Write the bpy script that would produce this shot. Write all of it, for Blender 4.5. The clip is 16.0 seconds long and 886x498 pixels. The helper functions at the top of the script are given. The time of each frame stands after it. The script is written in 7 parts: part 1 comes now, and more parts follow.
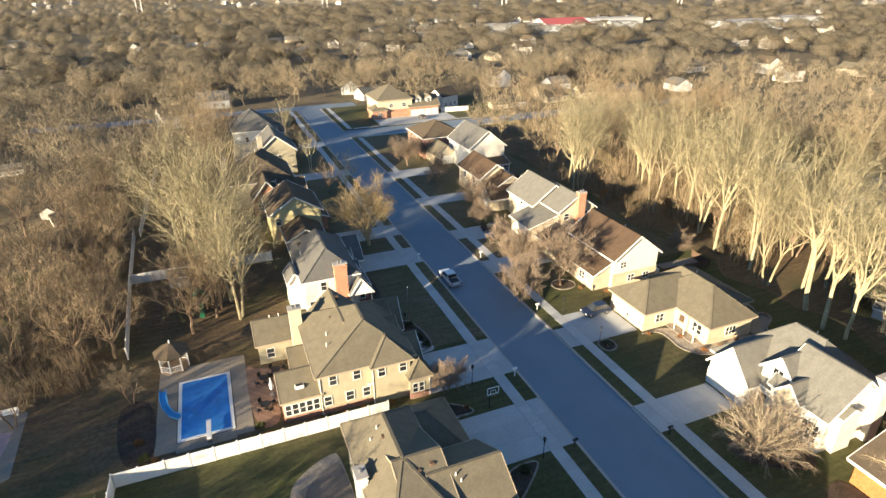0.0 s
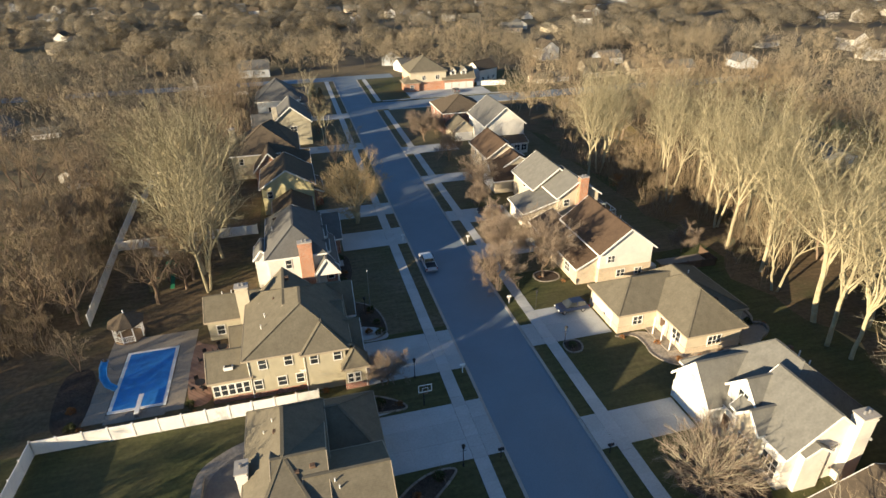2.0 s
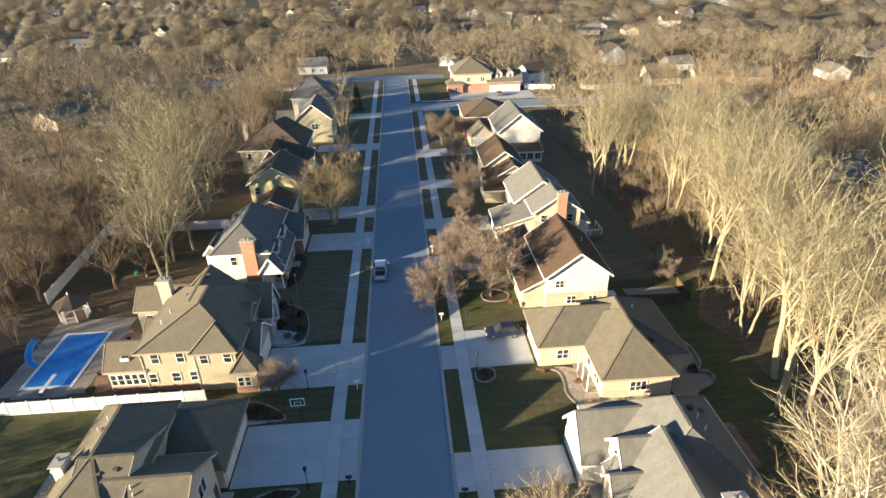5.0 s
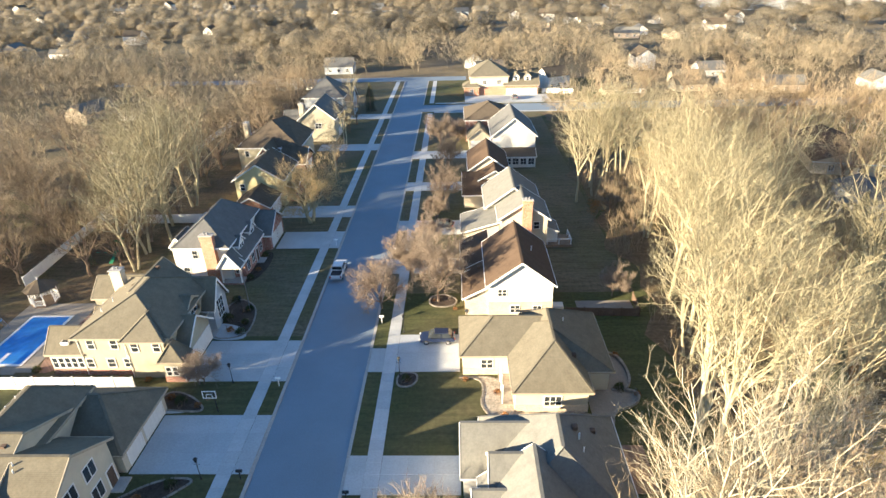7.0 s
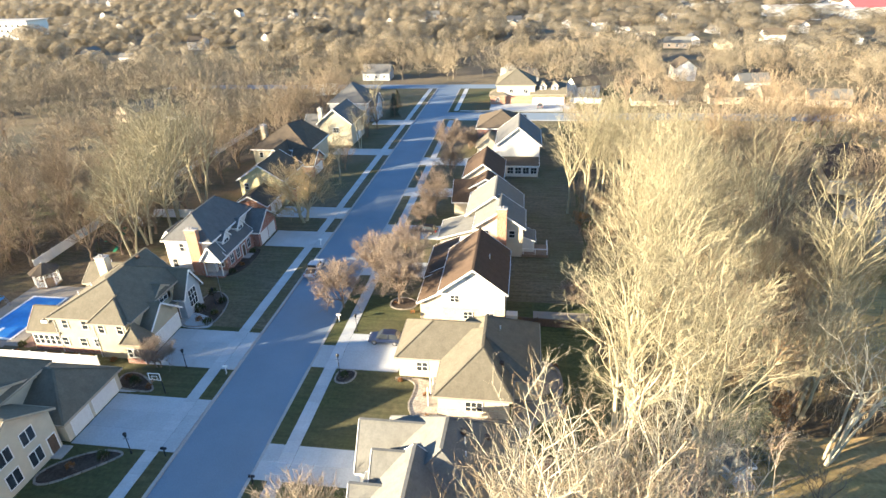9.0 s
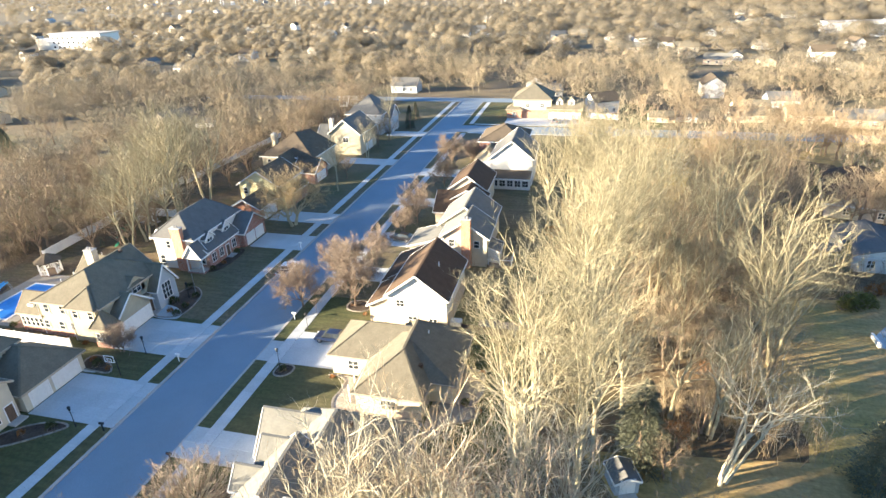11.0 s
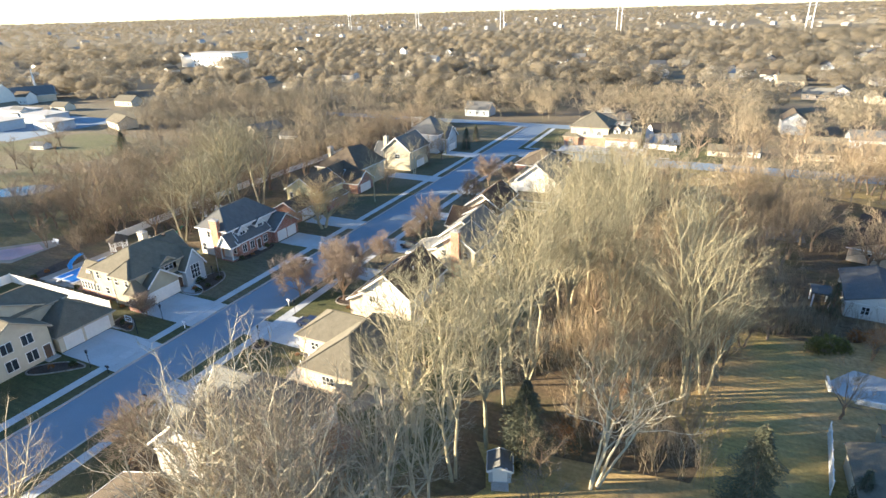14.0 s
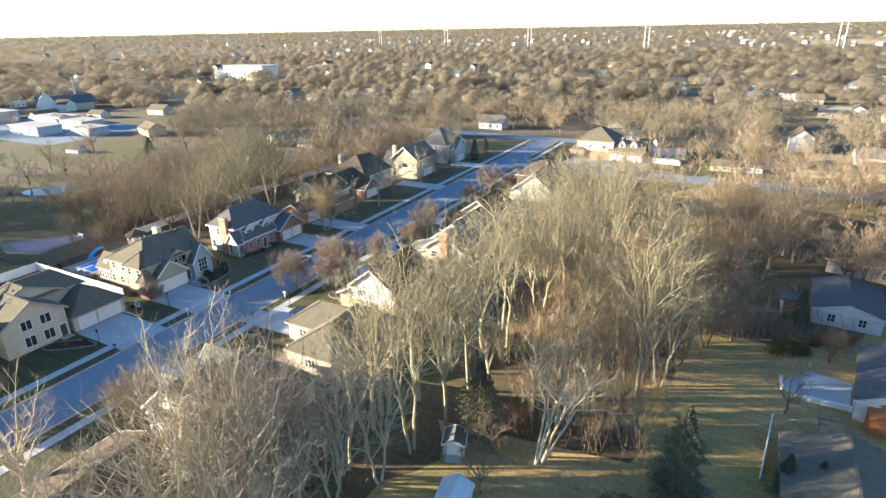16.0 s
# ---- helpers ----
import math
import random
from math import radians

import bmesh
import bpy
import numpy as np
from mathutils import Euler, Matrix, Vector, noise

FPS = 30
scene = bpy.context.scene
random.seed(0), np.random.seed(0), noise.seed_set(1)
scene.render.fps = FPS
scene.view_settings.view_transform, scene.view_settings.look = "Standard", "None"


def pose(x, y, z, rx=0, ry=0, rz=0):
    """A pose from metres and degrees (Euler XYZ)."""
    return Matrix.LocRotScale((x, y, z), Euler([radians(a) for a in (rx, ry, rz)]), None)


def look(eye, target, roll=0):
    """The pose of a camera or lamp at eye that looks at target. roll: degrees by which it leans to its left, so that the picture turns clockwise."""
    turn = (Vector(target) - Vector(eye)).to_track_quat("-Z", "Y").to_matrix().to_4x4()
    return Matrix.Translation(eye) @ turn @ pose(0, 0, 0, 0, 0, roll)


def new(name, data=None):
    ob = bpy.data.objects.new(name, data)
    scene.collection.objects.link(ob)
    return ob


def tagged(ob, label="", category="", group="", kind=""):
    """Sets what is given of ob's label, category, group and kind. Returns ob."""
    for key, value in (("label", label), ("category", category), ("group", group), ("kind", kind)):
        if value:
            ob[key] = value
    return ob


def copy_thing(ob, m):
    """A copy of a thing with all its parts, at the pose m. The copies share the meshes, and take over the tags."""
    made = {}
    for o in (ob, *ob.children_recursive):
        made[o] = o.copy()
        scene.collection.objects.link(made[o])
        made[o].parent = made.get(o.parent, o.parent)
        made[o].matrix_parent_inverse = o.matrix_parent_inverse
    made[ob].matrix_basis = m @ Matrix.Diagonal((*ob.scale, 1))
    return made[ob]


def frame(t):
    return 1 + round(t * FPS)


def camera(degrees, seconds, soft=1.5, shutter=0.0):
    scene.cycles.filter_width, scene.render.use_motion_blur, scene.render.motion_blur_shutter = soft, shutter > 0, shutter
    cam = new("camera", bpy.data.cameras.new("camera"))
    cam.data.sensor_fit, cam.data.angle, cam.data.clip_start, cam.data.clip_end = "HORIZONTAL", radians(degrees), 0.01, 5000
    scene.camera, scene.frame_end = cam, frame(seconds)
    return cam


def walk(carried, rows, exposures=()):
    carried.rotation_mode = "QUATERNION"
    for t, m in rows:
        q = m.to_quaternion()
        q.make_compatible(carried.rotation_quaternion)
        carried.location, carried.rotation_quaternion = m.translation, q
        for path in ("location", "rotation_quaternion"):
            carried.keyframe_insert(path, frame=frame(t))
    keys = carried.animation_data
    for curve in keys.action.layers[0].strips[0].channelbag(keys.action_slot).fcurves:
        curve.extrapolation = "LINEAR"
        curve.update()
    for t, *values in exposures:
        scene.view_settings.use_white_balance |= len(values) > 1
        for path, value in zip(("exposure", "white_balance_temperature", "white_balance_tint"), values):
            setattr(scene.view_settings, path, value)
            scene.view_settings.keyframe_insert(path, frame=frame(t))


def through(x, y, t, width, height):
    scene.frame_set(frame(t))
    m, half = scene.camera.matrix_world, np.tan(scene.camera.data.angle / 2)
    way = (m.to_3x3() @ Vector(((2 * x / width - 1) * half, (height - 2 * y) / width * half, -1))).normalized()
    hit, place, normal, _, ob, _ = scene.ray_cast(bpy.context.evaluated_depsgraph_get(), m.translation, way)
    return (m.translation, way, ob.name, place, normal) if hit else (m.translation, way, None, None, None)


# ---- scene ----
# The flight: seconds, eye x y z, yaw, pitch, roll.
cam = camera(75.95, 16.0)
ROWS = [
    (0.0, -30.970, -6.675, 45.674, -22.027, -25.297, 0.541),
    (0.5, -27.017, -6.641, 45.434, -19.866, -26.772, 0.672),
    (1.0, -23.583, -6.597, 45.151, -18.132, -27.572, 0.714),
    (1.5, -19.905, -6.666, 44.965, -16.428, -27.755, 0.765),
    (2.0, -16.248, -6.721, 44.916, -14.887, -27.823, 0.807),
    (2.5, -12.765, -6.754, 44.809, -13.253, -27.825, 0.890),
    (3.0, -8.860, -6.784, 44.715, -11.237, -27.814, 0.935),
    (3.5, -5.174, -6.719, 44.781, -9.299, -27.870, 0.968),
    (4.0, -1.535, -6.777, 44.759, -7.643, -27.819, 1.026),
    (6.5, 16.848, -6.961, 44.537, -0.240, -27.582, 1.319),
    (7.0, 20.470, -7.040, 44.726, 1.159, -27.508, 1.313),
    (7.5, 24.334, -7.158, 44.865, 2.958, -27.410, 1.300),
    (8.0, 27.674, -7.345, 44.928, 4.626, -27.174, 1.348),
    (10.5, 46.032, -7.749, 45.114, 12.182, -25.780, 1.794),
    (11.0, 49.770, -7.851, 45.326, 13.585, -25.344, 1.768),
    (11.5, 53.372, -8.010, 45.569, 14.760, -24.955, 1.828),
    (12.0, 57.149, -8.393, 45.776, 15.771, -24.526, 1.783),
    (12.5, 60.700, -8.807, 45.867, 17.393, -24.103, 1.807),
    (13.0, 64.361, -9.057, 45.928, 19.681, -23.631, 1.828),
    (13.5, 67.944, -9.147, 45.994, 22.558, -23.193, 1.690),
    (14.0, 71.366, -9.192, 45.991, 25.130, -22.758, 1.463),
    (14.5, 74.279, -9.087, 46.041, 28.645, -22.283, 1.123),
    (15.0, 77.428, -9.493, 46.358, 29.491, -22.075, 1.165),
    (15.5, 79.458, -10.313, 46.351, 29.050, -21.787, 1.183),
    (16.0, 80.525, -12.036, 45.840, 28.073, -21.284, 1.024),
]
# seconds, stops, white balance
EXPOSURES = [(t, e + 0.58, 5620.0 - 31.0 * t, 10.0) for t, e in ((0.0, 1.40), (1.0, 1.04), (3.0, 0.93), (4.2, 1.06), (5.3, 1.55), (6.5, 1.92), (9.0, 2.3), (11.0, 2.46), (13.0, 2.27), (14.5, 2.15), (16.0, 2.07))]
walk(cam, [(t, pose(x, y, z, 90 + pitch, roll, yaw)) for t, x, y, z, yaw, pitch, roll in ROWS], EXPOSURES)

# ---- daylight: low late-afternoon sun from the west-south-west, clear sky ----
SUN_TRAVEL, SUN_HEIGHT = 26.0, 11.5
world = bpy.data.worlds.new("sky")
scene.world = world
world.use_nodes = True
sky = world.node_tree.nodes.new("ShaderNodeTexSky")
sky.sky_type, sky.sun_disc = "NISHITA", False
sky.sun_elevation, sky.sun_rotation = radians(SUN_HEIGHT), radians(270.0 - SUN_TRAVEL)
sky.air_density, sky.dust_density, sky.ozone_density = 1.0, 0.0, 1.6
back = world.node_tree.nodes["Background"]
back.inputs["Strength"].default_value = 0.05
world.node_tree.links.new(sky.outputs[0], back.inputs["Color"])
sun = new("sun", bpy.data.lights.new("sun", "SUN"))
sun.data.energy, sun.data.angle, sun.data.color = 4.8, radians(0.5), (1.0, 0.735, 0.405)
travel = Vector((math.cos(radians(SUN_TRAVEL)) * math.cos(radians(SUN_HEIGHT)),
                 math.sin(radians(SUN_TRAVEL)) * math.cos(radians(SUN_HEIGHT)), -math.sin(radians(SUN_HEIGHT))))
sun.matrix_world = look((-200, -100, 80), Vector((-200, -100, 80)) + travel)


# ---- materials ----
def material(name, rough=0.85, metal=0.0):
    m = bpy.data.materials.new(name)
    m.use_nodes = True
    b = m.node_tree.nodes["Principled BSDF"]
    b.inputs["Roughness"].default_value, b.inputs["Metallic"].default_value = rough, metal
    b.inputs["Specular IOR Level"].default_value = 0.3
    return m, m.node_tree, b


def add(tree, kind, **values):
    n = tree.nodes.new(kind)
    for key, value in values.items():
        n.inputs[key.replace("_", " ")].default_value = value
    return n


def place(tree, kind="Object"):
    return tree.nodes.new("ShaderNodeTexCoord").outputs[kind]


def world_place(tree):
    return tree.nodes.new("ShaderNodeNewGeometry").outputs["Position"]


def noise_of(tree, where, scale, detail=4.0, rough=0.6):
    n = add(tree, "ShaderNodeTexNoise", Scale=scale, Detail=detail, Roughness=rough)
    tree.links.new(where, n.inputs["Vector"])
    return n.outputs["Fac"]


def ramp(tree, fac, *stops):
    n = tree.nodes.new("ShaderNodeValToRGB")
    while len(n.color_ramp.elements) < len(stops):
        n.color_ramp.elements.new(0.5)
    for e, (at, col) in zip(n.color_ramp.elements, stops):
        e.position, e.color = at, (*col, 1.0)
    tree.links.new(fac, n.inputs[0])
    return n.outputs[0]


def blend(tree, fac, a, b, mode="MIX"):
    n = tree.nodes.new("ShaderNodeMix")
    n.data_type, n.blend_type = "RGBA", mode
    for k, v in ((0, fac), (6, a), (7, b)):
        if isinstance(v, (int, float)):
            n.inputs[k].default_value = v
        elif isinstance(v, tuple):
            n.inputs[k].default_value = (*v, 1.0)
        else:
            tree.links.new(v, n.inputs[k])
    return n.outputs[2]


def relief(tree, b, height, strength, distance):
    n = add(tree, "ShaderNodeBump", Strength=strength, Distance=distance)
    tree.links.new(height, n.inputs["Height"])
    tree.links.new(n.outputs[0], b.inputs["Normal"])


def dim(c, k):
    return tuple(v * k for v in c)


def mottled(name, colour, vary=0.25, fine=6.0, coarse=0.35, rough=0.85, bump=0.3, depth=0.02, piece=0.0, metal=0.0):
    """A surface with grain and larger stains; piece: how far single pieces differ."""
    m, t, b = material(name, rough, metal)
    where = world_place(t)
    c = ramp(t, noise_of(t, where, fine), (0.3, dim(colour, 1 - vary)), (0.7, dim(colour, 1 + vary)))
    c = blend(t, 1.0, c, ramp(t, noise_of(t, where, coarse), (0.3, (1 - vary,) * 3), (0.7, (1 + 0.5 * vary,) * 3)), "MULTIPLY")
    if piece:
        r = t.nodes.new("ShaderNodeObjectInfo").outputs["Random"]
        c = blend(t, 1.0, c, ramp(t, r, (0.0, (1 - piece,) * 3), (1.0, (1 + piece,) * 3)), "MULTIPLY")
    t.links.new(c, b.inputs["Base Color"])
    if bump:
        relief(t, b, noise_of(t, where, fine * 2), bump, depth)
    return m


def lapped(name, colour, course=0.2, vary=0.08, rough=0.6):
    """Lap siding: shadow line at each course, faint stains."""
    m, t, b = material(name, rough)
    where = world_place(t)
    s = t.nodes.new("ShaderNodeSeparateXYZ")
    t.links.new(where, s.inputs[0])
    k = add(t, "ShaderNodeMath")
    k.operation = "DIVIDE"
    k.inputs[1].default_value = course
    t.links.new(s.outputs[2], k.inputs[0])
    f = t.nodes.new("ShaderNodeMath")
    f.operation = "FRACT"
    t.links.new(k.outputs[0], f.inputs[0])
    c = ramp(t, noise_of(t, where, 0.8), (0.3, dim(colour, 1 - vary)), (0.7, dim(colour, 1 + vary)))
    c = blend(t, 1.0, c, ramp(t, noise_of(t, where, 9.0), (0.3, (1 - 0.5 * vary,) * 3), (0.7, (1.0,) * 3)), "MULTIPLY")
    t.links.new(c, b.inputs["Base Color"])
    relief(t, b, f.outputs[0], 0.6, 0.02)
    return m


def shingled(name, colour, vary=0.10):
    """Asphalt shingles: courses that follow the slope, tab-size speckle, weather streaks."""
    m, t, b = material(name, 0.95)
    b.inputs["Specular IOR Level"].default_value = 0.05
    where = world_place(t)
    s = t.nodes.new("ShaderNodeSeparateXYZ")
    t.links.new(where, s.inputs[0])
    k = t.nodes.new("ShaderNodeMath")
    k.operation, k.inputs[1].default_value = "MULTIPLY", 12.0
    t.links.new(s.outputs[2], k.inputs[0])
    f = t.nodes.new("ShaderNodeMath")
    f.operation = "FRACT"
    t.links.new(k.outputs[0], f.inputs[0])
    c = ramp(t, noise_of(t, where, 4.5, 3.0), (0.3, dim(colour, 1 - vary)), (0.7, dim(colour, 1 + vary)))
    stretch = add(t, "ShaderNodeMapping", Scale=(1.0, 1.0, 0.15))
    t.links.new(where, stretch.inputs[0])
    c = blend(t, 1.0, c, ramp(t, noise_of(t, stretch.outputs[0], 1.1), (0.3, (0.86,) * 3), (0.75, (1.1,) * 3)), "MULTIPLY")
    c = blend(t, 1.0, c, ramp(t, f.outputs[0], (0.0, (0.92,) * 3), (0.25, (1.02,) * 3)), "MULTIPLY")
    t.links.new(c, b.inputs["Base Color"])
    relief(t, b, f.outputs[0], 0.35, 0.02)
    return m


def bricked(name, colour, mortar=(0.42, 0.38, 0.33), vary=0.3):
    m, t, b = material(name, 0.9)
    where = world_place(t)
    s = t.nodes.new("ShaderNodeSeparateXYZ")
    t.links.new(where, s.inputs[0])
    a = t.nodes.new("ShaderNodeMath")
    t.links.new(s.outputs[0], a.inputs[0])
    t.links.new(s.outputs[1], a.inputs[1])
    v = t.nodes.new("ShaderNodeCombineXYZ")
    t.links.new(a.outputs[0], v.inputs[0])
    t.links.new(s.outputs[2], v.inputs[1])
    w = add(t, "ShaderNodeTexBrick", Scale=1.0, Color1=(*dim(colour, 1 - vary), 1), Color2=(*dim(colour, 1 + vary), 1), Mortar=(*mortar, 1),
            Mortar_Size=0.008, Brick_Width=0.22, Row_Height=0.075)
    t.links.new(v.outputs[0], w.inputs["Vector"])
    c = blend(t, 1.0, w.outputs["Color"], ramp(t, noise_of(t, where, 0.7), (0.3, (0.85,) * 3), (0.7, (1.1,) * 3)), "MULTIPLY")
    t.links.new(c, b.inputs["Base Color"])
    relief(t, b, w.outputs["Fac"], -0.4, 0.01)
    return m


def turf(name, green, brown, mix_at=0.5, soft=0.12, patch=0.08):
    """Winter grass: green with straw-coloured patches, tufted."""
    m, t, b = material(name, 0.95)
    where = world_place(t)
    g = ramp(t, noise_of(t, where, 2.5), (0.25, dim(green, 0.6)), (0.75, dim(green, 1.4)))
    w = ramp(t, noise_of(t, where, 1.7), (0.25, dim(brown, 0.6)), (0.75, dim(brown, 1.4)))
    f = ramp(t, noise_of(t, where, patch, 6.0), (mix_at - soft, (0, 0, 0)), (mix_at + soft, (1, 1, 1)))
    c = blend(t, f, g, w)
    stretch = add(t, "ShaderNodeMapping", Scale=(0.35, 3.0, 1.0))
    t.links.new(where, stretch.inputs[0])
    c = blend(t, 1.0, c, ramp(t, noise_of(t, stretch.outputs[0], 0.5), (0.35, (0.8,) * 3), (0.65, (1.15,) * 3)), "MULTIPLY")
    t.links.new(c, b.inputs["Base Color"])
    relief(t, b, noise_of(t, where, 9.0), 0.8, 0.08)
    return m


def bark(name, low, high, rough=0.9):
    m, t, b = material(name, rough)
    where = world_place(t)
    c = ramp(t, noise_of(t, where, 1.2), (0.3, low), (0.7, high))
    r = t.nodes.new("ShaderNodeObjectInfo").outputs["Random"]
    c = blend(t, 1.0, c, ramp(t, r, (0.0, (0.82, 0.8, 0.78)), (1.0, (1.12, 1.1, 1.08))), "MULTIPLY")
    t.links.new(c, b.inputs["Base Color"])
    relief(t, b, noise_of(t, where, 14.0), 0.5, 0.03)
    return m


def island(name, low, high, rough=0.95):
    """Colour that differs from one clump to the next."""
    m, t, b = material(name, rough)
    g = t.nodes.new("ShaderNodeNewGeometry")
    c = ramp(t, g.outputs["Random Per Island"], (0.0, low), (1.0, high))
    c = blend(t, 1.0, c, ramp(t, noise_of(t, g.outputs["Position"], 0.05), (0.35, (0.7, 0.73, 0.76)), (0.65, (1.25, 1.2, 1.12))), "MULTIPLY")
    t.links.new(c, b.inputs["Base Color"])
    return m


def glazing(name, colour=(0.03, 0.035, 0.04)):
    m, t, b = material(name, 0.06)
    b.inputs["Specular IOR Level"].default_value = 0.6
    c = ramp(t, noise_of(t, world_place(t), 0.6), (0.3, dim(colour, 0.6)), (0.7, dim(colour, 1.8)))
    t.links.new(c, b.inputs["Base Color"])
    return m


M_GROUND = turf("winter_ground", (0.125, 0.112, 0.066), (0.155, 0.125, 0.080), 0.46, 0.1, 0.03)
M_LAWN = turf("lawn_grass", (0.066, 0.076, 0.026), (0.098, 0.086, 0.042), 0.52, 0.14, 0.06)
M_DORMANT = turf("dormant_lawn_grass", (0.098, 0.094, 0.044), (0.135, 0.112, 0.068), 0.48, 0.12, 0.07)
# Sunlight that the grove blocks is put into this lawn's paler colour.
M_BACK_LIT = turf("sun_paled_back_lawn", (0.30, 0.24, 0.08), (0.40, 0.28, 0.13), 0.48, 0.12, 0.05)
M_PARK = turf("park_grass", (0.115, 0.115, 0.046), (0.15, 0.122, 0.065), 0.5, 0.12, 0.04)
M_LITTER = turf("leaf_litter", (0.085, 0.08, 0.036), (0.135, 0.098, 0.055), 0.42, 0.1, 0.12)
M_BED = mottled("mulch", (0.072, 0.054, 0.04), 0.4, 5.0, 0.6, 0.95, 0.8, 0.06)
# The blue of skylit shade is mixed into the grey surface's colour.
M_ROAD = mottled("shade_tinted_surface", (0.195, 0.245, 0.30), 0.1, 9.0, 0.12, 0.9, 0.3, 0.01)
M_DRIVE = mottled("concrete_slab", (0.42, 0.44, 0.45), 0.1, 5.0, 0.3, 0.85, 0.2, 0.01, 0.05)
M_WALK = mottled("sidewalk_slab", (0.45, 0.465, 0.47), 0.1, 5.0, 0.4, 0.88, 0.2, 0.01, 0.07)
M_KERB = mottled("kerb_concrete", (0.40, 0.38, 0.35), 0.12, 5.0, 0.4, 0.88, 0.2, 0.01)
M_STONE = mottled("stone_border", (0.27, 0.24, 0.20), 0.25, 3.0, 0.5, 0.9, 0.5, 0.03, 0.12)
M_GRAVEL = mottled("pale_gravel", (0.40, 0.35, 0.28), 0.35, 3.5, 0.6, 0.95, 0.6, 0.03)
M_CEDAR = mottled("orange_cedar", (0.42, 0.17, 0.06), 0.2, 4.0, 0.5, 0.85, 0.3, 0.01)
M_TERRACE = mottled("dark_terrace", (0.17, 0.155, 0.14), 0.15, 4.0, 0.4, 0.9, 0.3, 0.01)
M_DECK = mottled("pool_deck", (0.27, 0.24, 0.20), 0.12, 4.0, 0.3, 0.88, 0.2, 0.01, 0.05)
M_PAVER = bricked("patio_pavers", (0.24, 0.15, 0.11), (0.2, 0.17, 0.14), 0.2)
M_ROOF_TAN = shingled("tan_shingles", (0.158, 0.143, 0.108))
M_ROOF_GREY = shingled("grey_shingles", (0.172, 0.170, 0.155))
M_ROOF_SLATE = shingled("slate_grey_shingles", (0.135, 0.135, 0.132))
M_ROOF_RED = shingled("red_brown_shingles", (0.098, 0.070, 0.050))
M_ROOF_DARK = shingled("dark_shingles", (0.115, 0.094, 0.070))
M_TAN = lapped("tan_siding", (0.42, 0.385, 0.28))
M_WHITE = lapped("white_siding", (0.68, 0.66, 0.61))
M_CREAM = lapped("cream_siding", (0.55, 0.49, 0.37))
M_YELLOW = lapped("yellow_siding", (0.62, 0.56, 0.32))
M_GREYWALL = lapped("grey_siding", (0.42, 0.45, 0.48))
M_BRICK_O = bricked("orange_brick", (0.42, 0.19, 0.10))
M_BRICK_R = bricked("red_brick", (0.30, 0.13, 0.09))
M_BRICK_C = bricked("cream_brick", (0.55, 0.45, 0.32), (0.5, 0.45, 0.38), 0.15)
M_TANTRIM = mottled("tan_trim", (0.40, 0.34, 0.25), 0.08, 4.0, 0.5, 0.6, 0.0)
M_TRIM = mottled("white_trim", (0.78, 0.77, 0.74), 0.05, 4.0, 0.5, 0.5, 0.0)
M_GDOOR = mottled("garage_door_paint", (0.72, 0.70, 0.66), 0.06, 3.0, 0.4, 0.5, 0.0)
M_FENCE = mottled("white_vinyl", (0.80, 0.79, 0.76), 0.05, 3.0, 0.5, 0.45, 0.0, piece=0.05)
M_WOOD = mottled("weathered_wood", (0.25, 0.18, 0.12), 0.25, 5.0, 0.6, 0.85, 0.4, 0.01, 0.1)
M_WOOD_D = mottled("dark_wood", (0.12, 0.08, 0.055), 0.25, 5.0, 0.6, 0.85, 0.4, 0.01, 0.1)
M_GLASS = glazing("window_glass")
M_POOL = mottled("pool_cover", (0.05, 0.22, 0.60), 0.12, 1.2, 0.3, 0.45, 0.2, 0.02)
M_SLIDE = mottled("blue_slide", (0.10, 0.32, 0.62), 0.1, 2.0, 0.5, 0.4, 0.0)
M_METAL = mottled("grey_metal", (0.35, 0.35, 0.36), 0.1, 4.0, 0.6, 0.4, 0.0, metal=0.7)
M_BLACK = mottled("black_iron", (0.025, 0.025, 0.028), 0.2, 4.0, 0.6, 0.5, 0.0)
M_RUBBER = mottled("tyre_rubber", (0.03, 0.03, 0.032), 0.2, 8.0, 1.0, 0.9, 0.0)
M_WATER, _t, _b = material("pond_water", 0.05)
_b.inputs["Base Color"].default_value = (0.05, 0.07, 0.09, 1)
relief(_t, _b, noise_of(_t, world_place(_t), 1.5), 0.1, 0.02)
M_BARK_PALE = bark("pale_bark", (0.29, 0.26, 0.165), (0.44, 0.40, 0.27))
M_TWIG_PALE = bark("pale_twigs", (0.185, 0.166, 0.102), (0.28, 0.256, 0.165))
M_TWIG_GOLD = bark("golden_twigs", (0.36, 0.27, 0.135), (0.50, 0.39, 0.21))
M_BARK_GREY = bark("whitish_bark", (0.33, 0.305, 0.225), (0.51, 0.475, 0.365))
M_TWIG_GREY = bark("greyish_twigs", (0.25, 0.23, 0.165), (0.38, 0.35, 0.26))
M_BARK_BROWN = bark("brown_bark", (0.15, 0.11, 0.08), (0.26, 0.20, 0.14))
M_TWIG_BROWN = bark("brown_twigs", (0.215, 0.168, 0.105), (0.325, 0.262, 0.168))
M_TWIG_PINK = bark("reddish_twigs", (0.205, 0.162, 0.122), (0.295, 0.24, 0.182))
M_LEAF_RUST = island("rusty_leaves", (0.20, 0.09, 0.03), (0.34, 0.17, 0.06))
M_NEEDLE = island("dark_needles", (0.085, 0.093, 0.062), (0.165, 0.165, 0.105))
M_SHRUB_Y = island("yellow_green_leaves", (0.10, 0.11, 0.03), (0.22, 0.20, 0.06))
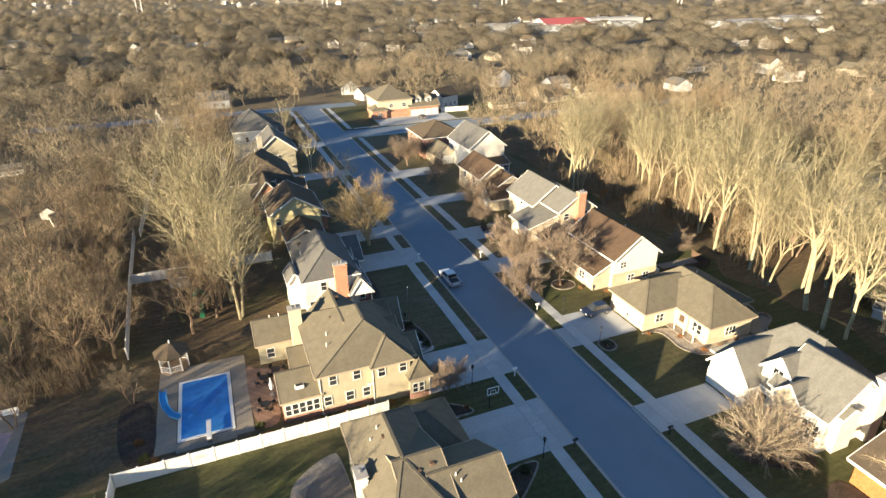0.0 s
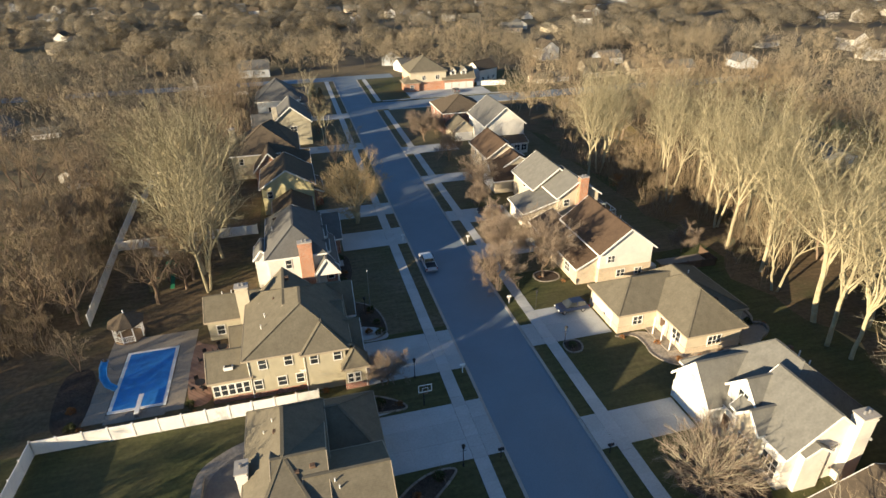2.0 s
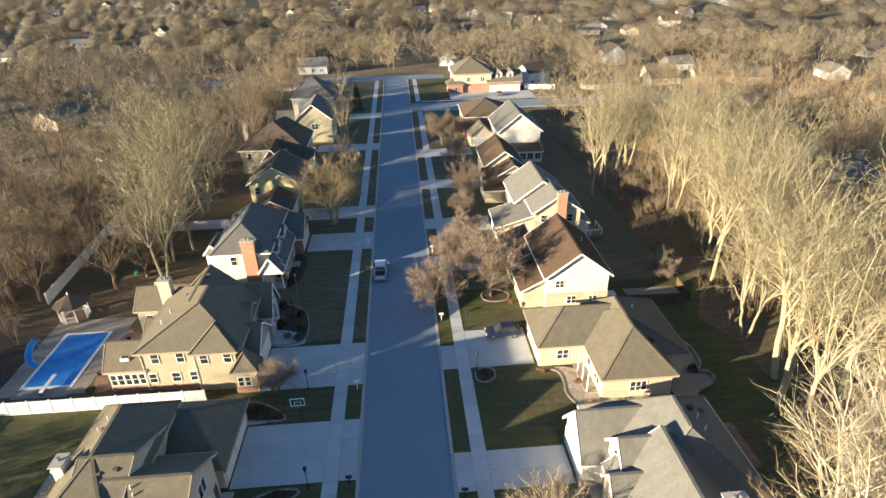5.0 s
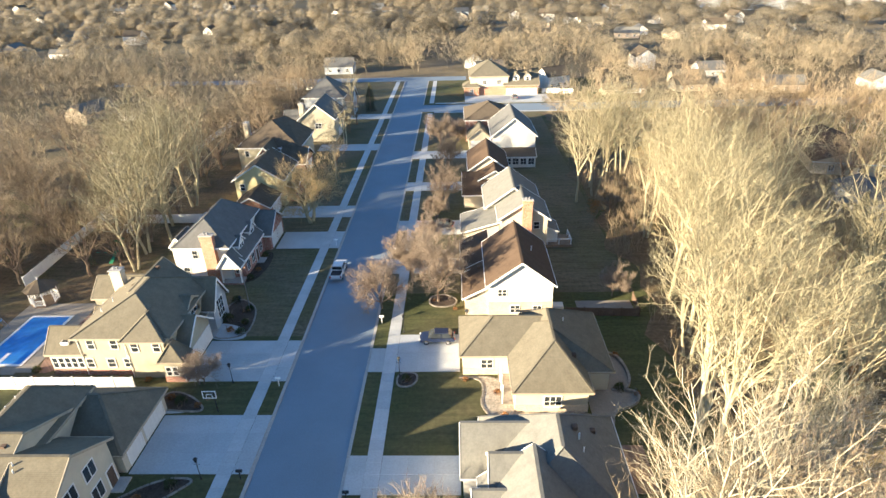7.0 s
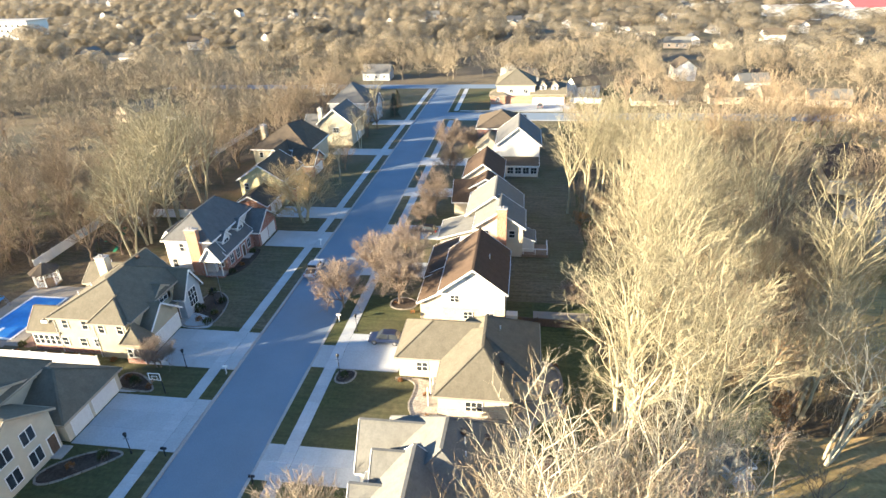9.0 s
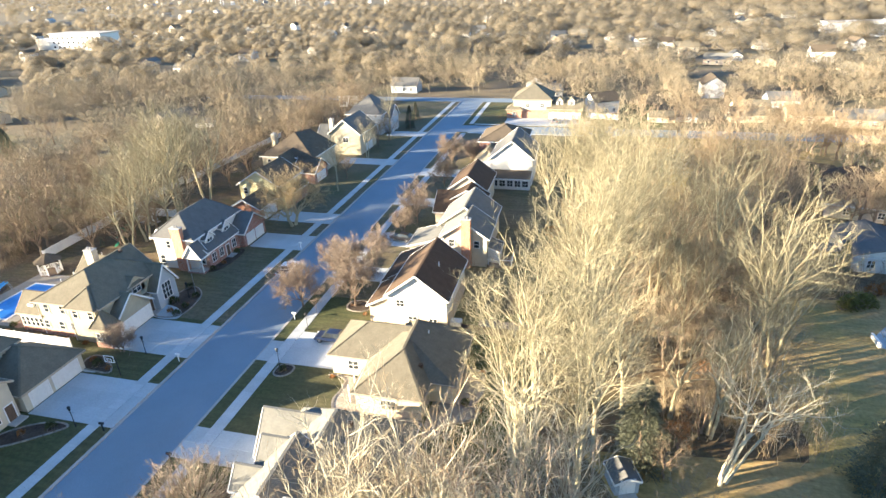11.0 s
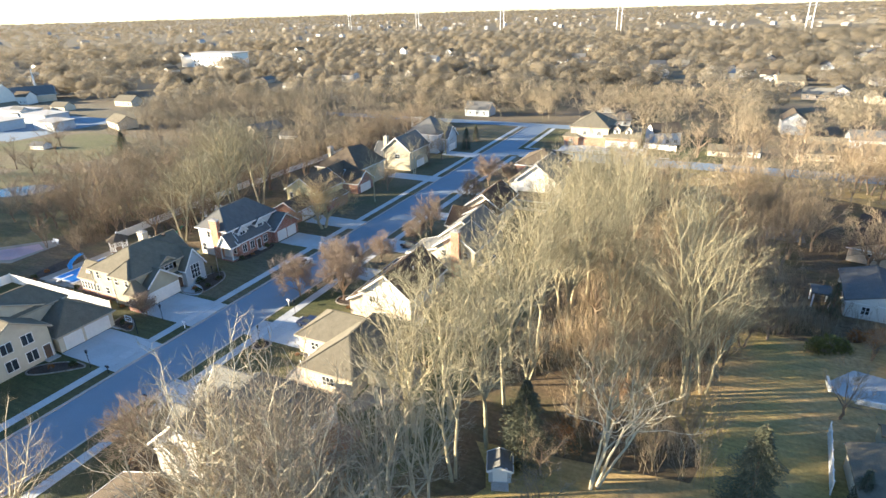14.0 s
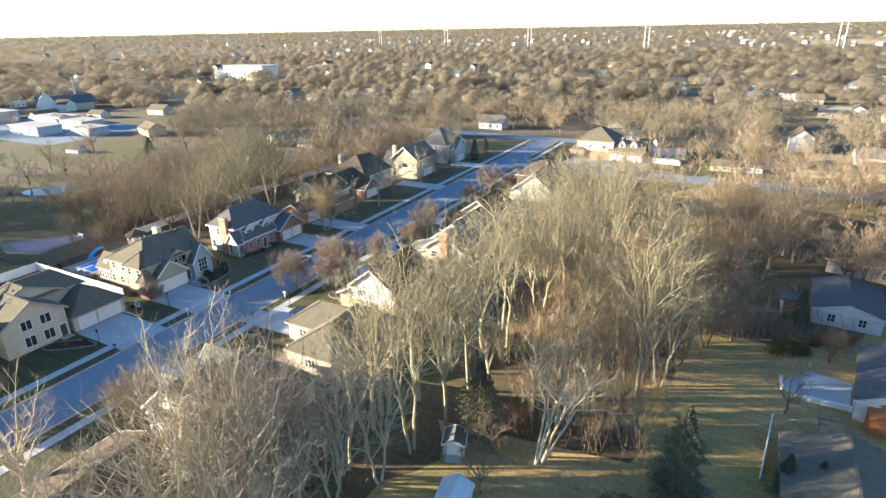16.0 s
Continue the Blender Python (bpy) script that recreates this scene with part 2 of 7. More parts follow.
M_SHRUB = island("shrub_leaves", (0.04, 0.055, 0.02), (0.10, 0.11, 0.045))
M_STAND = island("middle_twigs", (0.195, 0.165, 0.115), (0.285, 0.24, 0.168))


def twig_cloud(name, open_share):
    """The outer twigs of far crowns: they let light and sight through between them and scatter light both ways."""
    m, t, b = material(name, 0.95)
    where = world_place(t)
    # Darker noise tones put the shade of gaps between twigs into the colour.
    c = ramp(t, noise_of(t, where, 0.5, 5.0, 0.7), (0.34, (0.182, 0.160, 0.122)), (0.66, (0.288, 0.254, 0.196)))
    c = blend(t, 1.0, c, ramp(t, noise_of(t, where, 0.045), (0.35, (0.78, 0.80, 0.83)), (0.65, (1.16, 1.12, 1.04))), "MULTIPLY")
    front, through, clear = (t.nodes.new("ShaderNodeBsdf" + k) for k in ("Diffuse", "Translucent", "Transparent"))
    both, seen = t.nodes.new("ShaderNodeMixShader"), t.nodes.new("ShaderNodeMixShader")
    both.inputs[0].default_value = 0.45
    for n in (front, through):
        t.links.new(c, n.inputs["Color"])
    t.links.new(front.outputs[0], both.inputs[1])
    t.links.new(through.outputs[0], both.inputs[2])
    t.links.new(ramp(t, noise_of(t, where, 1.9, 6.0, 0.75), (open_share, (0.0,) * 3), (open_share + 0.06, (1.0,) * 3)), seen.inputs[0])
    t.links.new(clear.outputs[0], seen.inputs[1])
    t.links.new(both.outputs[0], seen.inputs[2])
    t.links.new(seen.outputs[0], t.nodes["Material Output"].inputs["Surface"])
    t.nodes.remove(b)
    return m


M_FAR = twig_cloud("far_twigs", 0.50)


# ---- building helpers ----
def mesh_of(bm, name, mat=None):
    me = bpy.data.meshes.new(name)
    bm.to_mesh(me)
    bm.free()
    if mat:
        me.materials.append(mat)
    return me


def part(name, bm, mat, parent=None, label=""):
    """Links a bmesh as one mesh object under a thing or a part."""
    ob = new(name, mesh_of(bm, name, mat))
    ob.parent = parent
    if label:
        ob["label"] = label
    return ob


def thing(name, label, category, group="", kind="", at=(0, 0, 0), turn=0.0):
    ob = new(name)
    ob.empty_display_size = 0.3
    ob.matrix_world = pose(*at, 0, 0, turn)
    return tagged(ob, label, category, group, kind)


def box(bm, x0, y0, z0, x1, y1, z1, bevel=0.0):
    vs = [bm.verts.new((x, y, z)) for z in (z0, z1) for x, y in ((x0, y0), (x1, y0), (x1, y1), (x0, y1))]
    fs = [bm.faces.new([vs[i] for i in f]) for f in ((3, 2, 1, 0), (4, 5, 6, 7), (0, 1, 5, 4), (1, 2, 6, 5), (2, 3, 7, 6), (3, 0, 4, 7))]
    if bevel:
        es = list({e for f in fs for e in f.edges})
        bmesh.ops.bevel(bm, geom=es, offset=bevel, segments=1, affect="EDGES")
    return bm


def boxes(*rows, bevel=0.0):
    bm = bmesh.new()
    for r in rows:
        box(bm, *r, bevel=bevel)
    return bm


def bar(bm, a, b, w, h, up=Vector((0, 0, 1))):
    """A rectangular bar from a to b, w wide and h high."""
    a, b = Vector(a), Vector(b)
    d = (b - a).normalized()
    s = d.cross(up)
    s = s.normalized() if s.length > 1e-4 else Vector((1, 0, 0))
    u = s.cross(d)
    vs = [bm.verts.new(p + s * i * w / 2 + u * j * h / 2) for p in (a, b) for i, j in ((-1, -1), (1, -1), (1, 1), (-1, 1))]
    for f in ((3, 2, 1, 0), (4, 5, 6, 7), (0, 1, 5, 4), (1, 2, 6, 5), (2, 3, 7, 6), (3, 0, 4, 7)):
        bm.faces.new([vs[i] for i in f])
    return bm


def tube(bm, pts, radii, sides=6):
    """A round bar through points."""
    rings = []
    for i, p in enumerate(pts):
        p = Vector(p)
        d = (Vector(pts[min(i + 1, len(pts) - 1)]) - Vector(pts[max(i - 1, 0)])).normalized()
        s = d.cross(Vector((0.31, 0.17, 0.93)) if abs(d.z) < 0.9 else Vector((1, 0, 0))).normalized()
        u = s.cross(d)
        rings.append([bm.verts.new(p + (s * math.cos(a) + u * math.sin(a)) * radii[i]) for a in (2 * math.pi * k / sides for k in range(sides))])
    for r0, r1 in zip(rings, rings[1:]):
        for k in range(sides):
            bm.faces.new((r0[k], r0[(k + 1) % sides], r1[(k + 1) % sides], r1[k]))
    bm.faces.new(list(reversed(rings[0])))
    bm.faces.new(rings[-1])
    return bm


def slab(bm, verts, faces, down):
    """A sheet of faces with thickness downwards and closed edges. Returns the outline edges as index pairs."""
    top = [bm.verts.new(v) for v in verts]
    low = [bm.verts.new((v[0], v[1], v[2] - down)) for v in verts]
    seen = {}
    for f in faces:
        bm.faces.new([top[i] for i in f])
        bm.faces.new([low[i] for i in reversed(f)])
        for i, j in zip(f, f[1:] + f[:1]):
            seen[(i, j)] = True
    rim = [(i, j) for i, j in seen if (j, i) not in seen]
    for i, j in rim:
        bm.faces.new((top[j], top[i], low[i], low[j]))
    return rim


def outline(points, z0, z1):
    """An upright prism over a plan."""
    bm = bmesh.new()
    low, top = [bm.verts.new((x, y, z0)) for x, y in points], [bm.verts.new((x, y, z1)) for x, y in points]
    bm.faces.new(list(reversed(low)))
    bm.faces.new(top)
    for i in range(len(points)):
        j = (i + 1) % len(points)
        bm.faces.new((low[i], low[j], top[j], top[i]))
    bmesh.ops.recalc_face_normals(bm, faces=bm.faces)
    return bm


def smooth_plan(points, steps=4):
    """A plan whose corners are rounded by corner cutting."""
    for _ in range(steps // 2):
        nxt = []
        for (xa, ya), (xb, yb) in zip(points, points[1:] + points[:1]):
            nxt += [(0.75 * xa + 0.25 * xb, 0.75 * ya + 0.25 * yb), (0.25 * xa + 0.75 * xb, 0.25 * ya + 0.75 * yb)]
        points = nxt
    return points


# ---- ground, street and paving ----
def rise(r):
    """The land lifts a little towards the horizon."""
    return 34.0 * max(0.0, (r - 2600) / 2300) ** 1.3


def ground_sheet():
    """One sheet to the horizon: rings of quads, finer near the middle."""
    rings = [0, 60, 140, 260, 420, 650, 1000, 1600, 2600, 3200, 3800, 4400, 4900]
    n, verts, faces = 64, [(0, 60, -0.16)], []
    for r in rings[1:]:
        for k in range(n):
            a = 2 * math.pi * k / n
            verts.append((r * math.cos(a), 60 + r * math.sin(a), -0.16 + rise(r)))
    for k in range(n):
        faces.append((0, 1 + k, 1 + (k + 1) % n))
    for i in range(len(rings) - 2):
        for k in range(n):
            a, b = 1 + i * n + k, 1 + i * n + (k + 1) % n
            faces.append((a, a + n, b + n, b))
    me = bpy.data.meshes.new("ground")
    me.from_pydata(verts, [], faces)
    me.materials.append(M_GROUND)
    return tagged(new("ground", me), "brown winter ground with dormant grass to the horizon", "ground", kind="structure")


def structure(name, bm, mat, label, category):
    return tagged(part(name, bm, mat), label, category, kind="structure")


ground_sheet()
ROAD_R = 8.9
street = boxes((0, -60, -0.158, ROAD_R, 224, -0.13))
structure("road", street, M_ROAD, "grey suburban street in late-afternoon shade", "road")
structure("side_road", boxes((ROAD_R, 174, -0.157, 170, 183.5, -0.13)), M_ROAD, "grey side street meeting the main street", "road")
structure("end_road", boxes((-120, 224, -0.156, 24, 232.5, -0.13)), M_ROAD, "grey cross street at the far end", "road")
# Lawns stand a kerb's height above the street.
structure("lawn_west", boxes((-62, -60, -0.155, -0.35, 223.6, 0.0)), M_LAWN, "dark green winter lawn with dormant patches", "lawn")
structure("lawn_east", boxes((ROAD_R + 0.35, -60, -0.155, 48.6, 173.6, 0.0)), M_LAWN, "dark green winter lawn with dormant patches", "lawn")
structure("lawn_north", boxes((ROAD_R + 0.35, 183.9, -0.155, 75, 223.6, 0.0)), M_LAWN, "dormant corner lawn beside the side street", "lawn")
structure("back_gardens_west", boxes((-62, 44.2, -0.05, -25.2, 223.4, 0.006)), M_LITTER, "brown leaf-strewn ground of the back gardens", "ground")
structure("front_lawns_west", boxes((-25.1, 54.2, -0.05, -3.57, 223.4, 0.006), (-2.03, 54.2, -0.05, -0.36, 223.4, 0.006)), M_DORMANT, "dormant brown-green front lawns in shade", "lawn")
structure("front_lawns_east", boxes((12.57, 64.6, -0.05, 46.0, 173.4, 0.006), (ROAD_R + 0.36, 64.6, -0.05, 10.98, 173.4, 0.006)), M_DORMANT, "dormant brown front lawns under street trees", "lawn")
structure("leafy_gardens", outline([(74, 84), (80, 78), (88, 77.4), (95, 80), (100, 84), (112, 110), (112, 150), (96, 158), (80, 150), (72, 120)], -0.1, 0.006), M_LITTER, "brown leaf litter between the far gardens", "ground")
structure("west_field", boxes((-140, 20, -0.155, -62.2, 104, -0.12)), M_PARK, "open winter grass beyond the back fence", "lawn")
edge = [(47.0 + 1.5 * math.sin(y * 0.21) + 1.1 * math.sin(y * 0.53 + 1), y) for y in range(-60, 172, 3)]
edge += [(max(51.0, (75.0 if 40 < y < 112 else 51.5 if y < 41 else 66.0) + 2.2 * math.sin(y * 0.17 + 2) + 1.6 * math.sin(y * 0.43)), y) for y in range(171, -61, -3)]
structure("woodland_floor", outline(edge, -0.155, 0.008), M_LITTER, "leaf litter under bare trees", "ground")
structure("back_lawn_east", boxes((48.6, -60, -0.154, 150, 173.6, 0.0)), M_BACK_LIT, "dormant grass with sunlight in its colour, striped with tree shadows", "lawn")


def kerb(name, x0, x1, y0, y1, gaps):
    """Kerb along the street, lowered at the driveways."""
    bm, y = bmesh.new(), y0
    for a, b in sorted(gaps) + [(y1, y1)]:
        if a > y:
            box(bm, x0, y, -0.15, x1, a, 0.012)
        if b > a:
            box(bm, x0, a, -0.15, x1, b, -0.09)
        y = b
    return structure(name, bm, M_KERB, "pale concrete kerb", "kerb")


WEST_DRIVES = [(31.6, 39.5), (45.0, 53.2), (79.6, 86.2), (93, 98), (120, 126), (134.5, 140), (166, 172)]
EAST_DRIVES = [(29.2, 33.8), (46.8, 51.5), (70.5, 75.5), (89.5, 93.5), (105.8, 111), (125, 131), (160, 164)]
kerb("kerb_west", -0.35, 0.0, -60, 223.6, WEST_DRIVES)
kerb("kerb_east", ROAD_R, ROAD_R + 0.35, -60, 173.6, EAST_DRIVES)
kerb("kerb_corner", ROAD_R, ROAD_R + 0.35, 183.9, 223.6, [])


def slabs(owner, x0, y0, x1, y1, size, z, mat, name="slab", gap=0.022, deep=0.03):
    """Square-cut paving: one piece for each bay, joints left open."""
    nx, ny = max(1, round((x1 - x0) / size)), max(1, round((y1 - y0) / size))
    dx, dy = (x1 - x0) / nx, (y1 - y0) / ny
    me = mesh_of(boxes((gap / 2, gap / 2, 0, dx - gap / 2, dy - gap / 2, deep)), name, mat)
    for i in range(nx):
        for j in range(ny):
            ob = new(name, me)
            ob.parent, ob.location = owner, (x0 + i * dx, y0 + j * dy, z + 0.004 * random.random())
    return owner


def driveway(label, *rects, size=3.0):
    d = thing("driveway", label, "driveway", kind="structure")
    for r in rects:
        part("base", boxes((r[0], r[1], -0.12, r[2], r[3], 0.016)), M_KERB, d)
        slabs(d, *r, size, 0.0, M_DRIVE)
    return d


# west side drives
driveway("wide pale concrete driveway to a triple garage", (-12.3, 31.6, -3.56, 39.6), (-2.04, 31.6, -0.34, 39.6))
driveway("pale concrete driveway with a lamp post beside it", (-12.3, 45.2, -3.56, 53.2), (-2.04, 45.2, -0.34, 53.2))
driveway("pale concrete driveway in shade", (-11.3, 79.6, -3.56, 86.2), (-2.04, 79.6, -0.34, 86.2))
driveway("pale concrete driveway in shade", (-14.5, 92.6, -3.56, 98.2), (-2.04, 92.6, -0.34, 98.2))
driveway("pale concrete driveway in shade", (-16, 134.5, -3.56, 140), (-2.04, 134.5, -0.34, 140))
driveway("pale concrete driveway in shade", (-13, 166, -3.56, 172), (-2.04, 166, -0.34, 172))
# east side drives
driveway("pale concrete driveway to a white garage", (12.56, 29.2, 20.4, 33.9), (9.24, 29.2, 11.0, 33.9))
driveway("wide pale concrete driveway with a parked car", (12.56, 46.8, 20.4, 54.3), (9.24, 46.8, 11.0, 51.4))
driveway("pale concrete driveway", (12.56, 70.5, 21.5, 75.5), (9.24, 70.5, 11.0, 75.5))
driveway("pale concrete driveway with a parked car", (12.56, 84.5, 21.0, 90.5), (9.24, 86.0, 11.0, 90.5))
driveway("pale concrete driveway", (12.56, 105.8, 22.0, 110.8), (9.24, 105.8, 11.0, 110.8))
driveway("pale concrete driveway", (12.56, 127, 23.0, 133), (9.24, 127, 11.0, 133))
driveway("pale concrete forecourt before garages", (23, 186, 52, 196.5), size=4.0)


def sidewalk(label, x0, x1, y0, y1, fine_to):
    """Slab sidewalk: single slabs where the flight passes near, a jointed run beyond."""
    w = thing("sidewalk", label, "sidewalk", kind="structure")
    slabs(w, x0, y0, x1, fine_to, 1.5, 0.012, M_WALK)
    bm, y = bmesh.new(), fine_to
    while y < y1:
        box(bm, x0, y + 0.02, -0.02, x1, min(y + 1.5, y1) - 0.02, 0.03)
        y += 1.5
    if y1 > fine_to:
        tagged(part("far_slabs", bm, M_WALK, w), kind="stuff")
    return w


sidewalk("pale concrete sidewalk between lawn and grass strip", -3.55, -2.05, -6, 223, 126)
sidewalk("pale concrete sidewalk between lawn and grass strip", 11.0, 12.55, -6, 172, 126)
sidewalk("pale concrete sidewalk by the corner house", 11.0, 12.5, 185, 223, 186.5)
# bent light path of the last yards, and stray walks
structure("side_walk", boxes((13, 172.2, -0.02, 60, 173.4, 0.02), (13, 184.4, -0.02, 60, 185.6, 0.02)), M_WALK, "pale concrete walk along the side street", "sidewalk")


def bed(label, points, border=True, fill=None):
    """A planting bed with a pale stone edging."""
    plan = smooth_plan(points)
    b = thing("flower_bed", label, "flower bed", kind="structure")
    part("gravel" if fill else "mulch", outline(plan, -0.02, 0.05), fill or M_BED, b)
    if border:
        n = len(plan)
        cx, cy = sum(p[0] for p in plan) / n, sum(p[1] for p in plan) / n
        for i in range(n):
            (xa, ya), (xb, yb) = plan[i], plan[(i + 1) % n]
            length = math.hypot(xb - xa, yb - ya)
            k = max(1, round(length / 0.9))
            for j in range(k):
                bm = bmesh.new()
                p, q = (j + 0.04) / k, (j + 0.96) / k
                bar(bm, (xa + (xb - xa) * p, ya + (yb - ya) * p, 0.05), (xa + (xb - xa) * q, ya + (yb - ya) * q, 0.05), 0.22, 0.14)
                part("edging_stone", bm, M_STONE, b)
    return b


bed("mulched bed with pale stone edging beside the house front", [(-13.8, 53.6), (-8.2, 53.8), (-8.0, 58), (-9.2, 62), (-13, 64)])
bed("mulched bed along the garage front", [(-13.6, 40.6), (-11.0, 40.2), (-8.0, 40.1), (-9.6, 42.0), (-12.4, 43.5), (-14, 43)])
bed("planting bed with stone edging by the driveway", [(12.9, 44.2), (14.6, 44.0), (15.4, 45.2), (15.2, 46.6), (13.0, 46.6)])
bed("stone-edged bed along the ranch house front", [(19.2, 45.8), (22.9, 45.6), (23.1, 43), (22.6, 41.2), (24.0, 38.6), (27, 38.0), (34.5, 38.4), (34.5, 40), (26.2, 40), (25.8, 45.8)], True, M_GRAVEL)
bed("raised bed round a street tree", [(16.2, 61), (19.4, 60.8), (20.3, 62.8), (18.3, 64.4), (16, 63.6)])
bed("mulched bed before the white garage", [(14.2, 22.0), (20, 18.5), (22.6, 21), (21.2, 26.6), (17.6, 27.4), (14.2, 25)], False)
bed("mulched bed by the front walk", [(-13.2, 27.6), (-9, 31.0), (-5.2, 31.1), (-6.4, 29.6), (-11.5, 25.5)])
bed("bare brown planting bed beside the pool", [(-47.2, 53.9), (-46.9, 57.6), (-43.4, 57.2), (-42.6, 46.6), (-45.6, 46.0), (-46.7, 49.3)], False)
bed("brown bed before the cedar house", [(16.8, 15.6), (19.6, 17.2), (21.6, 17.0), (21.6, 11.0), (19.4, 11.6)], False)
bed("mulched bed before the white house", [(-15, 68), (-11.6, 68.4), (-10.6, 73), (-11, 78.6), (-13.6, 78)], False)


# ---- houses ----
def wing(h, x0, y0, x1, y1, ez, rz, kind, roof, wall, over=0.45, low=-0.1, ridge=None, base=None, base_z=0.0, boards=True, trim=None):
    """One block of a house: walls and a roof. kind: gx, gy (gables, ridge along x or y), h (hip with a given or worked-out ridge),
    sw, se, ss, sn (a lean-to that rises away from that side)."""
    xm, ym, o = (x0 + x1) / 2, (y0 + y1) / 2, over
    X0, X1, Y0, Y1 = x0 - o, x1 + o, y0 - o, y1 + o
    top = ez + 0.2
    bm = bmesh.new()
    if kind in ("gx", "gy"):
        half = (y1 - y0) / 2 if kind == "gx" else (x1 - x0) / 2
        e = top - o * (rz - top) / half
        if kind == "gy":
            v = [(X0, Y0, e), (X1, Y0, e), (X1, Y1, e), (X0, Y1, e), (xm, Y0, rz), (xm, Y1, rz)]
            f = [(1, 2, 5, 4), (3, 0, 4, 5)]
        else:
            v = [(X0, Y0, e), (X1, Y0, e), (X1, Y1, e), (X0, Y1, e), (X0, ym, rz), (X1, ym, rz)]
            f = [(0, 1, 5, 4), (2, 3, 4, 5)]
    elif kind == "h":
        if ridge is None:
            i = min(x1 - x0, y1 - y0) / 2
            ridge = ((x0 + i, ym), (x1 - i, ym)) if x1 - x0 >= y1 - y0 else ((xm, y0 + i), (xm, y1 - i))
        (xa, ya), (xb, yb) = ridge
        e = top - 0.25
        v = [(X0, Y0, e), (X1, Y0, e), (X1, Y1, e), (X0, Y1, e), (xa, ya, rz), (xb, yb, rz)]
        if abs(xa - xb) >= abs(ya - yb) and abs(xa - xb) > 0.01:
            f = [(0, 1, 5, 4), (1, 2, 5), (2, 3, 4, 5), (3, 0, 4)]
        else:
            f = [(0, 1, 4), (1, 2, 5, 4), (2, 3, 5), (3, 0, 4, 5)]
    else:
        hi = {"w": (1, 2), "e": (0, 3), "s": (2, 3), "n": (0, 1)}[kind[1]]
        v = [[X0, Y0, top - 0.15], [X1, Y0, top - 0.15], [X1, Y1, top - 0.15], [X0, Y1, top - 0.15]]
        for i in hi:
            v[i][2] = rz
        f = [(0, 1, 2, 3)]
    rim = slab(bm, v, f, 0.18)
    r = part("roof", bm, roof, h)
    for i, j in rim if boards else ():
        bm = bmesh.new()
        a, b = Vector(v[i]), Vector(v[j])
        d = (b - a).normalized()
        out = d.cross(Vector((0, 0, 1))).normalized()
        bar(bm, a + out * 0.04 - Vector((0, 0, 0.1)), b + out * 0.04 - Vector((0, 0, 0.1)), 0.07, 0.24)
        part("fascia_board", bm, trim or (M_TANTRIM if roof == M_ROOF_TAN else M_TRIM), r)
    if kind in ("gx", "gy", "h") and rz - ez > 0.8:
        a, b = Vector(v[4]), Vector(v[5])
        if (b - a).length > 0.3:
            part("ridge_cap", bar(bmesh.new(), a + Vector((0, 0, 0.02)), b + Vector((0, 0, 0.02)), 0.3, 0.06), roof, r)
        if kind == "h":
            near = (lambda c: v[4] if (Vector(c) - a).length < (Vector(c) - b).length else v[5])
            for c in v[:4]:
                part("hip_cap", bar(bmesh.new(), Vector(c) + Vector((0, 0, 0.02)), Vector(near(c)) + Vector((0, 0, 0.02)), 0.26, 0.05), roof, r)
    # walls, with gable ends where the roof has them
    bm = bmesh.new()
    wl = {"l": [(x0, y0), (x1, y0), (x1, y1), (x0, y1)]}["l"]
    lowv = [bm.verts.new((x, y, low)) for x, y in wl]
    tops = [ez + 0.02] * 4
    if kind[0] == "s":
        hi = {"w": (1, 2), "e": (0, 3), "s": (2, 3), "n": (0, 1)}[kind[1]]
        for i in hi:
            tops[i] = rz - 0.25
    topv = [bm.verts.new((x, y, z)) for (x, y), z in zip(wl, tops)]
    apex = {}
    if kind == "gy":
        apex = {0: bm.verts.new((xm, y0, rz - 0.24)), 2: bm.verts.new((xm, y1, rz - 0.24))}
    if kind == "gx":
        apex = {1: bm.verts.new((x1, ym, rz - 0.24)), 3: bm.verts.new((x0, ym, rz - 0.24))}
    for i in range(4):
        j = (i + 1) % 4
        bm.faces.new([lowv[i], lowv[j], topv[j]] + ([apex[i]] if i in apex else []) + [topv[i]])
    part("wall", bm, wall, h)
    if base:
        part("brick_base", boxes((x0 - 0.06, y0 - 0.06, low, x1 + 0.06, y1 + 0.06, base_z)), base, h, "brick lower wall")
    return r


def on_wall(side, at, u, z, d):
    """A point on a wall: u along it, z up, d out from it."""
    return {"S": (u, at - d, z), "N": (u, at + d, z), "W": (at - d, u, z), "E": (at + d, u, z)}[side]


def wall_box(bm, side, at, u0, u1, z0, z1, d0, d1):
    a, b = on_wall(side, at, u0, z0, d0), on_wall(side, at, u1, z1, d1)
    lo, hi = [min(p, q) for p, q in zip(a, b)], [max(p, q) for p, q in zip(a, b)]
    return box(bm, *lo, *hi)


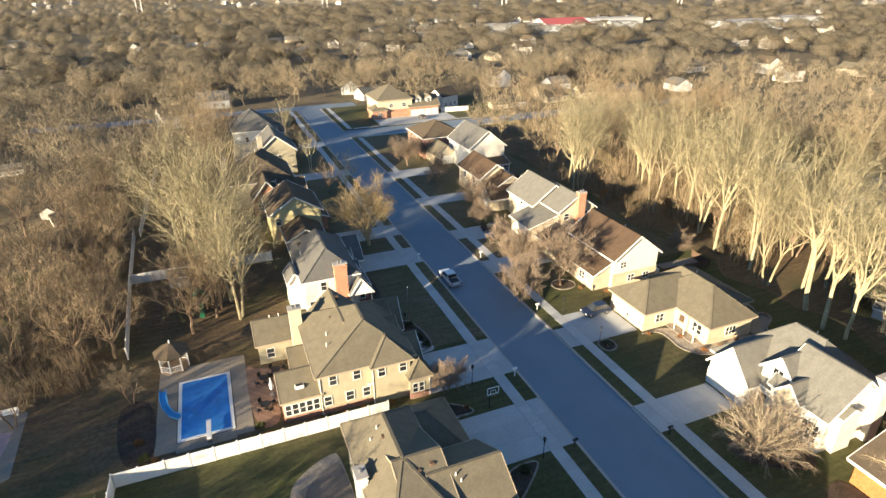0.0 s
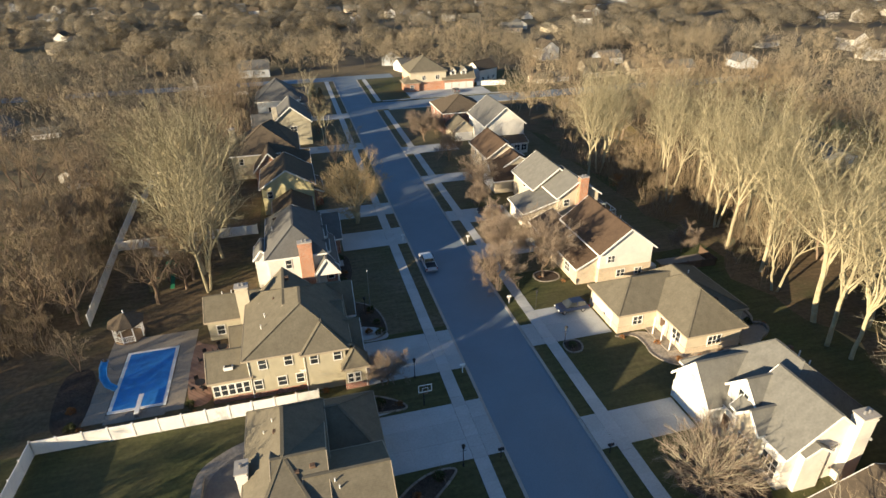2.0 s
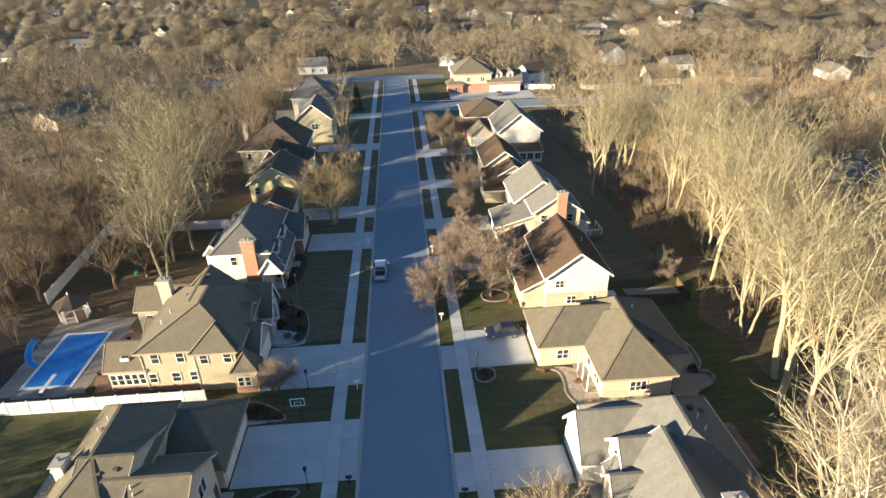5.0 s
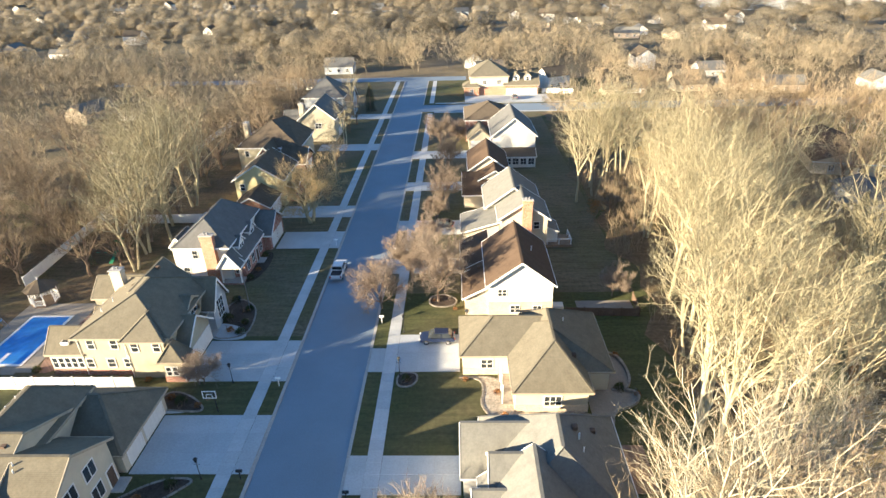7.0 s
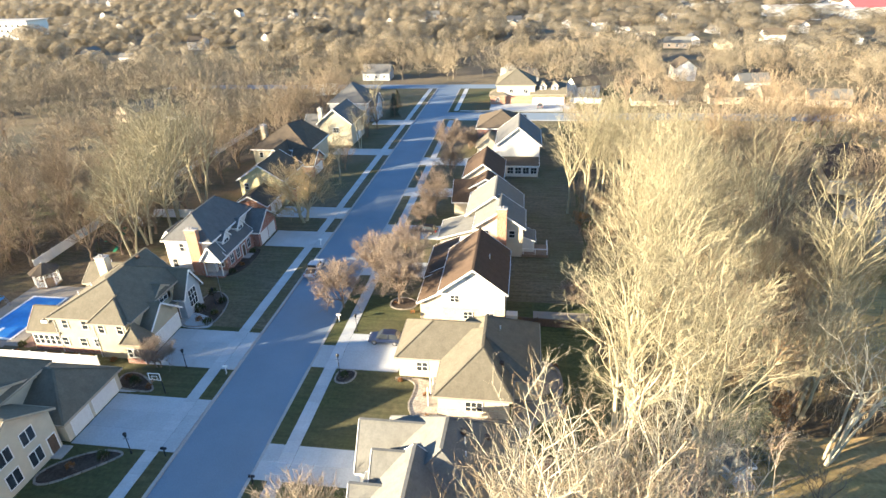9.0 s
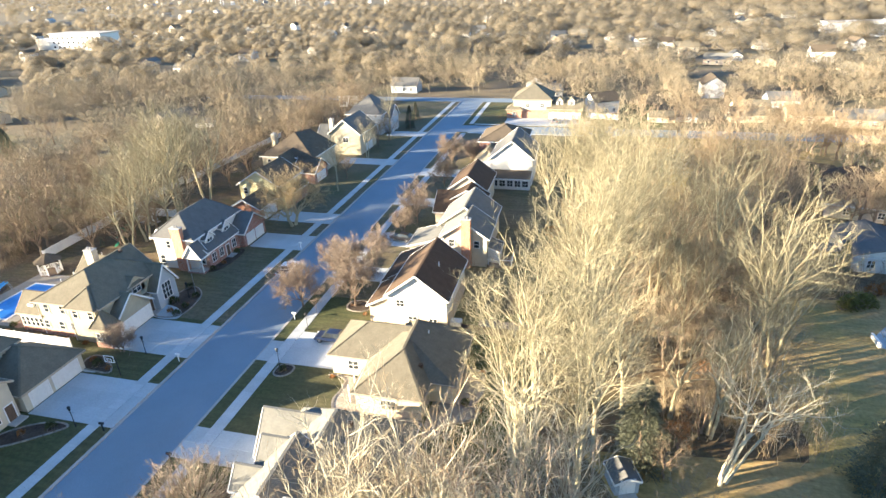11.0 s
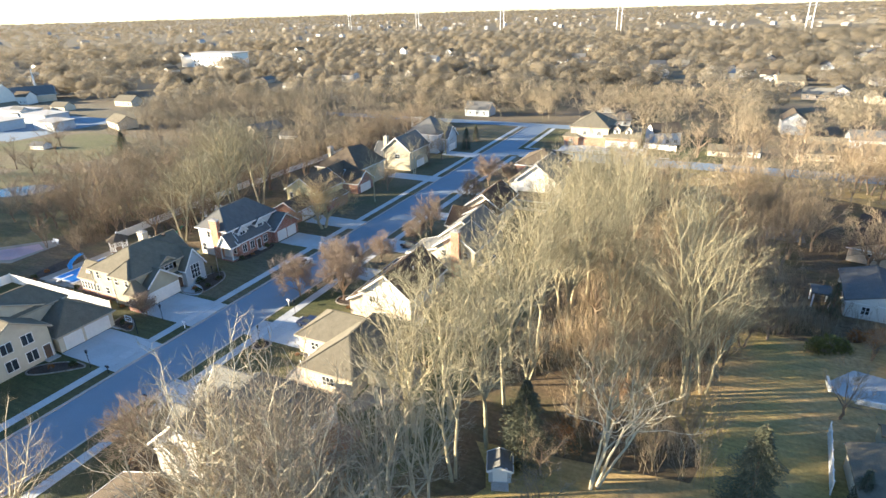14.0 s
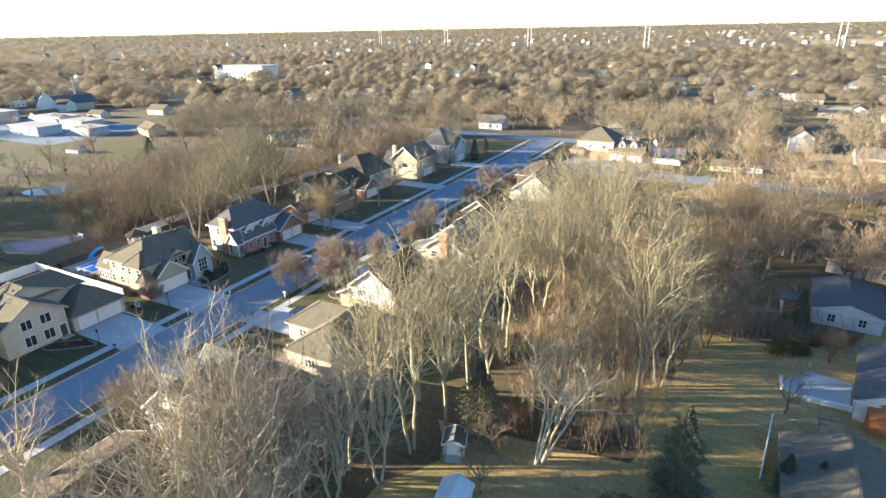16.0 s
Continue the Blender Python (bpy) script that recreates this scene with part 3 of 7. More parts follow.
def window(h, side, at, u, z, w=1.0, t=1.4, cols=1, rows=2, shutters=None):
    """A framed window on a wall; u, z is the middle of its foot."""
    bm, k = bmesh.new(), 0.09
    us = [u - w / 2 - k, u - w / 2] + [v for i in range(1, cols) for v in (u - w / 2 + w * i / cols - 0.04, u - w / 2 + w * i / cols + 0.04)] + [u + w / 2, u + w / 2 + k]
    zs = [z - k, z] + [v for i in range(1, rows) for v in (z + t * i / rows - 0.03, z + t * i / rows + 0.03)] + [z + t, z + t + k]
    grid = {(d, i, j): bm.verts.new(on_wall(side, at, a, c, d)) for d in (0.0, 0.07) for i, a in enumerate(us) for j, c in enumerate(zs)}
    solid = {(i, j) for i in range(len(us) - 1) for j in range(len(zs) - 1) if i % 2 == 0 or j % 2 == 0}
    for i, j in solid:
        q = ((i, j), (i + 1, j), (i + 1, j + 1), (i, j + 1))
        bm.faces.new([grid[(0.07, *p)] for p in q])
        for (p, r), (x, y) in zip(zip(q, q[1:] + q[:1]), ((0, -1), (1, 0), (0, 1), (-1, 0))):
            if (i + x, j + y) not in solid:
                bm.faces.new((grid[(0.0, *p)], grid[(0.0, *r)], grid[(0.07, *r)], grid[(0.07, *p)]))
    bmesh.ops.delete(bm, geom=[v for v in bm.verts if not v.link_faces], context="VERTS")
    f = part("window", bm, M_TRIM, h)
    part("pane", wall_box(bmesh.new(), side, at, u - w / 2, u + w / 2, z, z + t, 0.0, 0.03), M_GLASS, f)
    if shutters:
        for s in (-1, 1):
            part("shutter", wall_box(bmesh.new(), side, at, u + s * (w / 2 + 0.28) - 0.17, u + s * (w / 2 + 0.28) + 0.17, z, z + t, 0.0, 0.04), shutters, f)
    return f


def garage_door(h, side, at, u, w=4.9, t=2.2, mat=None):
    bm = bmesh.new()
    wall_box(bm, side, at, u - w / 2, u + w / 2, 0.0, t, 0.0, 0.03)
    n = max(2, round(w / 0.62))
    for i in range(n):
        for j in range(4):
            a, c = u - w / 2 + w * i / n, t * j / 4
            wall_box(bm, side, at, a + 0.06, a + w / n - 0.06, c + 0.07, c + t / 4 - 0.05, 0.03, 0.05)
    d = part("garage_door", bm, mat or M_GDOOR, h, "pale panelled garage door")
    bm = bmesh.new()
    for a, b, c, e in ((u - w / 2 - 0.12, u - w / 2, 0, t + 0.12), (u + w / 2, u + w / 2 + 0.12, 0, t + 0.12), (u - w / 2, u + w / 2, t, t + 0.12)):
        wall_box(bm, side, at, a, b, c, e, 0.0, 0.08)
    part("surround", bm, M_TRIM, d)
    return d


def door(h, side, at, u, w=1.0, t=2.1, mat=None):
    d = part("door", wall_box(bmesh.new(), side, at, u - w / 2, u + w / 2, 0.15, t + 0.15, 0.0, 0.05), mat or M_WOOD_D, h, "dark front door")
    bm = bmesh.new()
    for a, b, c, e in ((u - w / 2 - 0.12, u - w / 2, 0, t + 0.27), (u + w / 2, u + w / 2 + 0.12, 0, t + 0.27), (u - w / 2, u + w / 2, t + 0.15, t + 0.27)):
        wall_box(bm, side, at, a, b, c, e, 0.0, 0.08)
    part("surround", bm, M_TRIM, d)
    part("step", wall_box(bmesh.new(), side, at, u - 0.9, u + 0.9, 0.0, 0.14, 0.0, 1.2), M_KERB, d)
    return d


def chimney(h, x, y, z0, z1, wx, wy, mat, label, flues=1):
    c = part("chimney", boxes((x - wx / 2, y - wy / 2, z0, x + wx / 2, y + wy / 2, z1), (x - wx / 2 - 0.07, y - wy / 2 - 0.07, z1 - 0.5, x + wx / 2 + 0.07, y + wy / 2 + 0.07, z1 - 0.32), bevel=0.02), mat, h, label)
    part("cap", boxes((x - wx / 2 - 0.1, y - wy / 2 - 0.1, z1, x + wx / 2 + 0.1, y + wy / 2 + 0.1, z1 + 0.12)), M_KERB, c)
    for i in range(flues):
        px = x + (i - (flues - 1) / 2) * 0.5
        part("flue", tube(bmesh.new(), [(px, y, z1 + 0.12), (px, y, z1 + 0.5)], [0.16, 0.14], 8), M_METAL, c)
    return c


def vents(h, *places):
    """Small vents and pipes standing on the roof."""
    for x, y, z, kind in places:
        if kind == "pipe":
            part("vent_pipe", tube(bmesh.new(), [(x, y, z - 0.3), (x, y, z + 0.45)], [0.07, 0.07], 6), M_TRIM, h)
        elif kind == "skylight":
            bm = boxes((x - 0.5, y - 0.4, z - 0.25, x + 0.5, y + 0.4, z + 0.15), bevel=0.03)
            s = part("skylight", bm, M_TRIM, h, "small square skylight")
            part("pane", boxes((x - 0.38, y - 0.28, z + 0.15, x + 0.38, y + 0.28, z + 0.17)), M_GLASS, s)
        else:
            part("roof_vent", boxes((x - 0.25, y - 0.25, z - 0.3, x + 0.25, y + 0.25, z + 0.16), bevel=0.05), M_WOOD_D, h)


def gable_dormer(h, x0, x1, y, w, z, rz, roof, wall, win=True):
    """A dormer that faces east from x1, its ridge running back into the slope."""
    wing(h, x0, y - w / 2, x1, y + w / 2, z, rz, "gx", roof, wall, over=0.2, low=z - 1.6)
    if win:
        window(h, "E", x1, y, z - 1.3, w * 0.5, 1.2, 2, 2)


def downpipe(h, x, y, z, side):
    part("downspout", tube(bmesh.new(), [on_wall(side, y if side in "SN" else x, x if side in "SN" else y, q, 0.07) for q in (0.1, z)], [0.05, 0.05], 6), M_TRIM, h)


# the tan house with the pool
h = thing("house", "two-storey tan house with a brown hip roof beside a pool", "house", "houses along the street")
wing(h, -25.0, 46.6, -13.9, 60.0, 5.7, 9.4, "h", M_ROOF_TAN, M_TAN, ridge=((-18.6, 50.4), (-18.6, 54.0)), base=M_BRICK_R, base_z=0.7)
wing(h, -18.8, 46.0, -14.3, 50.0, 5.6, 7.9, "h", M_ROOF_TAN, M_TAN, ridge=((-16.6, 48.2), (-16.6, 49.6)))
wing(h, -23.4, 52.6, -17.6, 60.8, 5.5, 8.4, "gy", M_ROOF_TAN, M_TAN)
wing(h, -19.0, 47.0, -12.5, 54.0, 3.0, 6.0, "gx", M_ROOF_TAN, M_TAN, trim=M_TRIM)
wing(h, -14.6, 45.2, -12.1, 47.0, 3.2, 5.4, "h", M_ROOF_TAN, M_TAN, over=0.35, ridge=((-13.3, 45.75), (-13.3, 46.4)), base=M_BRICK_R, base_z=0.8)
wing(h, -29.2, 46.8, -25.0, 51.0, 3.2, 5.6, "gx", M_ROOF_TAN, M_TAN, over=0.3, base=M_BRICK_R, base_z=0.7)
wing(h, -30.7, 59.3, -24.0, 64.4, 3.1, 5.3, "gx", M_ROOF_TAN, M_TAN, over=0.3)
wing(h, -27.2, 53.0, -24.8, 56.8, 2.9, 4.6, "gx", M_ROOF_TAN, M_WHITE, over=0.3)
wing(h, -18.0, 55.6, -12.4, 60.0, 3.6, 7.0, "gx", M_ROOF_TAN, M_GREYWALL, over=0.35, trim=M_TRIM)
wing(h, -20.0, 53.6, -13.4, 55.8, 3.0, 5.4, "se", M_ROOF_TAN, M_TAN, over=0.3)
gable_dormer(h, -17.0, -13.9, 53.6, 3.4, 5.6, 6.9, M_ROOF_TAN, M_TAN)
chimney(h, -25.6, 58.3, 2.0, 8.1, 1.5, 1.1, M_CREAM, "cream sided chimney", 2)
for u in (-23.4, -20.6, -17.8, -15.2):
    window(h, "S", 46.6 if u < -19 else 46.0, u, 3.9, 0.8, 1.3)
for u, w in ((-24.2, 0.8), (-21.6, 0.9), (-19.6, 0.8)):
    window(h, "S", 46.6, u, 1.2, w, 1.2)
for i in range(5):
    window(h, "S", 46.8, -28.7 + 0.8 * i, 1.0, 0.6, 1.4)
for u in (-13.2, -14.0):
    window(h, "S", 45.2, u, 1.0, 0.55, 1.2)
window(h, "E", -12.4, 57.8, 1.2, 1.9, 2.6, 3, 3)
window(h, "S", 59.3, -29.2, 0.9, 0.9, 1.3)
window(h, "S", 53.0, -26.2, 0.9, 0.9, 1.3)
garage_door(h, "E", -12.5, 51.3, 4.9)
garage_door(h, "E", -12.5, 47.9, 1.5)
door(h, "E", -13.4, 54.9)
vents(h, (-23.2, 50.0, 7.0, "pipe"), (-22.8, 52.0, 7.2, "pipe"), (-23.6, 56.0, 6.2, "pipe"), (-21.6, 55.0, 7.6, "vent"), (-27.1, 47.6, 4.2, "skylight"), (-28.6, 61.9, 5.3, "pipe"), (-27.4, 61.9, 5.3, "pipe"), (-20.0, 58.6, 8.3, "vent"))
downpipe(h, -24.9, 46.6, 5.5, "S"), downpipe(h, -18.9, 46.0, 5.3, "S"), downpipe(h, -12.2, 45.2, 3.0, "S")

# the low house with the triple garage, in the foreground
h = thing("house", "pale two-storey house with brown roofs and a garage wing", "house", "houses along the street")
wing(h, -20.6, 31.8, -12.5, 40.6, 2.8, 6.1, "h", M_ROOF_TAN, M_CREAM, ridge=((-18.0, 36.2), (-16.0, 36.2)))
wing(h, -24.0, 21.6, -17.7, 37.1, 6.1, 8.8, "h", M_ROOF_TAN, M_CREAM, ridge=((-20.9, 28.6), (-20.9, 34.4)))
wing(h, -21.6, 21.8, -17.75, 35.0, 5.6, 8.72, "gx", M_ROOF_TAN, M_CREAM, over=0.3)
wing(h, -19.0, 21.9, -12.9, 31.2, 5.0, 8.0, "gx", M_ROOF_TAN, M_CREAM)
chimney(h, -24.4, 29.6, 0.0, 7.3, 0.9, 1.4, M_WHITE, "white sided chimney", 1)
for u in (25.4, 28.2):
    window(h, "E", -12.9, u, 3.6, 1.5, 1.5, 2, 1)
    window(h, "E", -12.9, u, 0.8, 1.5, 1.6, 2, 1)
window(h, "N", 31.2, -14.4, 3.7, 1.0, 1.2)
garage_door(h, "E", -12.5, 34.0, 2.6), garage_door(h, "E", -12.5, 37.9, 3.8)
door(h, "E", -12.9, 30.3)
vents(h, (-21.8, 33.4, 8.0, "pipe"), (-21.5, 32.0, 8.2, "vent"), (-22.6, 32.8, 7.3, "pipe"), (-18.6, 27.4, 8.2, "vent"), (-19.9, 27.2, 8.1, "vent"), (-17.0, 25.9, 7.5, "pipe"), (-16.7, 25.4, 7.2, "pipe"))

# an unseen house, added along the street so that its shadow covers the road
h = thing("house", "unseen two-storey tan house with a brown hip roof, added for its shadow", "house", "houses along the street")
wing(h, -22.6, 1.0, -12.6, 19.0, 6.2, 9.6, "gy", M_ROOF_TAN, M_TAN)
garage_door(h, "E", -12.6, 5.0, 4.9)
for u in (-20.0, -17.6, -15.2):
    window(h, "N", 19.0, u, 3.6, 1.1, 1.4)

# the white house with the brick chimney
h = thing("house", "white house with a slate roof and orange brick chimney", "house", "houses along the street")
wing(h, -22.8, 68.9, -14.8, 83.0, 6.0, 9.6, "h", M_ROOF_SLATE, M_WHITE, ridge=((-18.8, 71.8), (-18.8, 79.4)))
wing(h, -20.0, 79.2, -11.8, 86.8, 3.0, 5.8, "gx", M_ROOF_SLATE, M_BRICK_R)
wing(h, -16.2, 69.6, -13.0, 79.2, 3.2, 6.4, "se", M_ROOF_SLATE, M_BRICK_R, over=0.3)
wing(h, -24.8, 71.4, -22.7, 75.4, 4.9, 6.4, "gy", M_ROOF_SLATE, M_WHITE, over=0.25)
for y in (72.2, 77.4):
    gable_dormer(h, -17.0, -14.0, y, 2.6, 5.0, 6.3, M_ROOF_SLATE, M_WHITE)
chimney(h, -17.4, 68.5, 0.0, 8.1, 1.9, 0.9, M_BRICK_O, "orange brick chimney with a lit face", 2)
window(h, "S", 68.9, -20.0, 4.0, 0.8, 1.3), window(h, "S", 68.9, -21.8, 1.0, 0.9, 1.4), window(h, "S", 69.6, -14.1, 1.0, 0.8, 1.4)
for u in (72.3, 74.4):
    window(h, "W", -24.8, u, 3.2, 0.8, 1.4), window(h, "W", -24.8, u, 0.8, 0.8, 1.4)
for u in (71.2, 73.4, 77.4):
    window(h, "E", -13.0, u, 0.9, 1.1, 1.6, 2, 2)
door(h, "E", -13.0, 75.4)
garage_door(h, "E", -11.8, 84.6, 2.6), garage_door(h, "E", -11.8, 81.4, 2.6)
pm = part("porch", boxes((-16.2, 67.6, 0, -12.9, 69.6, 0.3)), M_BRICK_R, h, "brick porch floor")
for x, y in ((-16.0, 67.8), (-13.1, 67.8)):
    part("post", tube(bmesh.new(), [(x, y, 0.3), (x, y, 3.0)], [0.12, 0.1], 8), M_TRIM, pm)
wing(h, -16.3, 67.5, -13.0, 69.7, 3.1, 5.6, "gy", M_ROOF_SLATE, M_TRIM, over=0.2, low=2.8)
vents(h, (-22.0, 76.0, 7.3, "pipe"), (-21.6, 79.6, 7.4, "vent"))

# the yellow house
h = thing("house", "yellow gabled house with a dark brown roof and brick garage", "house", "houses along the street")
wing(h, -24.2, 98.8, -14.6, 109.5, 5.6, 8.8, "gy", M_ROOF_DARK, M_YELLOW)
wing(h, -22.2, 91.4, -15.5, 99.0, 2.9, 4.9, "gy", M_ROOF_DARK, M_BRICK_O)
wing(h, -16.0, 101.0, -13.0, 109.0, 2.9, 4.4, "se", M_ROOF_DARK, M_BRICK_R, over=0.3)
window(h, "S", 98.8, -22.8, 3.4, 0.9, 1.3), window(h, "S", 91.4, -18.6, 1.0, 1.2, 1.2, 2)
garage_door(h, "E", -15.3, 95.4, 4.8)
vents(h, (-22.0, 104.0, 7.0, "vent"))

# the brick and tan house beyond it
h = thing("house", "tan and brick house with a dark hipped roof and chimney", "house", "houses along the street")
wing(h, -31.0, 120.5, -16.6, 134.0, 5.6, 10.4, "h", M_ROOF_DARK, M_TAN, ridge=((-24.0, 126.6), (-21.8, 130.8)))
wing(h, -26.0, 115.0, -20.0, 122.0, 3.6, 7.4, "gy", M_ROOF_DARK, M_BRICK_O)
wing(h, -20.0, 116.4, -14.6, 124.0, 3.0, 5.8, "gx", M_ROOF_DARK, M_BRICK_R)
chimney(h, -30.6, 127.4, 0.0, 9.6, 1.1, 1.6, M_CREAM, "cream chimney", 1)
window(h, "S", 120.5, -29.0, 3.4, 0.9, 1.3), window(h, "S", 115.0, -24.6, 0.9, 1.1, 1.4, 2), window(h, "S", 115.0, -21.8, 0.9, 1.1, 1.4, 2)
garage_door(h, "E", -14.6, 120.2, 4.8)

# two more down the west side
h = thing("house", "grey-roofed house with a white gable", "house", "houses along the street")
wing(h, -22.0, 143.0, -12.6, 156.0, 6.2, 10.2, "gy", M_ROOF_SLATE, M_TAN)
wing(h, -27.0, 145.0, -21.0, 153.0, 3.4, 7.4, "gx", M_ROOF_SLATE, M_TAN)
chimney(h, -21.2, 143.6, 3.0, 10.2, 1.2, 1.0, M_CREAM, "cream chimney", 1)
window(h, "S", 143.0, -17.0, 3.6, 1.6, 1.4, 2), garage_door(h, "E", -12.6, 150.0, 4.8)
h = thing("house", "large blue-grey house with a shaded slate roof", "house", "houses along the street")
wing(h, -26.5, 167.0, -14.5, 181.0, 6.6, 11.6, "h", M_ROOF_SLATE, M_GREYWALL)
wing(h, -18.0, 170.0, -12.2, 178.0, 5.0, 8.6, "gx", M_ROOF_SLATE, M_GREYWALL)
window(h, "S", 167.0, -23.0, 3.4, 1.0, 1.4), window(h, "S", 167.0, -18.6, 3.4, 1.0, 1.4), garage_door(h, "E", -12.2, 174.0, 4.8)

# the grey-roofed white house, east side, nearest
h = thing("house", "low white house with grey shingled roofs and a big white chimney", "house", "houses along the street")
wing(h, 20.7, 28.7, 28.0, 34.2, 3.4, 6.9, "gx", M_ROOF_GREY, M_WHITE, over=0.35)
wing(h, 22.6, 23.2, 35.0, 35.4, 3.4, 8.7, "h", M_ROOF_GREY, M_WHITE, over=0.4, ridge=((28.8, 26.9), (28.9, 30.6)))
wing(h, 22.2, 20.5, 30.8, 27.0, 4.6, 8.5, "gy", M_ROOF_GREY, M_WHITE, over=0.4)
wing(h, 23.0, 25.2, 28.6, 29.1, 5.4, 7.7, "gx", M_ROOF_GREY, M_WHITE, over=0.3)
wing(h, 21.5, 23.2, 26.0, 25.9, 4.7, 6.4, "gx", M_ROOF_GREY, M_CREAM, over=0.25)
wing(h, 23.6, 19.9, 26.2, 22.0, 4.6, 5.6, "gy", M_ROOF_GREY, M_WHITE, over=0.2)
chimney(h, 29.3, 20.2, 0.0, 7.9, 1.7, 1.1, M_WHITE, "broad white sided chimney", 2)
window(h, "W", 22.2, 21.9, 0.9, 1.8, 2.2, 3, 3), window(h, "W", 23.0, 27.2, 4.4, 1.2, 1.5, 2), window(h, "W", 21.5, 24.5, 1.0, 1.4, 2.0, 2), window(h, "S", 20.5, 27.4, 3.4, 0.7, 1.0)
garage_door(h, "W", 20.7, 31.7, 4.9)
part("louvre", wall_box(bmesh.new(), "W", 20.7, 31.4, 32.1, 4.2, 4.9, 0.0, 0.05), M_GREYWALL, h)
door(h, "W", 22.6, 28.0)
vents(h, (30.4, 30.0, 7.8, "vent"), (30.6, 29.0, 7.6, "pipe"), (30.8, 27.8, 7.2, "pipe"), (32.4, 31.4, 5.9, "vent"))

# the next low house south, at the edge of sight
h = thing("house", "low house with a dark roof and orange cedar front", "house", "houses along the street")
wing(h, 21.8, 2.0, 34.0, 16.6, 2.9, 5.4, "gy", M_ROOF_DARK, M_CEDAR, over=0.6)
window(h, "W", 21.8, 12.4, 0.9, 1.6, 1.3, 2), window(h, "W", 21.8, 6.0, 0.9, 1.6, 1.3, 2), window(h, "N", 16.6, 27.0, 1.0, 1.2, 1.2, 2)
door(h, "W", 21.8, 9.4)
part("gutter", boxes((21.08, 1.6, 2.62, 21.2, 17.1, 2.78)), M_TRIM, h, "white gutter along the eave")

# the tan-roofed ranch house
h = thing("house", "single-storey ranch house with a broad tan hip roof", "house", "houses along the street")
wing(h, 20.8, 46.3, 35.2, 53.6, 3.1, 5.6, "h", M_ROOF_TAN, M_CREAM, ridge=((24.4, 50.4), (31.5, 50.3)), base=M_BRICK_C, base_z=1.0)
wing(h, 26.4, 40.0, 34.2, 51.5, 3.1, 6.2, "h", M_ROOF_TAN, M_CREAM, ridge=((31.0, 44.8), (31.0, 48.4)), base=M_BRICK_C, base_z=1.0)
wing(h, 28.6, 43.4, 37.2, 54.2, 3.1, 6.25, "h", M_ROOF_TAN, M_CREAM, ridge=((31.0, 47.2), (31.0, 51.0)))
window(h, "S", 46.3, 23.6, 1.0, 1.3, 1.2, 2), window(h, "W", 26.4, 42.0, 0.8, 1.6, 1.6, 2), window(h, "S", 40.0, 30.4, 0.8, 1.8, 1.4, 3)
garage_door(h, "W", 20.8, 50.4, 4.9)
door(h, "W", 26.4, 44.8)
pp = part("porch", boxes((24.9, 41.0, 0, 26.4, 46.2, 0.16)), M_STONE, h, "stone porch floor")
for y in (41.2, 43.0, 44.8):
    part("post", tube(bmesh.new(), [(25.1, y, 0.16), (25.1, y, 2.75)], [0.08, 0.08], 6), M_TRIM, pp)
vents(h, (33.4, 47.6, 4.6, "pipe"), (32.8, 49.6, 5.4, "pipe"), (34.0, 51.4, 3.8, "vent"), (33.2, 44.2, 4.5, "vent"))

# the white gabled house
h = thing("house", "two-storey white gabled house with a red-brown roof", "house", "houses along the street")
wing(h, 24.4, 58.2, 33.0, 70.6, 5.3, 8.8, "gy", M_ROOF_RED, M_WHITE, base=M_BRICK_C, base_z=2.6)
wing(h, 21.2, 58.9, 24.4, 66.0, 2.8, 5.0, "sw", M_ROOF_RED, M_BRICK_C, over=0.4)
wing(h, 21.0, 66.0, 24.6, 76.0, 2.8, 4.8, "sw", M_ROOF_RED, M_CREAM, over=0.4)
window(h, "S", 58.2, 26.2, 3.5, 1.1, 1.0, 2), window(h, "S", 58.14, 28.0, 0.9, 1.2, 1.1, 2), window(h, "S", 58.14, 31.0, 0.9, 1.1, 1.0, 2)
window(h, "W", 21.2, 62.0, 0.9, 1.4, 1.3, 2)
vents(h, (23.3, 64.6, 4.4, "vent"), (30.6, 64.0, 7.6, "pipe"))
part("side_box", boxes((33.2, 59.0, 0, 34.8, 60.2, 1.2), bevel=0.04), M_WHITE, h, "white utility box against the wall")

# the cream house with the red chimney
h = thing("house", "cream two-storey house with stepped grey roofs and brick chimney", "house", "houses along the street")
wing(h, 27.3, 79.0, 35.2, 86.4, 5.5, 8.4, "gy", M_ROOF_GREY, M_CREAM)
wing(h, 25.4, 85.4, 34.8, 95.6, 4.9, 8.6, "gy", M_ROOF_GREY, M_CREAM)
wing(h, 21.2, 79.4, 27.2, 86.4, 2.9, 5.0, "sw", M_ROOF_GREY, M_CREAM)
chimney(h, 31.7, 78.5, 0.0, 9.0, 1.6, 1.0, M_BRICK_O, "tall orange brick chimney", 2)
window(h, "S", 79.0, 29.0, 3.6, 1.0, 1.2), window(h, "S", 79.0, 33.4, 3.6, 0.9, 1.2), window(h, "W", 25.4, 90.0, 3.6, 1.0, 1.2)
garage_door(h, "W", 21.2, 83.0, 4.9)
pd = part("porch", boxes((35.0, 79.0, 0, 39.6, 83.0, 0.5)), M_WOOD, h, "raised timber deck")
for x, y in ((35.4, 79.2), (37.4, 79.2), (39.4, 79.2), (39.4, 81), (39.4, 82.8)):
    part("post", boxes((x - 0.06, y - 0.06, 0.5, x + 0.06, y + 0.06, 1.5)), M_TRIM, pd)
part("rail", boxes((35.2, 79.14, 1.42, 39.5, 79.26, 1.52), (39.34, 79.2, 1.42, 39.46, 82.9, 1.52)), M_TRIM, pd)
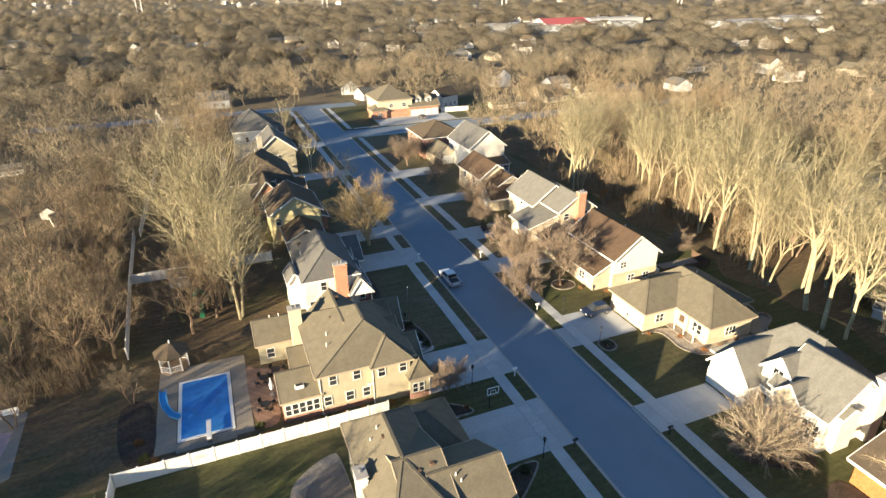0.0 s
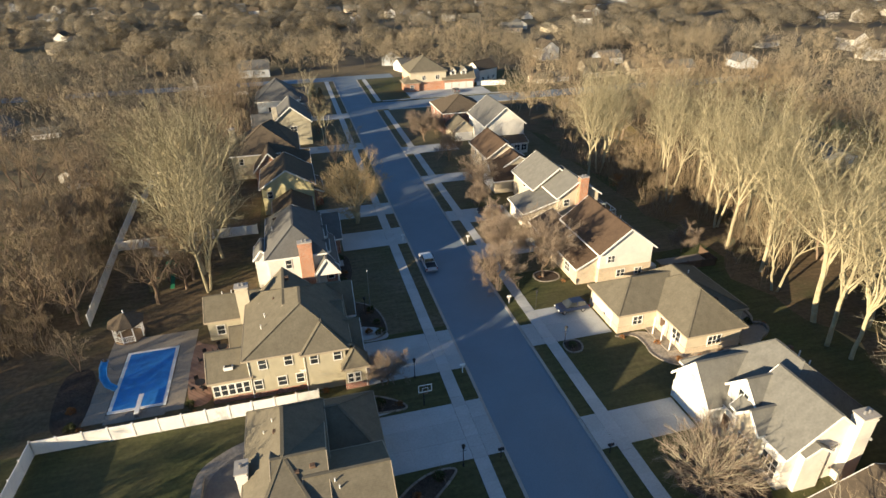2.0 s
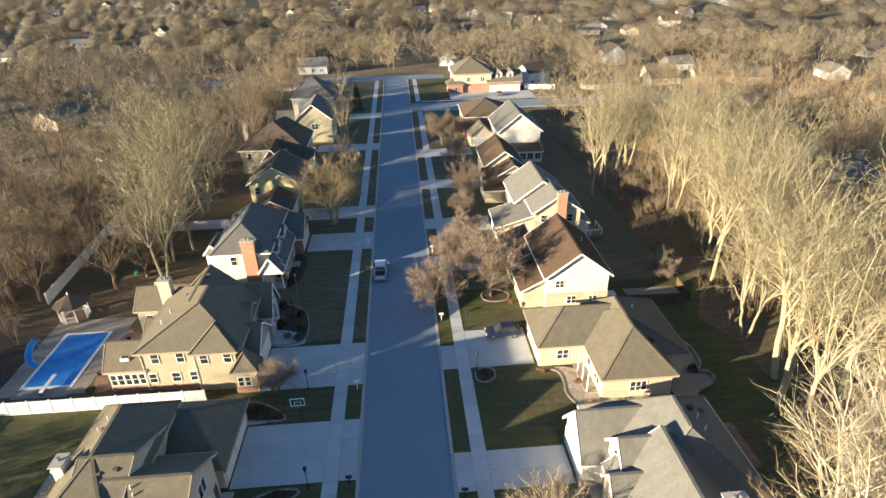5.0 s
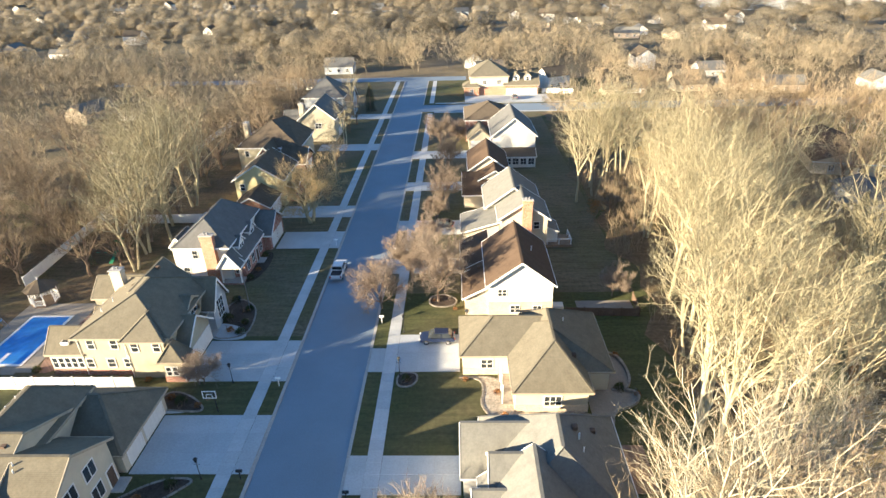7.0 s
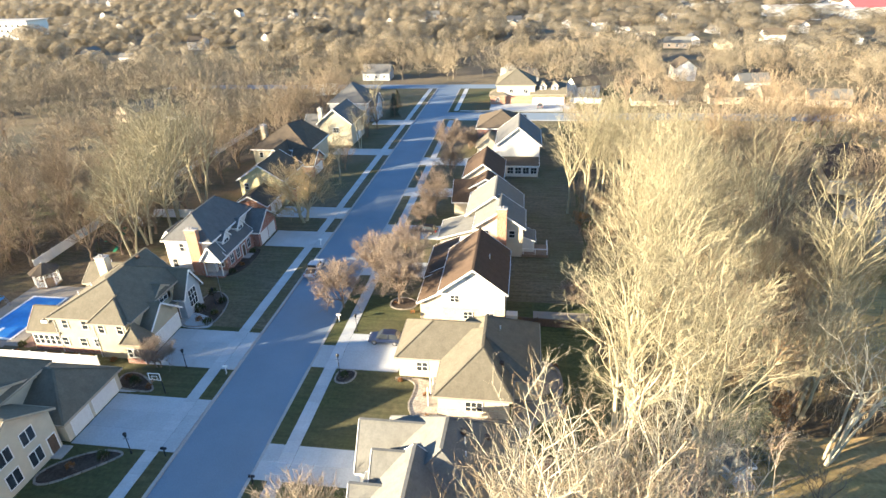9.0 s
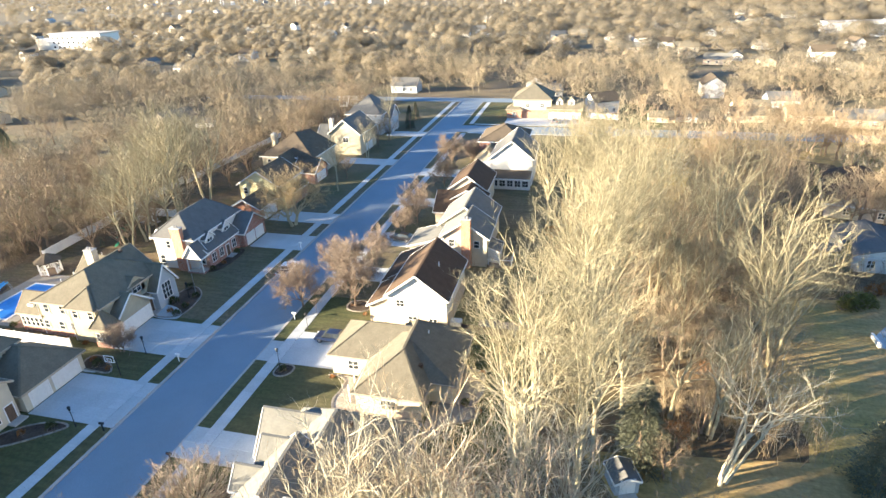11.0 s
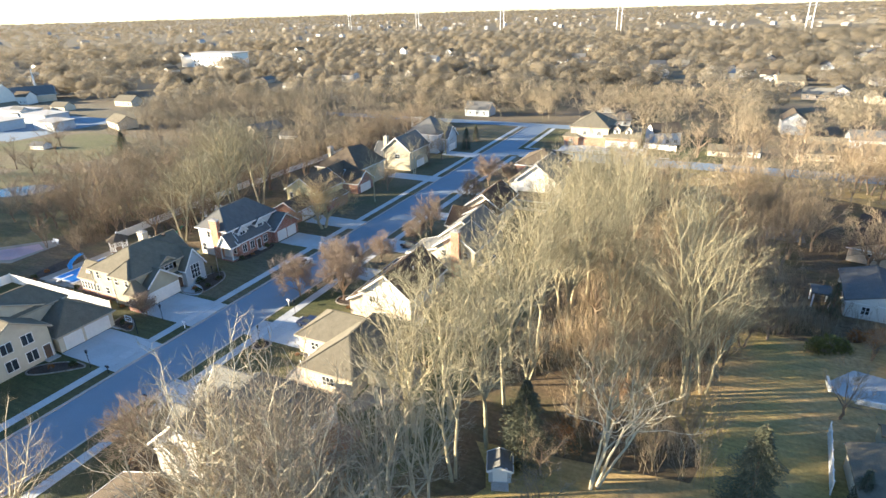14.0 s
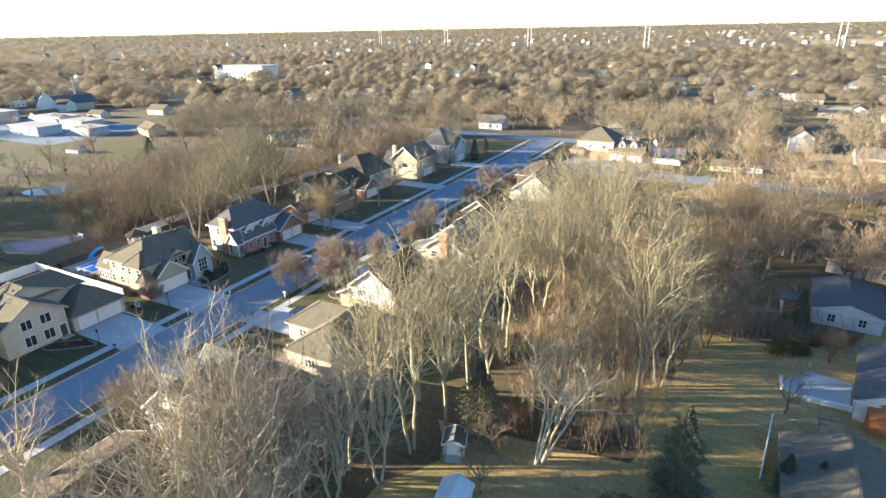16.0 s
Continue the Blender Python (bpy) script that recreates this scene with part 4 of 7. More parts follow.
wing(h, 35.0, 80.0, 37.2, 84.0, 2.6, 3.6, "se", M_ROOF_GREY, M_WHITE, over=0.2)

# the red-roofed house
h = thing("house", "cream house with weathered red-brown shingle roofs", "house", "houses along the street")
wing(h, 22.8, 104.6, 30.6, 116.6, 5.0, 8.0, "gy", M_ROOF_RED, M_CREAM)
wing(h, 21.6, 96.4, 30.2, 104.6, 2.9, 6.0, "gx", M_ROOF_RED, M_CREAM)
wing(h, 24.0, 99.0, 31.4, 104.0, 4.4, 6.8, "gy", M_ROOF_RED, M_CREAM, over=0.3)
window(h, "S", 99.0, 27.7, 3.0, 0.9, 1.2), garage_door(h, "W", 21.6, 100.4, 4.8)
window(h, "W", 22.8, 108.0, 3.0, 1.0, 1.3), window(h, "W", 22.8, 113.0, 3.0, 1.0, 1.3)

# the white gable and the brick house at the corner
h = thing("house", "white gabled house with a slate roof beside brick", "house", "houses along the street")
wing(h, 28.6, 123.2, 38.6, 137.0, 6.6, 10.8, "gy", M_ROOF_SLATE, M_WHITE)
wing(h, 29.2, 119.6, 38.4, 123.2, 2.6, 3.8, "ss", M_ROOF_DARK, M_WHITE, over=0.2)
for i in range(5):
    window(h, "S", 119.6, 30.2 + 1.8 * i, 0.8, 1.3, 1.4, 2)
h = thing("house", "red brick house with a dark hip roof and tan garage roof", "house", "houses along the street")
wing(h, 22.6, 141.0, 35.0, 155.0, 5.8, 9.0, "h", M_ROOF_DARK, M_BRICK_R)
wing(h, 23.2, 133.6, 29.0, 143.4, 3.0, 5.6, "gy", M_ROOF_TAN, M_CREAM)
garage_door(h, "S", 133.6, 26.1, 4.4), window(h, "S", 141.0, 32.4, 3.3, 1.0, 1.3)
window(h, "W", 22.6, 147.0, 3.2, 1.0, 1.3), window(h, "W", 22.6, 152.0, 3.2, 1.0, 1.3)

# the brick corner house with dormers
h = thing("house", "brick and cream corner house with dormers over four garages", "house", "houses along the street")
wing(h, 25.0, 196.0, 38.2, 211.0, 6.6, 10.9, "h", M_ROOF_TAN, M_CREAM, base=M_BRICK_O, base_z=3.0)
wing(h, 37.0, 195.6, 48.6, 203.4, 3.6, 7.0, "gx", M_ROOF_TAN, M_BRICK_O)
wing(h, 22.8, 195.0, 28.0, 201.0, 3.2, 5.2, "h", M_ROOF_TAN, M_BRICK_O)
for x in (41.0, 45.0):
    wing(h, x - 1.1, 196.8, x + 1.1, 200.0, 6.0, 7.4, "gy", M_ROOF_TAN, M_WHITE, over=0.2, low=4.2)
    window(h, "S", 196.8, x, 4.8, 1.0, 1.1)
for i in range(4):
    garage_door(h, "S", 195.6, 38.8 + 2.75 * i, 2.3, 2.2)
window(h, "S", 196.0, 35.0, 3.8, 1.4, 1.3, 2), window(h, "S", 196.0, 30.0, 3.8, 1.2, 1.3, 2), window(h, "S", 195.0, 25.4, 0.9, 1.2, 1.4, 2)


# ---- trees ----
def sheaf(paths, name, mat):
    """One mesh from many tapered round branches: (points, radii, sides); two points and a zero end radius give a thin cone, one side a sliver."""
    verts, faces = [], []
    for pts, rad, n in paths:
        at = len(verts)
        if n == 1:
            (ax, ay, az), (bx, by, bz), r = pts[0], pts[1], rad[0]
            k = random.uniform(0, math.pi)
            c, s = math.cos(k) * r, math.sin(k) * r
            verts += [(ax - c, ay - s, az - 0.4 * c), (ax + c, ay + s, az + 0.4 * c), (bx, by, bz)]
            faces.append((at, at + 1, at + 2))
            continue
        for i, p in enumerate(pts):
            a, b = pts[max(i - 1, 0)], pts[min(i + 1, len(pts) - 1)]
            dx, dy, dz = b[0] - a[0], b[1] - a[1], b[2] - a[2]
            k = 1.0 / max(1e-6, math.sqrt(dx * dx + dy * dy + dz * dz))
            dx, dy, dz = dx * k, dy * k, dz * k
            if abs(dz) < 0.9:
                k = 1.0 / math.sqrt(dx * dx + dy * dy)
                sx, sy, sz = dy * k, -dx * k, 0.0
            else:
                k = 1.0 / math.sqrt(dz * dz + dy * dy)
                sx, sy, sz = 0.0, dz * k, -dy * k
            ux, uy, uz = sy * dz - sz * dy, sz * dx - sx * dz, sx * dy - sy * dx
            if rad[i] == 0:
                verts.append(tuple(p))
                continue
            for q in range(n):
                c, s = math.cos(2 * math.pi * q / n) * rad[i], math.sin(2 * math.pi * q / n) * rad[i]
                verts.append((p[0] + sx * c + ux * s, p[1] + sy * c + uy * s, p[2] + sz * c + uz * s))
        for i in range(len(pts) - 1):
            a = at + i * n
            for q in range(n):
                r = (q + 1) % n
                faces.append((a + q, a + r, a + n) if rad[i + 1] == 0 else (a + q, a + r, a + n + r, a + n + q))
    me = bpy.data.meshes.new(name)
    me.from_pydata(verts, [], faces)
    me.materials.append(mat)
    return me


def turned(rng, d, angle, round_angle=None):
    """The direction d bent by an angle to a random side."""
    d = Vector(d).normalized()
    s = d.cross(Vector((0, 0, 1)) if abs(d.z) < 0.95 else Vector((1, 0, 0))).normalized()
    u = d.cross(s)
    r = rng.uniform(0, 2 * math.pi) if round_angle is None else round_angle
    return (d * math.cos(angle) + (s * math.cos(r) + u * math.sin(r)) * math.sin(angle)).normalized()


def limb(rng, start, d, length, r0, r1, pieces, lift, wander=0.12):
    """A bending branch; lift draws it upwards."""
    pts, rad, p, d = [tuple(start)], [r0], Vector(start), Vector(d).normalized()
    for i in range(pieces):
        d = (d + Vector((rng.gauss(0, wander), rng.gauss(0, wander), rng.gauss(0, wander) + lift))).normalized()
        p = p + d * length / pieces
        pts.append(tuple(p))
        rad.append(r0 + (r1 - r0) * (i + 1) / pieces)
    return pts, rad


def along(pts, f):
    k = f * (len(pts) - 1)
    i = min(int(k), len(pts) - 2)
    a, b = Vector(pts[i]), Vector(pts[i + 1])
    return a.lerp(b, k - i), (b - a).normalized()


def crown_tree(seed, high, wide, clear=0.36, stems=1, leaders=8, side=6, forks=5, twigs=8, sprays=2, trunk=0.34, twig_r=0.014, twig_l=1.1, full=0.66, lean=0.12, limb_r=1.0):
    """A bare broad-crowned tree: leaders arch from the fork to the skin of a rounded crown, whose widest part is at the share full of its height."""
    rng = random.Random(seed)
    wood, fine = [], []
    deep = (1 - clear) * high

    def skin(v):
        k = (v - full) / (full if v < full else 1 - full)
        return wide * math.sqrt(max(0.0, 1 - k * k * (0.86 if v < full else 1.0)))

    def spray_out(path, r, count, reach):
        """Twigs with side sprays along a branch."""
        for k in range(count):
            w, d3 = along(path, 0.1 + 0.9 * (k + rng.random()) / count)
            t3 = turned(rng, d3 + Vector((0, 0, 0.25)), rng.uniform(0.25, 1.1))
            e = w + t3 * reach * rng.uniform(0.6, 1.3)
            fine.append(((tuple(w), tuple(e)), (r, 0), 1))
            for _ in range(sprays):
                m = w.lerp(e, rng.uniform(0.2, 0.8))
                t4 = turned(rng, t3 + Vector((0, 0, 0.15)), rng.uniform(0.35, 1.1))
                fine.append(((tuple(m), tuple(m + t4 * reach * rng.uniform(0.35, 0.75))), (r * 0.8, 0), 1))

    for s in range(stems):
        a0 = 2 * math.pi * s / stems + rng.uniform(0, 1.2)
        out = wide * (0.42 if stems > 1 else lean) * rng.uniform(0.7, 1.2)
        base = Vector((0.35 * math.cos(a0) * (stems > 1), 0.35 * math.sin(a0) * (stems > 1), -0.3))
        fork = Vector((math.cos(a0) * out * 0.5, math.sin(a0) * out * 0.5, high * clear * rng.uniform(0.85, 1.1)))
        mid = Vector((math.cos(a0) * out, math.sin(a0) * out, 0))
        tr = trunk * (1.0 if stems == 1 else 0.78)
        n0 = 4
        pts = [tuple(base.lerp(fork, i / n0) + Vector((rng.gauss(0, 0.08), rng.gauss(0, 0.08), 0)) * (0 < i < n0)) for i in range(n0 + 1)]
        wood.append((pts, [tr * (1.15 - 0.4 * i / n0) for i in range(n0 + 1)], 7))
        for k in range(leaders):
            a = a0 + k * 2.4 + rng.uniform(-0.4, 0.4)
            v = 0.3 + 0.7 * ((k + 0.5) / leaders) ** 0.8
            rad = skin(min(v, 0.97)) * rng.uniform(0.8, 1.05) * (0.72 if stems > 1 else 1.0)
            tip = mid * 0.75 + Vector((math.cos(a) * rad, math.sin(a) * rad, clear * high + deep * v * rng.uniform(0.9, 1.03)))
            start = fork.lerp(base, 0.28 * rng.random() * (k % 3 != 0))
            c1 = start + Vector(((tip.x - start.x) * 0.34, (tip.y - start.y) * 0.34, (tip.z - start.z) * 0.48))
            lp, lr = [], []
            r0 = tr * rng.uniform(0.36, 0.56) * limb_r
            sway = Vector((0, 0, 0))
            for i in range(7):
                t = i / 6
                p = start * (1 - t) ** 2 + c1 * 2 * t * (1 - t) + tip * t * t
                sway += Vector((rng.gauss(0, 0.24), rng.gauss(0, 0.24), rng.gauss(0, 0.1))) * (0 < i)
                lp.append(tuple(p + sway))
                lr.append(r0 * (1 - t) ** 1.3 + 0.02)
            wood.append((lp, lr, 5))
            size = (tip - start).length
            for j in range(side):
                g = 0.26 + 0.72 * (j + rng.random()) / side
                q, d2 = along(lp, g)
                sl = size * (0.44 - 0.26 * g) * rng.uniform(0.75, 1.3) + 0.5
                bp, br = limb(rng, q, turned(rng, d2, rng.uniform(0.45, 0.95)), sl, max(0.03, r0 * 0.5 * (1 - 0.7 * g)), 0.016, 3, 0.06, 0.18)
                wood.append((bp, br, 3))
                for m in range(forks):
                    w, d3 = along(bp, 0.2 + 0.78 * (m + rng.random()) / forks)
                    fl = sl * rng.uniform(0.3, 0.55) + 0.35
                    e = w + turned(rng, d3 + Vector((0, 0, 0.12)), rng.uniform(0.4, 0.95)) * fl
                    fine.append(((tuple(w), tuple(e)), (0.024, 0), 3))
                    spray_out([tuple(w), tuple(e)], twig_r, twigs, twig_l)
                spray_out(bp[2:], twig_r, max(2, twigs // 2), twig_l)
            spray_out(lp[4:], twig_r, twigs, twig_l)
    return wood, fine


def bare_tree(label, seed, bark_mat, twig_mat, group, **how):
    tree = thing("tree", label, "tree", group)
    wood, fine = crown_tree(seed, **how)
    for name, paths, mat in (("trunk", wood, bark_mat), ("crown", fine, twig_mat)):
        ob = new(name, sheaf(paths, name, mat))
        ob.parent = tree
    return tree


def leafy(seed, n, shape, size, droop=0.0):
    """Many small pointed leaves or needle sprays in a crown; shape(rng) gives a place and the way out."""
    rng = random.Random(seed)
    verts, faces = [], []
    for _ in range(n):
        p, out = shape(rng)
        d = turned(rng, out, rng.uniform(0.1, 0.7))
        d.z -= droop
        d.normalize()
        s = d.cross(Vector((rng.gauss(0, 1), rng.gauss(0, 1), rng.gauss(0, 1)))).normalized()
        k = size * rng.uniform(0.6, 1.4)
        a = len(verts)
        up = d.cross(s) * k * 0.12
        verts += [tuple(p - s * k * 0.22), tuple(p + s * k * 0.22), tuple(p + d * k), tuple(p + d * k * 0.4 + up)]
        faces += [(a, a + 3, a + 2), (a + 3, a + 1, a + 2)]
    me = bpy.data.meshes.new("crown")
    me.from_pydata(verts, [], faces)
    return me


def conifer(label, seed, high, wide, n=2600, size=0.7):
    tree = thing("conifer", label, "conifer", "evergreens")
    trunk = new("trunk", sheaf([([(0, 0, -0.3), (0, 0, high * 0.5), (0, 0, high)], [0.22, 0.14, 0.02], 7)], "trunk", M_BARK_BROWN))
    trunk.parent = tree

    def shape(rng):
        f = min(0.99, 0.04 + 0.95 * rng.random() ** 1.15)
        a = rng.uniform(0, 2 * math.pi)
        lobe = 0.72 + 0.22 * math.sin(a * 3 + f * 13 + seed) + 0.2 * math.sin(a * 7 + f * 41)
        r = wide * min(1.0, 2.2 * (1 - f)) ** 0.8 * (1 - 0.45 * f) * lobe * math.sqrt(rng.uniform(0.08, 1.0))
        return Vector((math.cos(a) * r, math.sin(a) * r, f * high - 0.18 * r)), Vector((math.cos(a), math.sin(a), 0.1))
    me = leafy(seed, n, shape, size, 0.05)
    me.materials.append(M_NEEDLE)
    crown = new("crown", me)
    crown.parent = tree
    return tree


def rust_tree(label, seed, high, wide, n=1800):
    tree = bare_tree(label, seed, M_BARK_BROWN, M_TWIG_BROWN, "trees with dead leaves", high=high, wide=wide, clear=0.2, leaders=6, side=4, forks=3, twigs=5, sprays=1, trunk=0.14)
    rng0 = random.Random(seed)
    blobs = [(rng0.gauss(0, wide * 0.45), rng0.gauss(0, wide * 0.45), high * rng0.uniform(0.35, 0.95), rng0.uniform(0.5, 1.2)) for _ in range(26)]

    def shape(rng):
        x, y, z, r = rng.choice(blobs)
        o = Vector((rng.gauss(0, 1), rng.gauss(0, 1), rng.gauss(0, 0.8)))
        return Vector((x, y, z)) + o * r * 0.5, o
    me = leafy(seed, n, shape, 0.28, 0.2)
    me.materials.append(M_LEAF_RUST)
    leaves = new("leaves", me)
    leaves.parent = tree
    leaves["label"] = "clinging rust-brown dead leaves"
    return tree


def shrub(label, seed, wide, high, mat, n=420, category="shrub"):
    s = thing("shrub", label, category, "garden shrubs")

    def shape(rng):
        a, f = rng.uniform(0, 2 * math.pi), rng.random()
        r = wide * math.sqrt(rng.random()) * math.sqrt(max(0.05, 1 - (f * 0.95) ** 2)) * (0.85 + 0.2 * math.sin(3 * a + seed))
        return Vector((math.cos(a) * r, math.sin(a) * r, f * high)), Vector((math.cos(a), math.sin(a), 0.8))
    me = leafy(seed, n, shape, 0.24)
    me.materials.append(mat)
    ob = new("foliage", me)
    ob.parent = s
    w, t = crown_tree(seed, high * 0.9, wide * 0.6, 0.1, 1, leaders=4, side=1, forks=1, twigs=1, sprays=0, trunk=0.05, twig_l=0.2)
    st = new("stem", sheaf(w, "stem", M_BARK_BROWN))
    st.parent = s
    return s


def plant(kind, x, y, size=1.0, turn=None, z=0.0, tall=None):
    """Sets a copy of a tree on the ground."""
    r = random.uniform(0, 360) if turn is None else turn
    c = copy_thing(kind, pose(x, y, z, 0, 0, r))
    c.scale = (size, size, size * (tall or 1.0))
    return c


TALL = [bare_tree("tall bare cottonwood with pale sunlit bark", 11 + i, M_BARK_PALE, M_TWIG_PALE, "woodland trees", high=h, wide=w, clear=c, stems=s,
                  leaders=n, side=7, forks=6, twigs=4, sprays=2, trunk=0.25, twig_l=0.9, twig_r=0.016, full=f, limb_r=1.2)
        for i, (h, w, c, s, n, f) in enumerate(((24, 6.8, 0.34, 2, 6, 0.62), (23, 6.3, 0.32, 1, 11, 0.6), (25.5, 6.5, 0.36, 1, 12, 0.6), (22, 6.8, 0.30, 2, 6, 0.58), (24.5, 6.5, 0.34, 1, 11, 0.58)))]
SPARSE = [bare_tree("slender bare tree with open pale branches", 31 + i, M_BARK_PALE, M_TWIG_PALE, "woodland trees", high=h, wide=w, clear=0.42, stems=s, leaders=n, side=5, forks=4, twigs=5,
                    sprays=2, trunk=0.27, twig_l=1.05, twig_r=0.017, lean=0.5)
          for i, (h, w, s, n) in enumerate(((17, 4.2, 2, 4), (15, 3.8, 1, 7), (18, 4.0, 1, 7)))]
BROWN = [bare_tree("bare brown deciduous tree", 51 + i, M_BARK_BROWN, M_TWIG_BROWN, "bare trees", high=h, wide=w, clear=0.28, stems=s, leaders=n, side=5, forks=4, twigs=6, sprays=2,
                   trunk=0.27, twig_l=1.0, twig_r=0.0185, full=0.5)
         for i, (h, w, s, n) in enumerate(((13, 5.4, 1, 9), (11.5, 5.2, 1, 9), (14, 5.4, 2, 5)))]
STREET = [bare_tree("bare rounded street tree with reddish twigs", 71 + i, M_BARK_BROWN, M_TWIG_PINK, "street trees", high=h, wide=w, clear=0.2, stems=s, leaders=n, side=8, forks=7, twigs=10, sprays=3,
                    trunk=0.16, twig_l=0.62, twig_r=0.017, full=0.5)
          for i, (h, w, s, n) in enumerate(((7.6, 2.9, 1, 9), (6.6, 3.1, 2, 5), (9.0, 3.4, 1, 10)))]
GOLD = bare_tree("broad bare street tree with golden-brown twigs", 81, M_BARK_PALE, M_TWIG_GOLD, "street trees", high=11.5, wide=6.4, clear=0.2, stems=2, leaders=8, side=7, forks=6, twigs=8, sprays=2,
                 trunk=0.36, twig_l=0.9, twig_r=0.019, full=0.52, limb_r=1.3)
CLUMP = [bare_tree("broad bare cottonwood with many golden upright limbs", 101 + i, M_BARK_PALE, M_TWIG_PALE, "garden cottonwoods", high=h, wide=w, clear=0.38, stems=s, leaders=n, side=6, forks=5, twigs=5, sprays=2,
                   trunk=0.3, twig_l=0.95, twig_r=0.017, full=0.54, limb_r=1.4)
         for i, (h, w, s, n) in enumerate(((20, 8.0, 2, 7), (21, 7.6, 2, 7), (18, 7.4, 1, 12)))]
TANGLE = [bare_tree("bare tree with tangled whitish limbs", 151 + i, M_BARK_GREY, (M_TWIG_GREY, M_TWIG_BROWN, M_TWIG_PINK)[i], "whitish tangled trees", high=h, wide=w, clear=0.26, stems=s, leaders=n, side=8, forks=5, twigs=3, sprays=2,
                    trunk=0.27, twig_l=0.8, twig_r=0.0135, full=0.6, limb_r=1.5)
          for i, (h, w, s, n) in enumerate(((20, 6.4, 2, 6), (18.5, 6.0, 1, 10), (21, 6.2, 2, 6)))]


def fan_tree(label, seed, high, wide, limbs=46, forks=8, twigs=6, sprays=2):
    """A low tree whose limbs fan out from a short trunk into a rounded dome."""
    g, wood, fine = random.Random(seed), [], []
    wood.append(([(0, 0, -0.3), (0, 0, 0.9)], [0.24, 0.2], 7))
    for i in range(limbs):
        a, up = i * 2.399, (i + 0.5) / limbs
        d = Vector((math.cos(a) * math.sqrt(1 - up * up), math.sin(a) * math.sqrt(1 - up * up), up * 0.95 + 0.16))
        size = math.hypot(wide * math.sqrt(1 - up * up), (high - 0.8) * up) * g.uniform(0.88, 1.06)
        lp, lr = limb(g, (0, 0, 0.7), d, size, 0.06, 0.018, 6, 0.035, 0.06)
        wood.append((lp, lr, 5))
        for j in range(forks):
            q, d2 = along(lp, 0.3 + 0.66 * (j + g.random()) / forks)
            bp, br = limb(g, q, turned(g, d2, g.uniform(0.3, 0.7)), size * g.uniform(0.2, 0.36), 0.028, 0.012, 3, 0.03, 0.1)
            wood.append((bp, br, 3))
            for k in range(twigs):
                w, d3 = along(bp, 0.15 + 0.85 * (k + g.random()) / twigs)
                t3 = turned(g, d3, g.uniform(0.25, 0.8))
                e = w + t3 * g.uniform(0.5, 0.95)
                fine.append(((tuple(w), tuple(e)), (0.018, 0), 1))
                for _ in range(sprays):
                    m = w.lerp(e, g.uniform(0.25, 0.75))
                    fine.append(((tuple(m), tuple(m + turned(g, t3, g.uniform(0.3, 0.9)) * g.uniform(0.25, 0.55))), (0.013, 0), 1))
    tree = thing("tree", label, "tree", "street trees")
    for name, paths, mat in (("trunk", wood, M_TWIG_GREY), ("crown", fine, M_TWIG_PINK)):
        ob = new(name, sheaf(paths, name, mat))
        ob.parent = tree
    return tree


DOME_TREE = fan_tree("low rounded bare ornamental tree with dense tan twigs", 86, 6.4, 4.8, 60, 9, 8, 2)
LIGHT = [bare_tree("bare brown tree in the neighbourhood woods", 91 + i, M_BARK_BROWN, M_TWIG_BROWN, "neighbourhood trees", high=h, wide=w, clear=0.24, stems=1, leaders=8, side=4, forks=4, twigs=5, sprays=2,
                   trunk=0.26, twig_l=1.15, twig_r=0.026, full=0.5)
         for i, (h, w) in enumerate(((12.5, 5.6), (11.5, 5.2), (13.5, 5.8), (10.5, 5.4)))]
SPRUCE = [conifer("broad grey-green pine with soft boughs", 111, 10.5, 3.4, 9500, 0.34), conifer("slim dark green evergreen tree", 112, 7.0, 1.9, 3600, 0.3)]
RUST = rust_tree("small oak holding rust-brown dead leaves", 121, 8.5, 2.6)
BUSH = [shrub("low green garden shrub", 131, 0.7, 0.8, M_SHRUB), shrub("dry brown garden shrub", 132, 0.6, 0.6, M_LEAF_RUST, 260), shrub("yellow-green leafy shrub in the sun", 133, 0.9, 1.1, M_SHRUB_Y, 420)]
TEMPLATES = [GOLD] + TALL + SPARSE + BROWN + STREET + LIGHT + CLUMP + TANGLE + [DOME_TREE] + SPRUCE + [RUST] + BUSH


# ---- planting ----
rng = random.Random(5)
# the grove east of the houses: a row of tall cottonwoods and what grows between them
for i, (x, y, s) in enumerate([(51.8, 32.6, 0.95), (53.2, 38.4, 0.98), (52.6, 46.1, 0.95), (48.3, 49.4, 0.9), (50.4, 54.5, 1.0), (53.4, 56.8, 1.04), (56.0, 65.0, 1.08), (50.6, 62.5, 1.0), (54.2, 70.0, 1.04), (56.6, 75.8, 1.06),
                              (53.0, 82.5, 0.95), (56.3, 90.2, 1.0), (48.2, 106.7, 0.92), (48.0, 101.5, 1.0), (51.1, 105.2, 0.88), (54.4, 107.1, 0.92), (44.0, 98.5, 0.9), (60.5, 84.0, 0.92), (61.0, 70.0, 0.95), (60.8, 97.0, 0.9), (57.0, 114.0, 0.88),
                              (45.4, 33.8, 0.95), (72.6, 56.8, 1.0), (75.0, 58.6, 0.9), (71.0, 80.0, 0.96), (66.0, 106.0, 0.85)]):
    plant(TALL[i % 5], x, y, s)
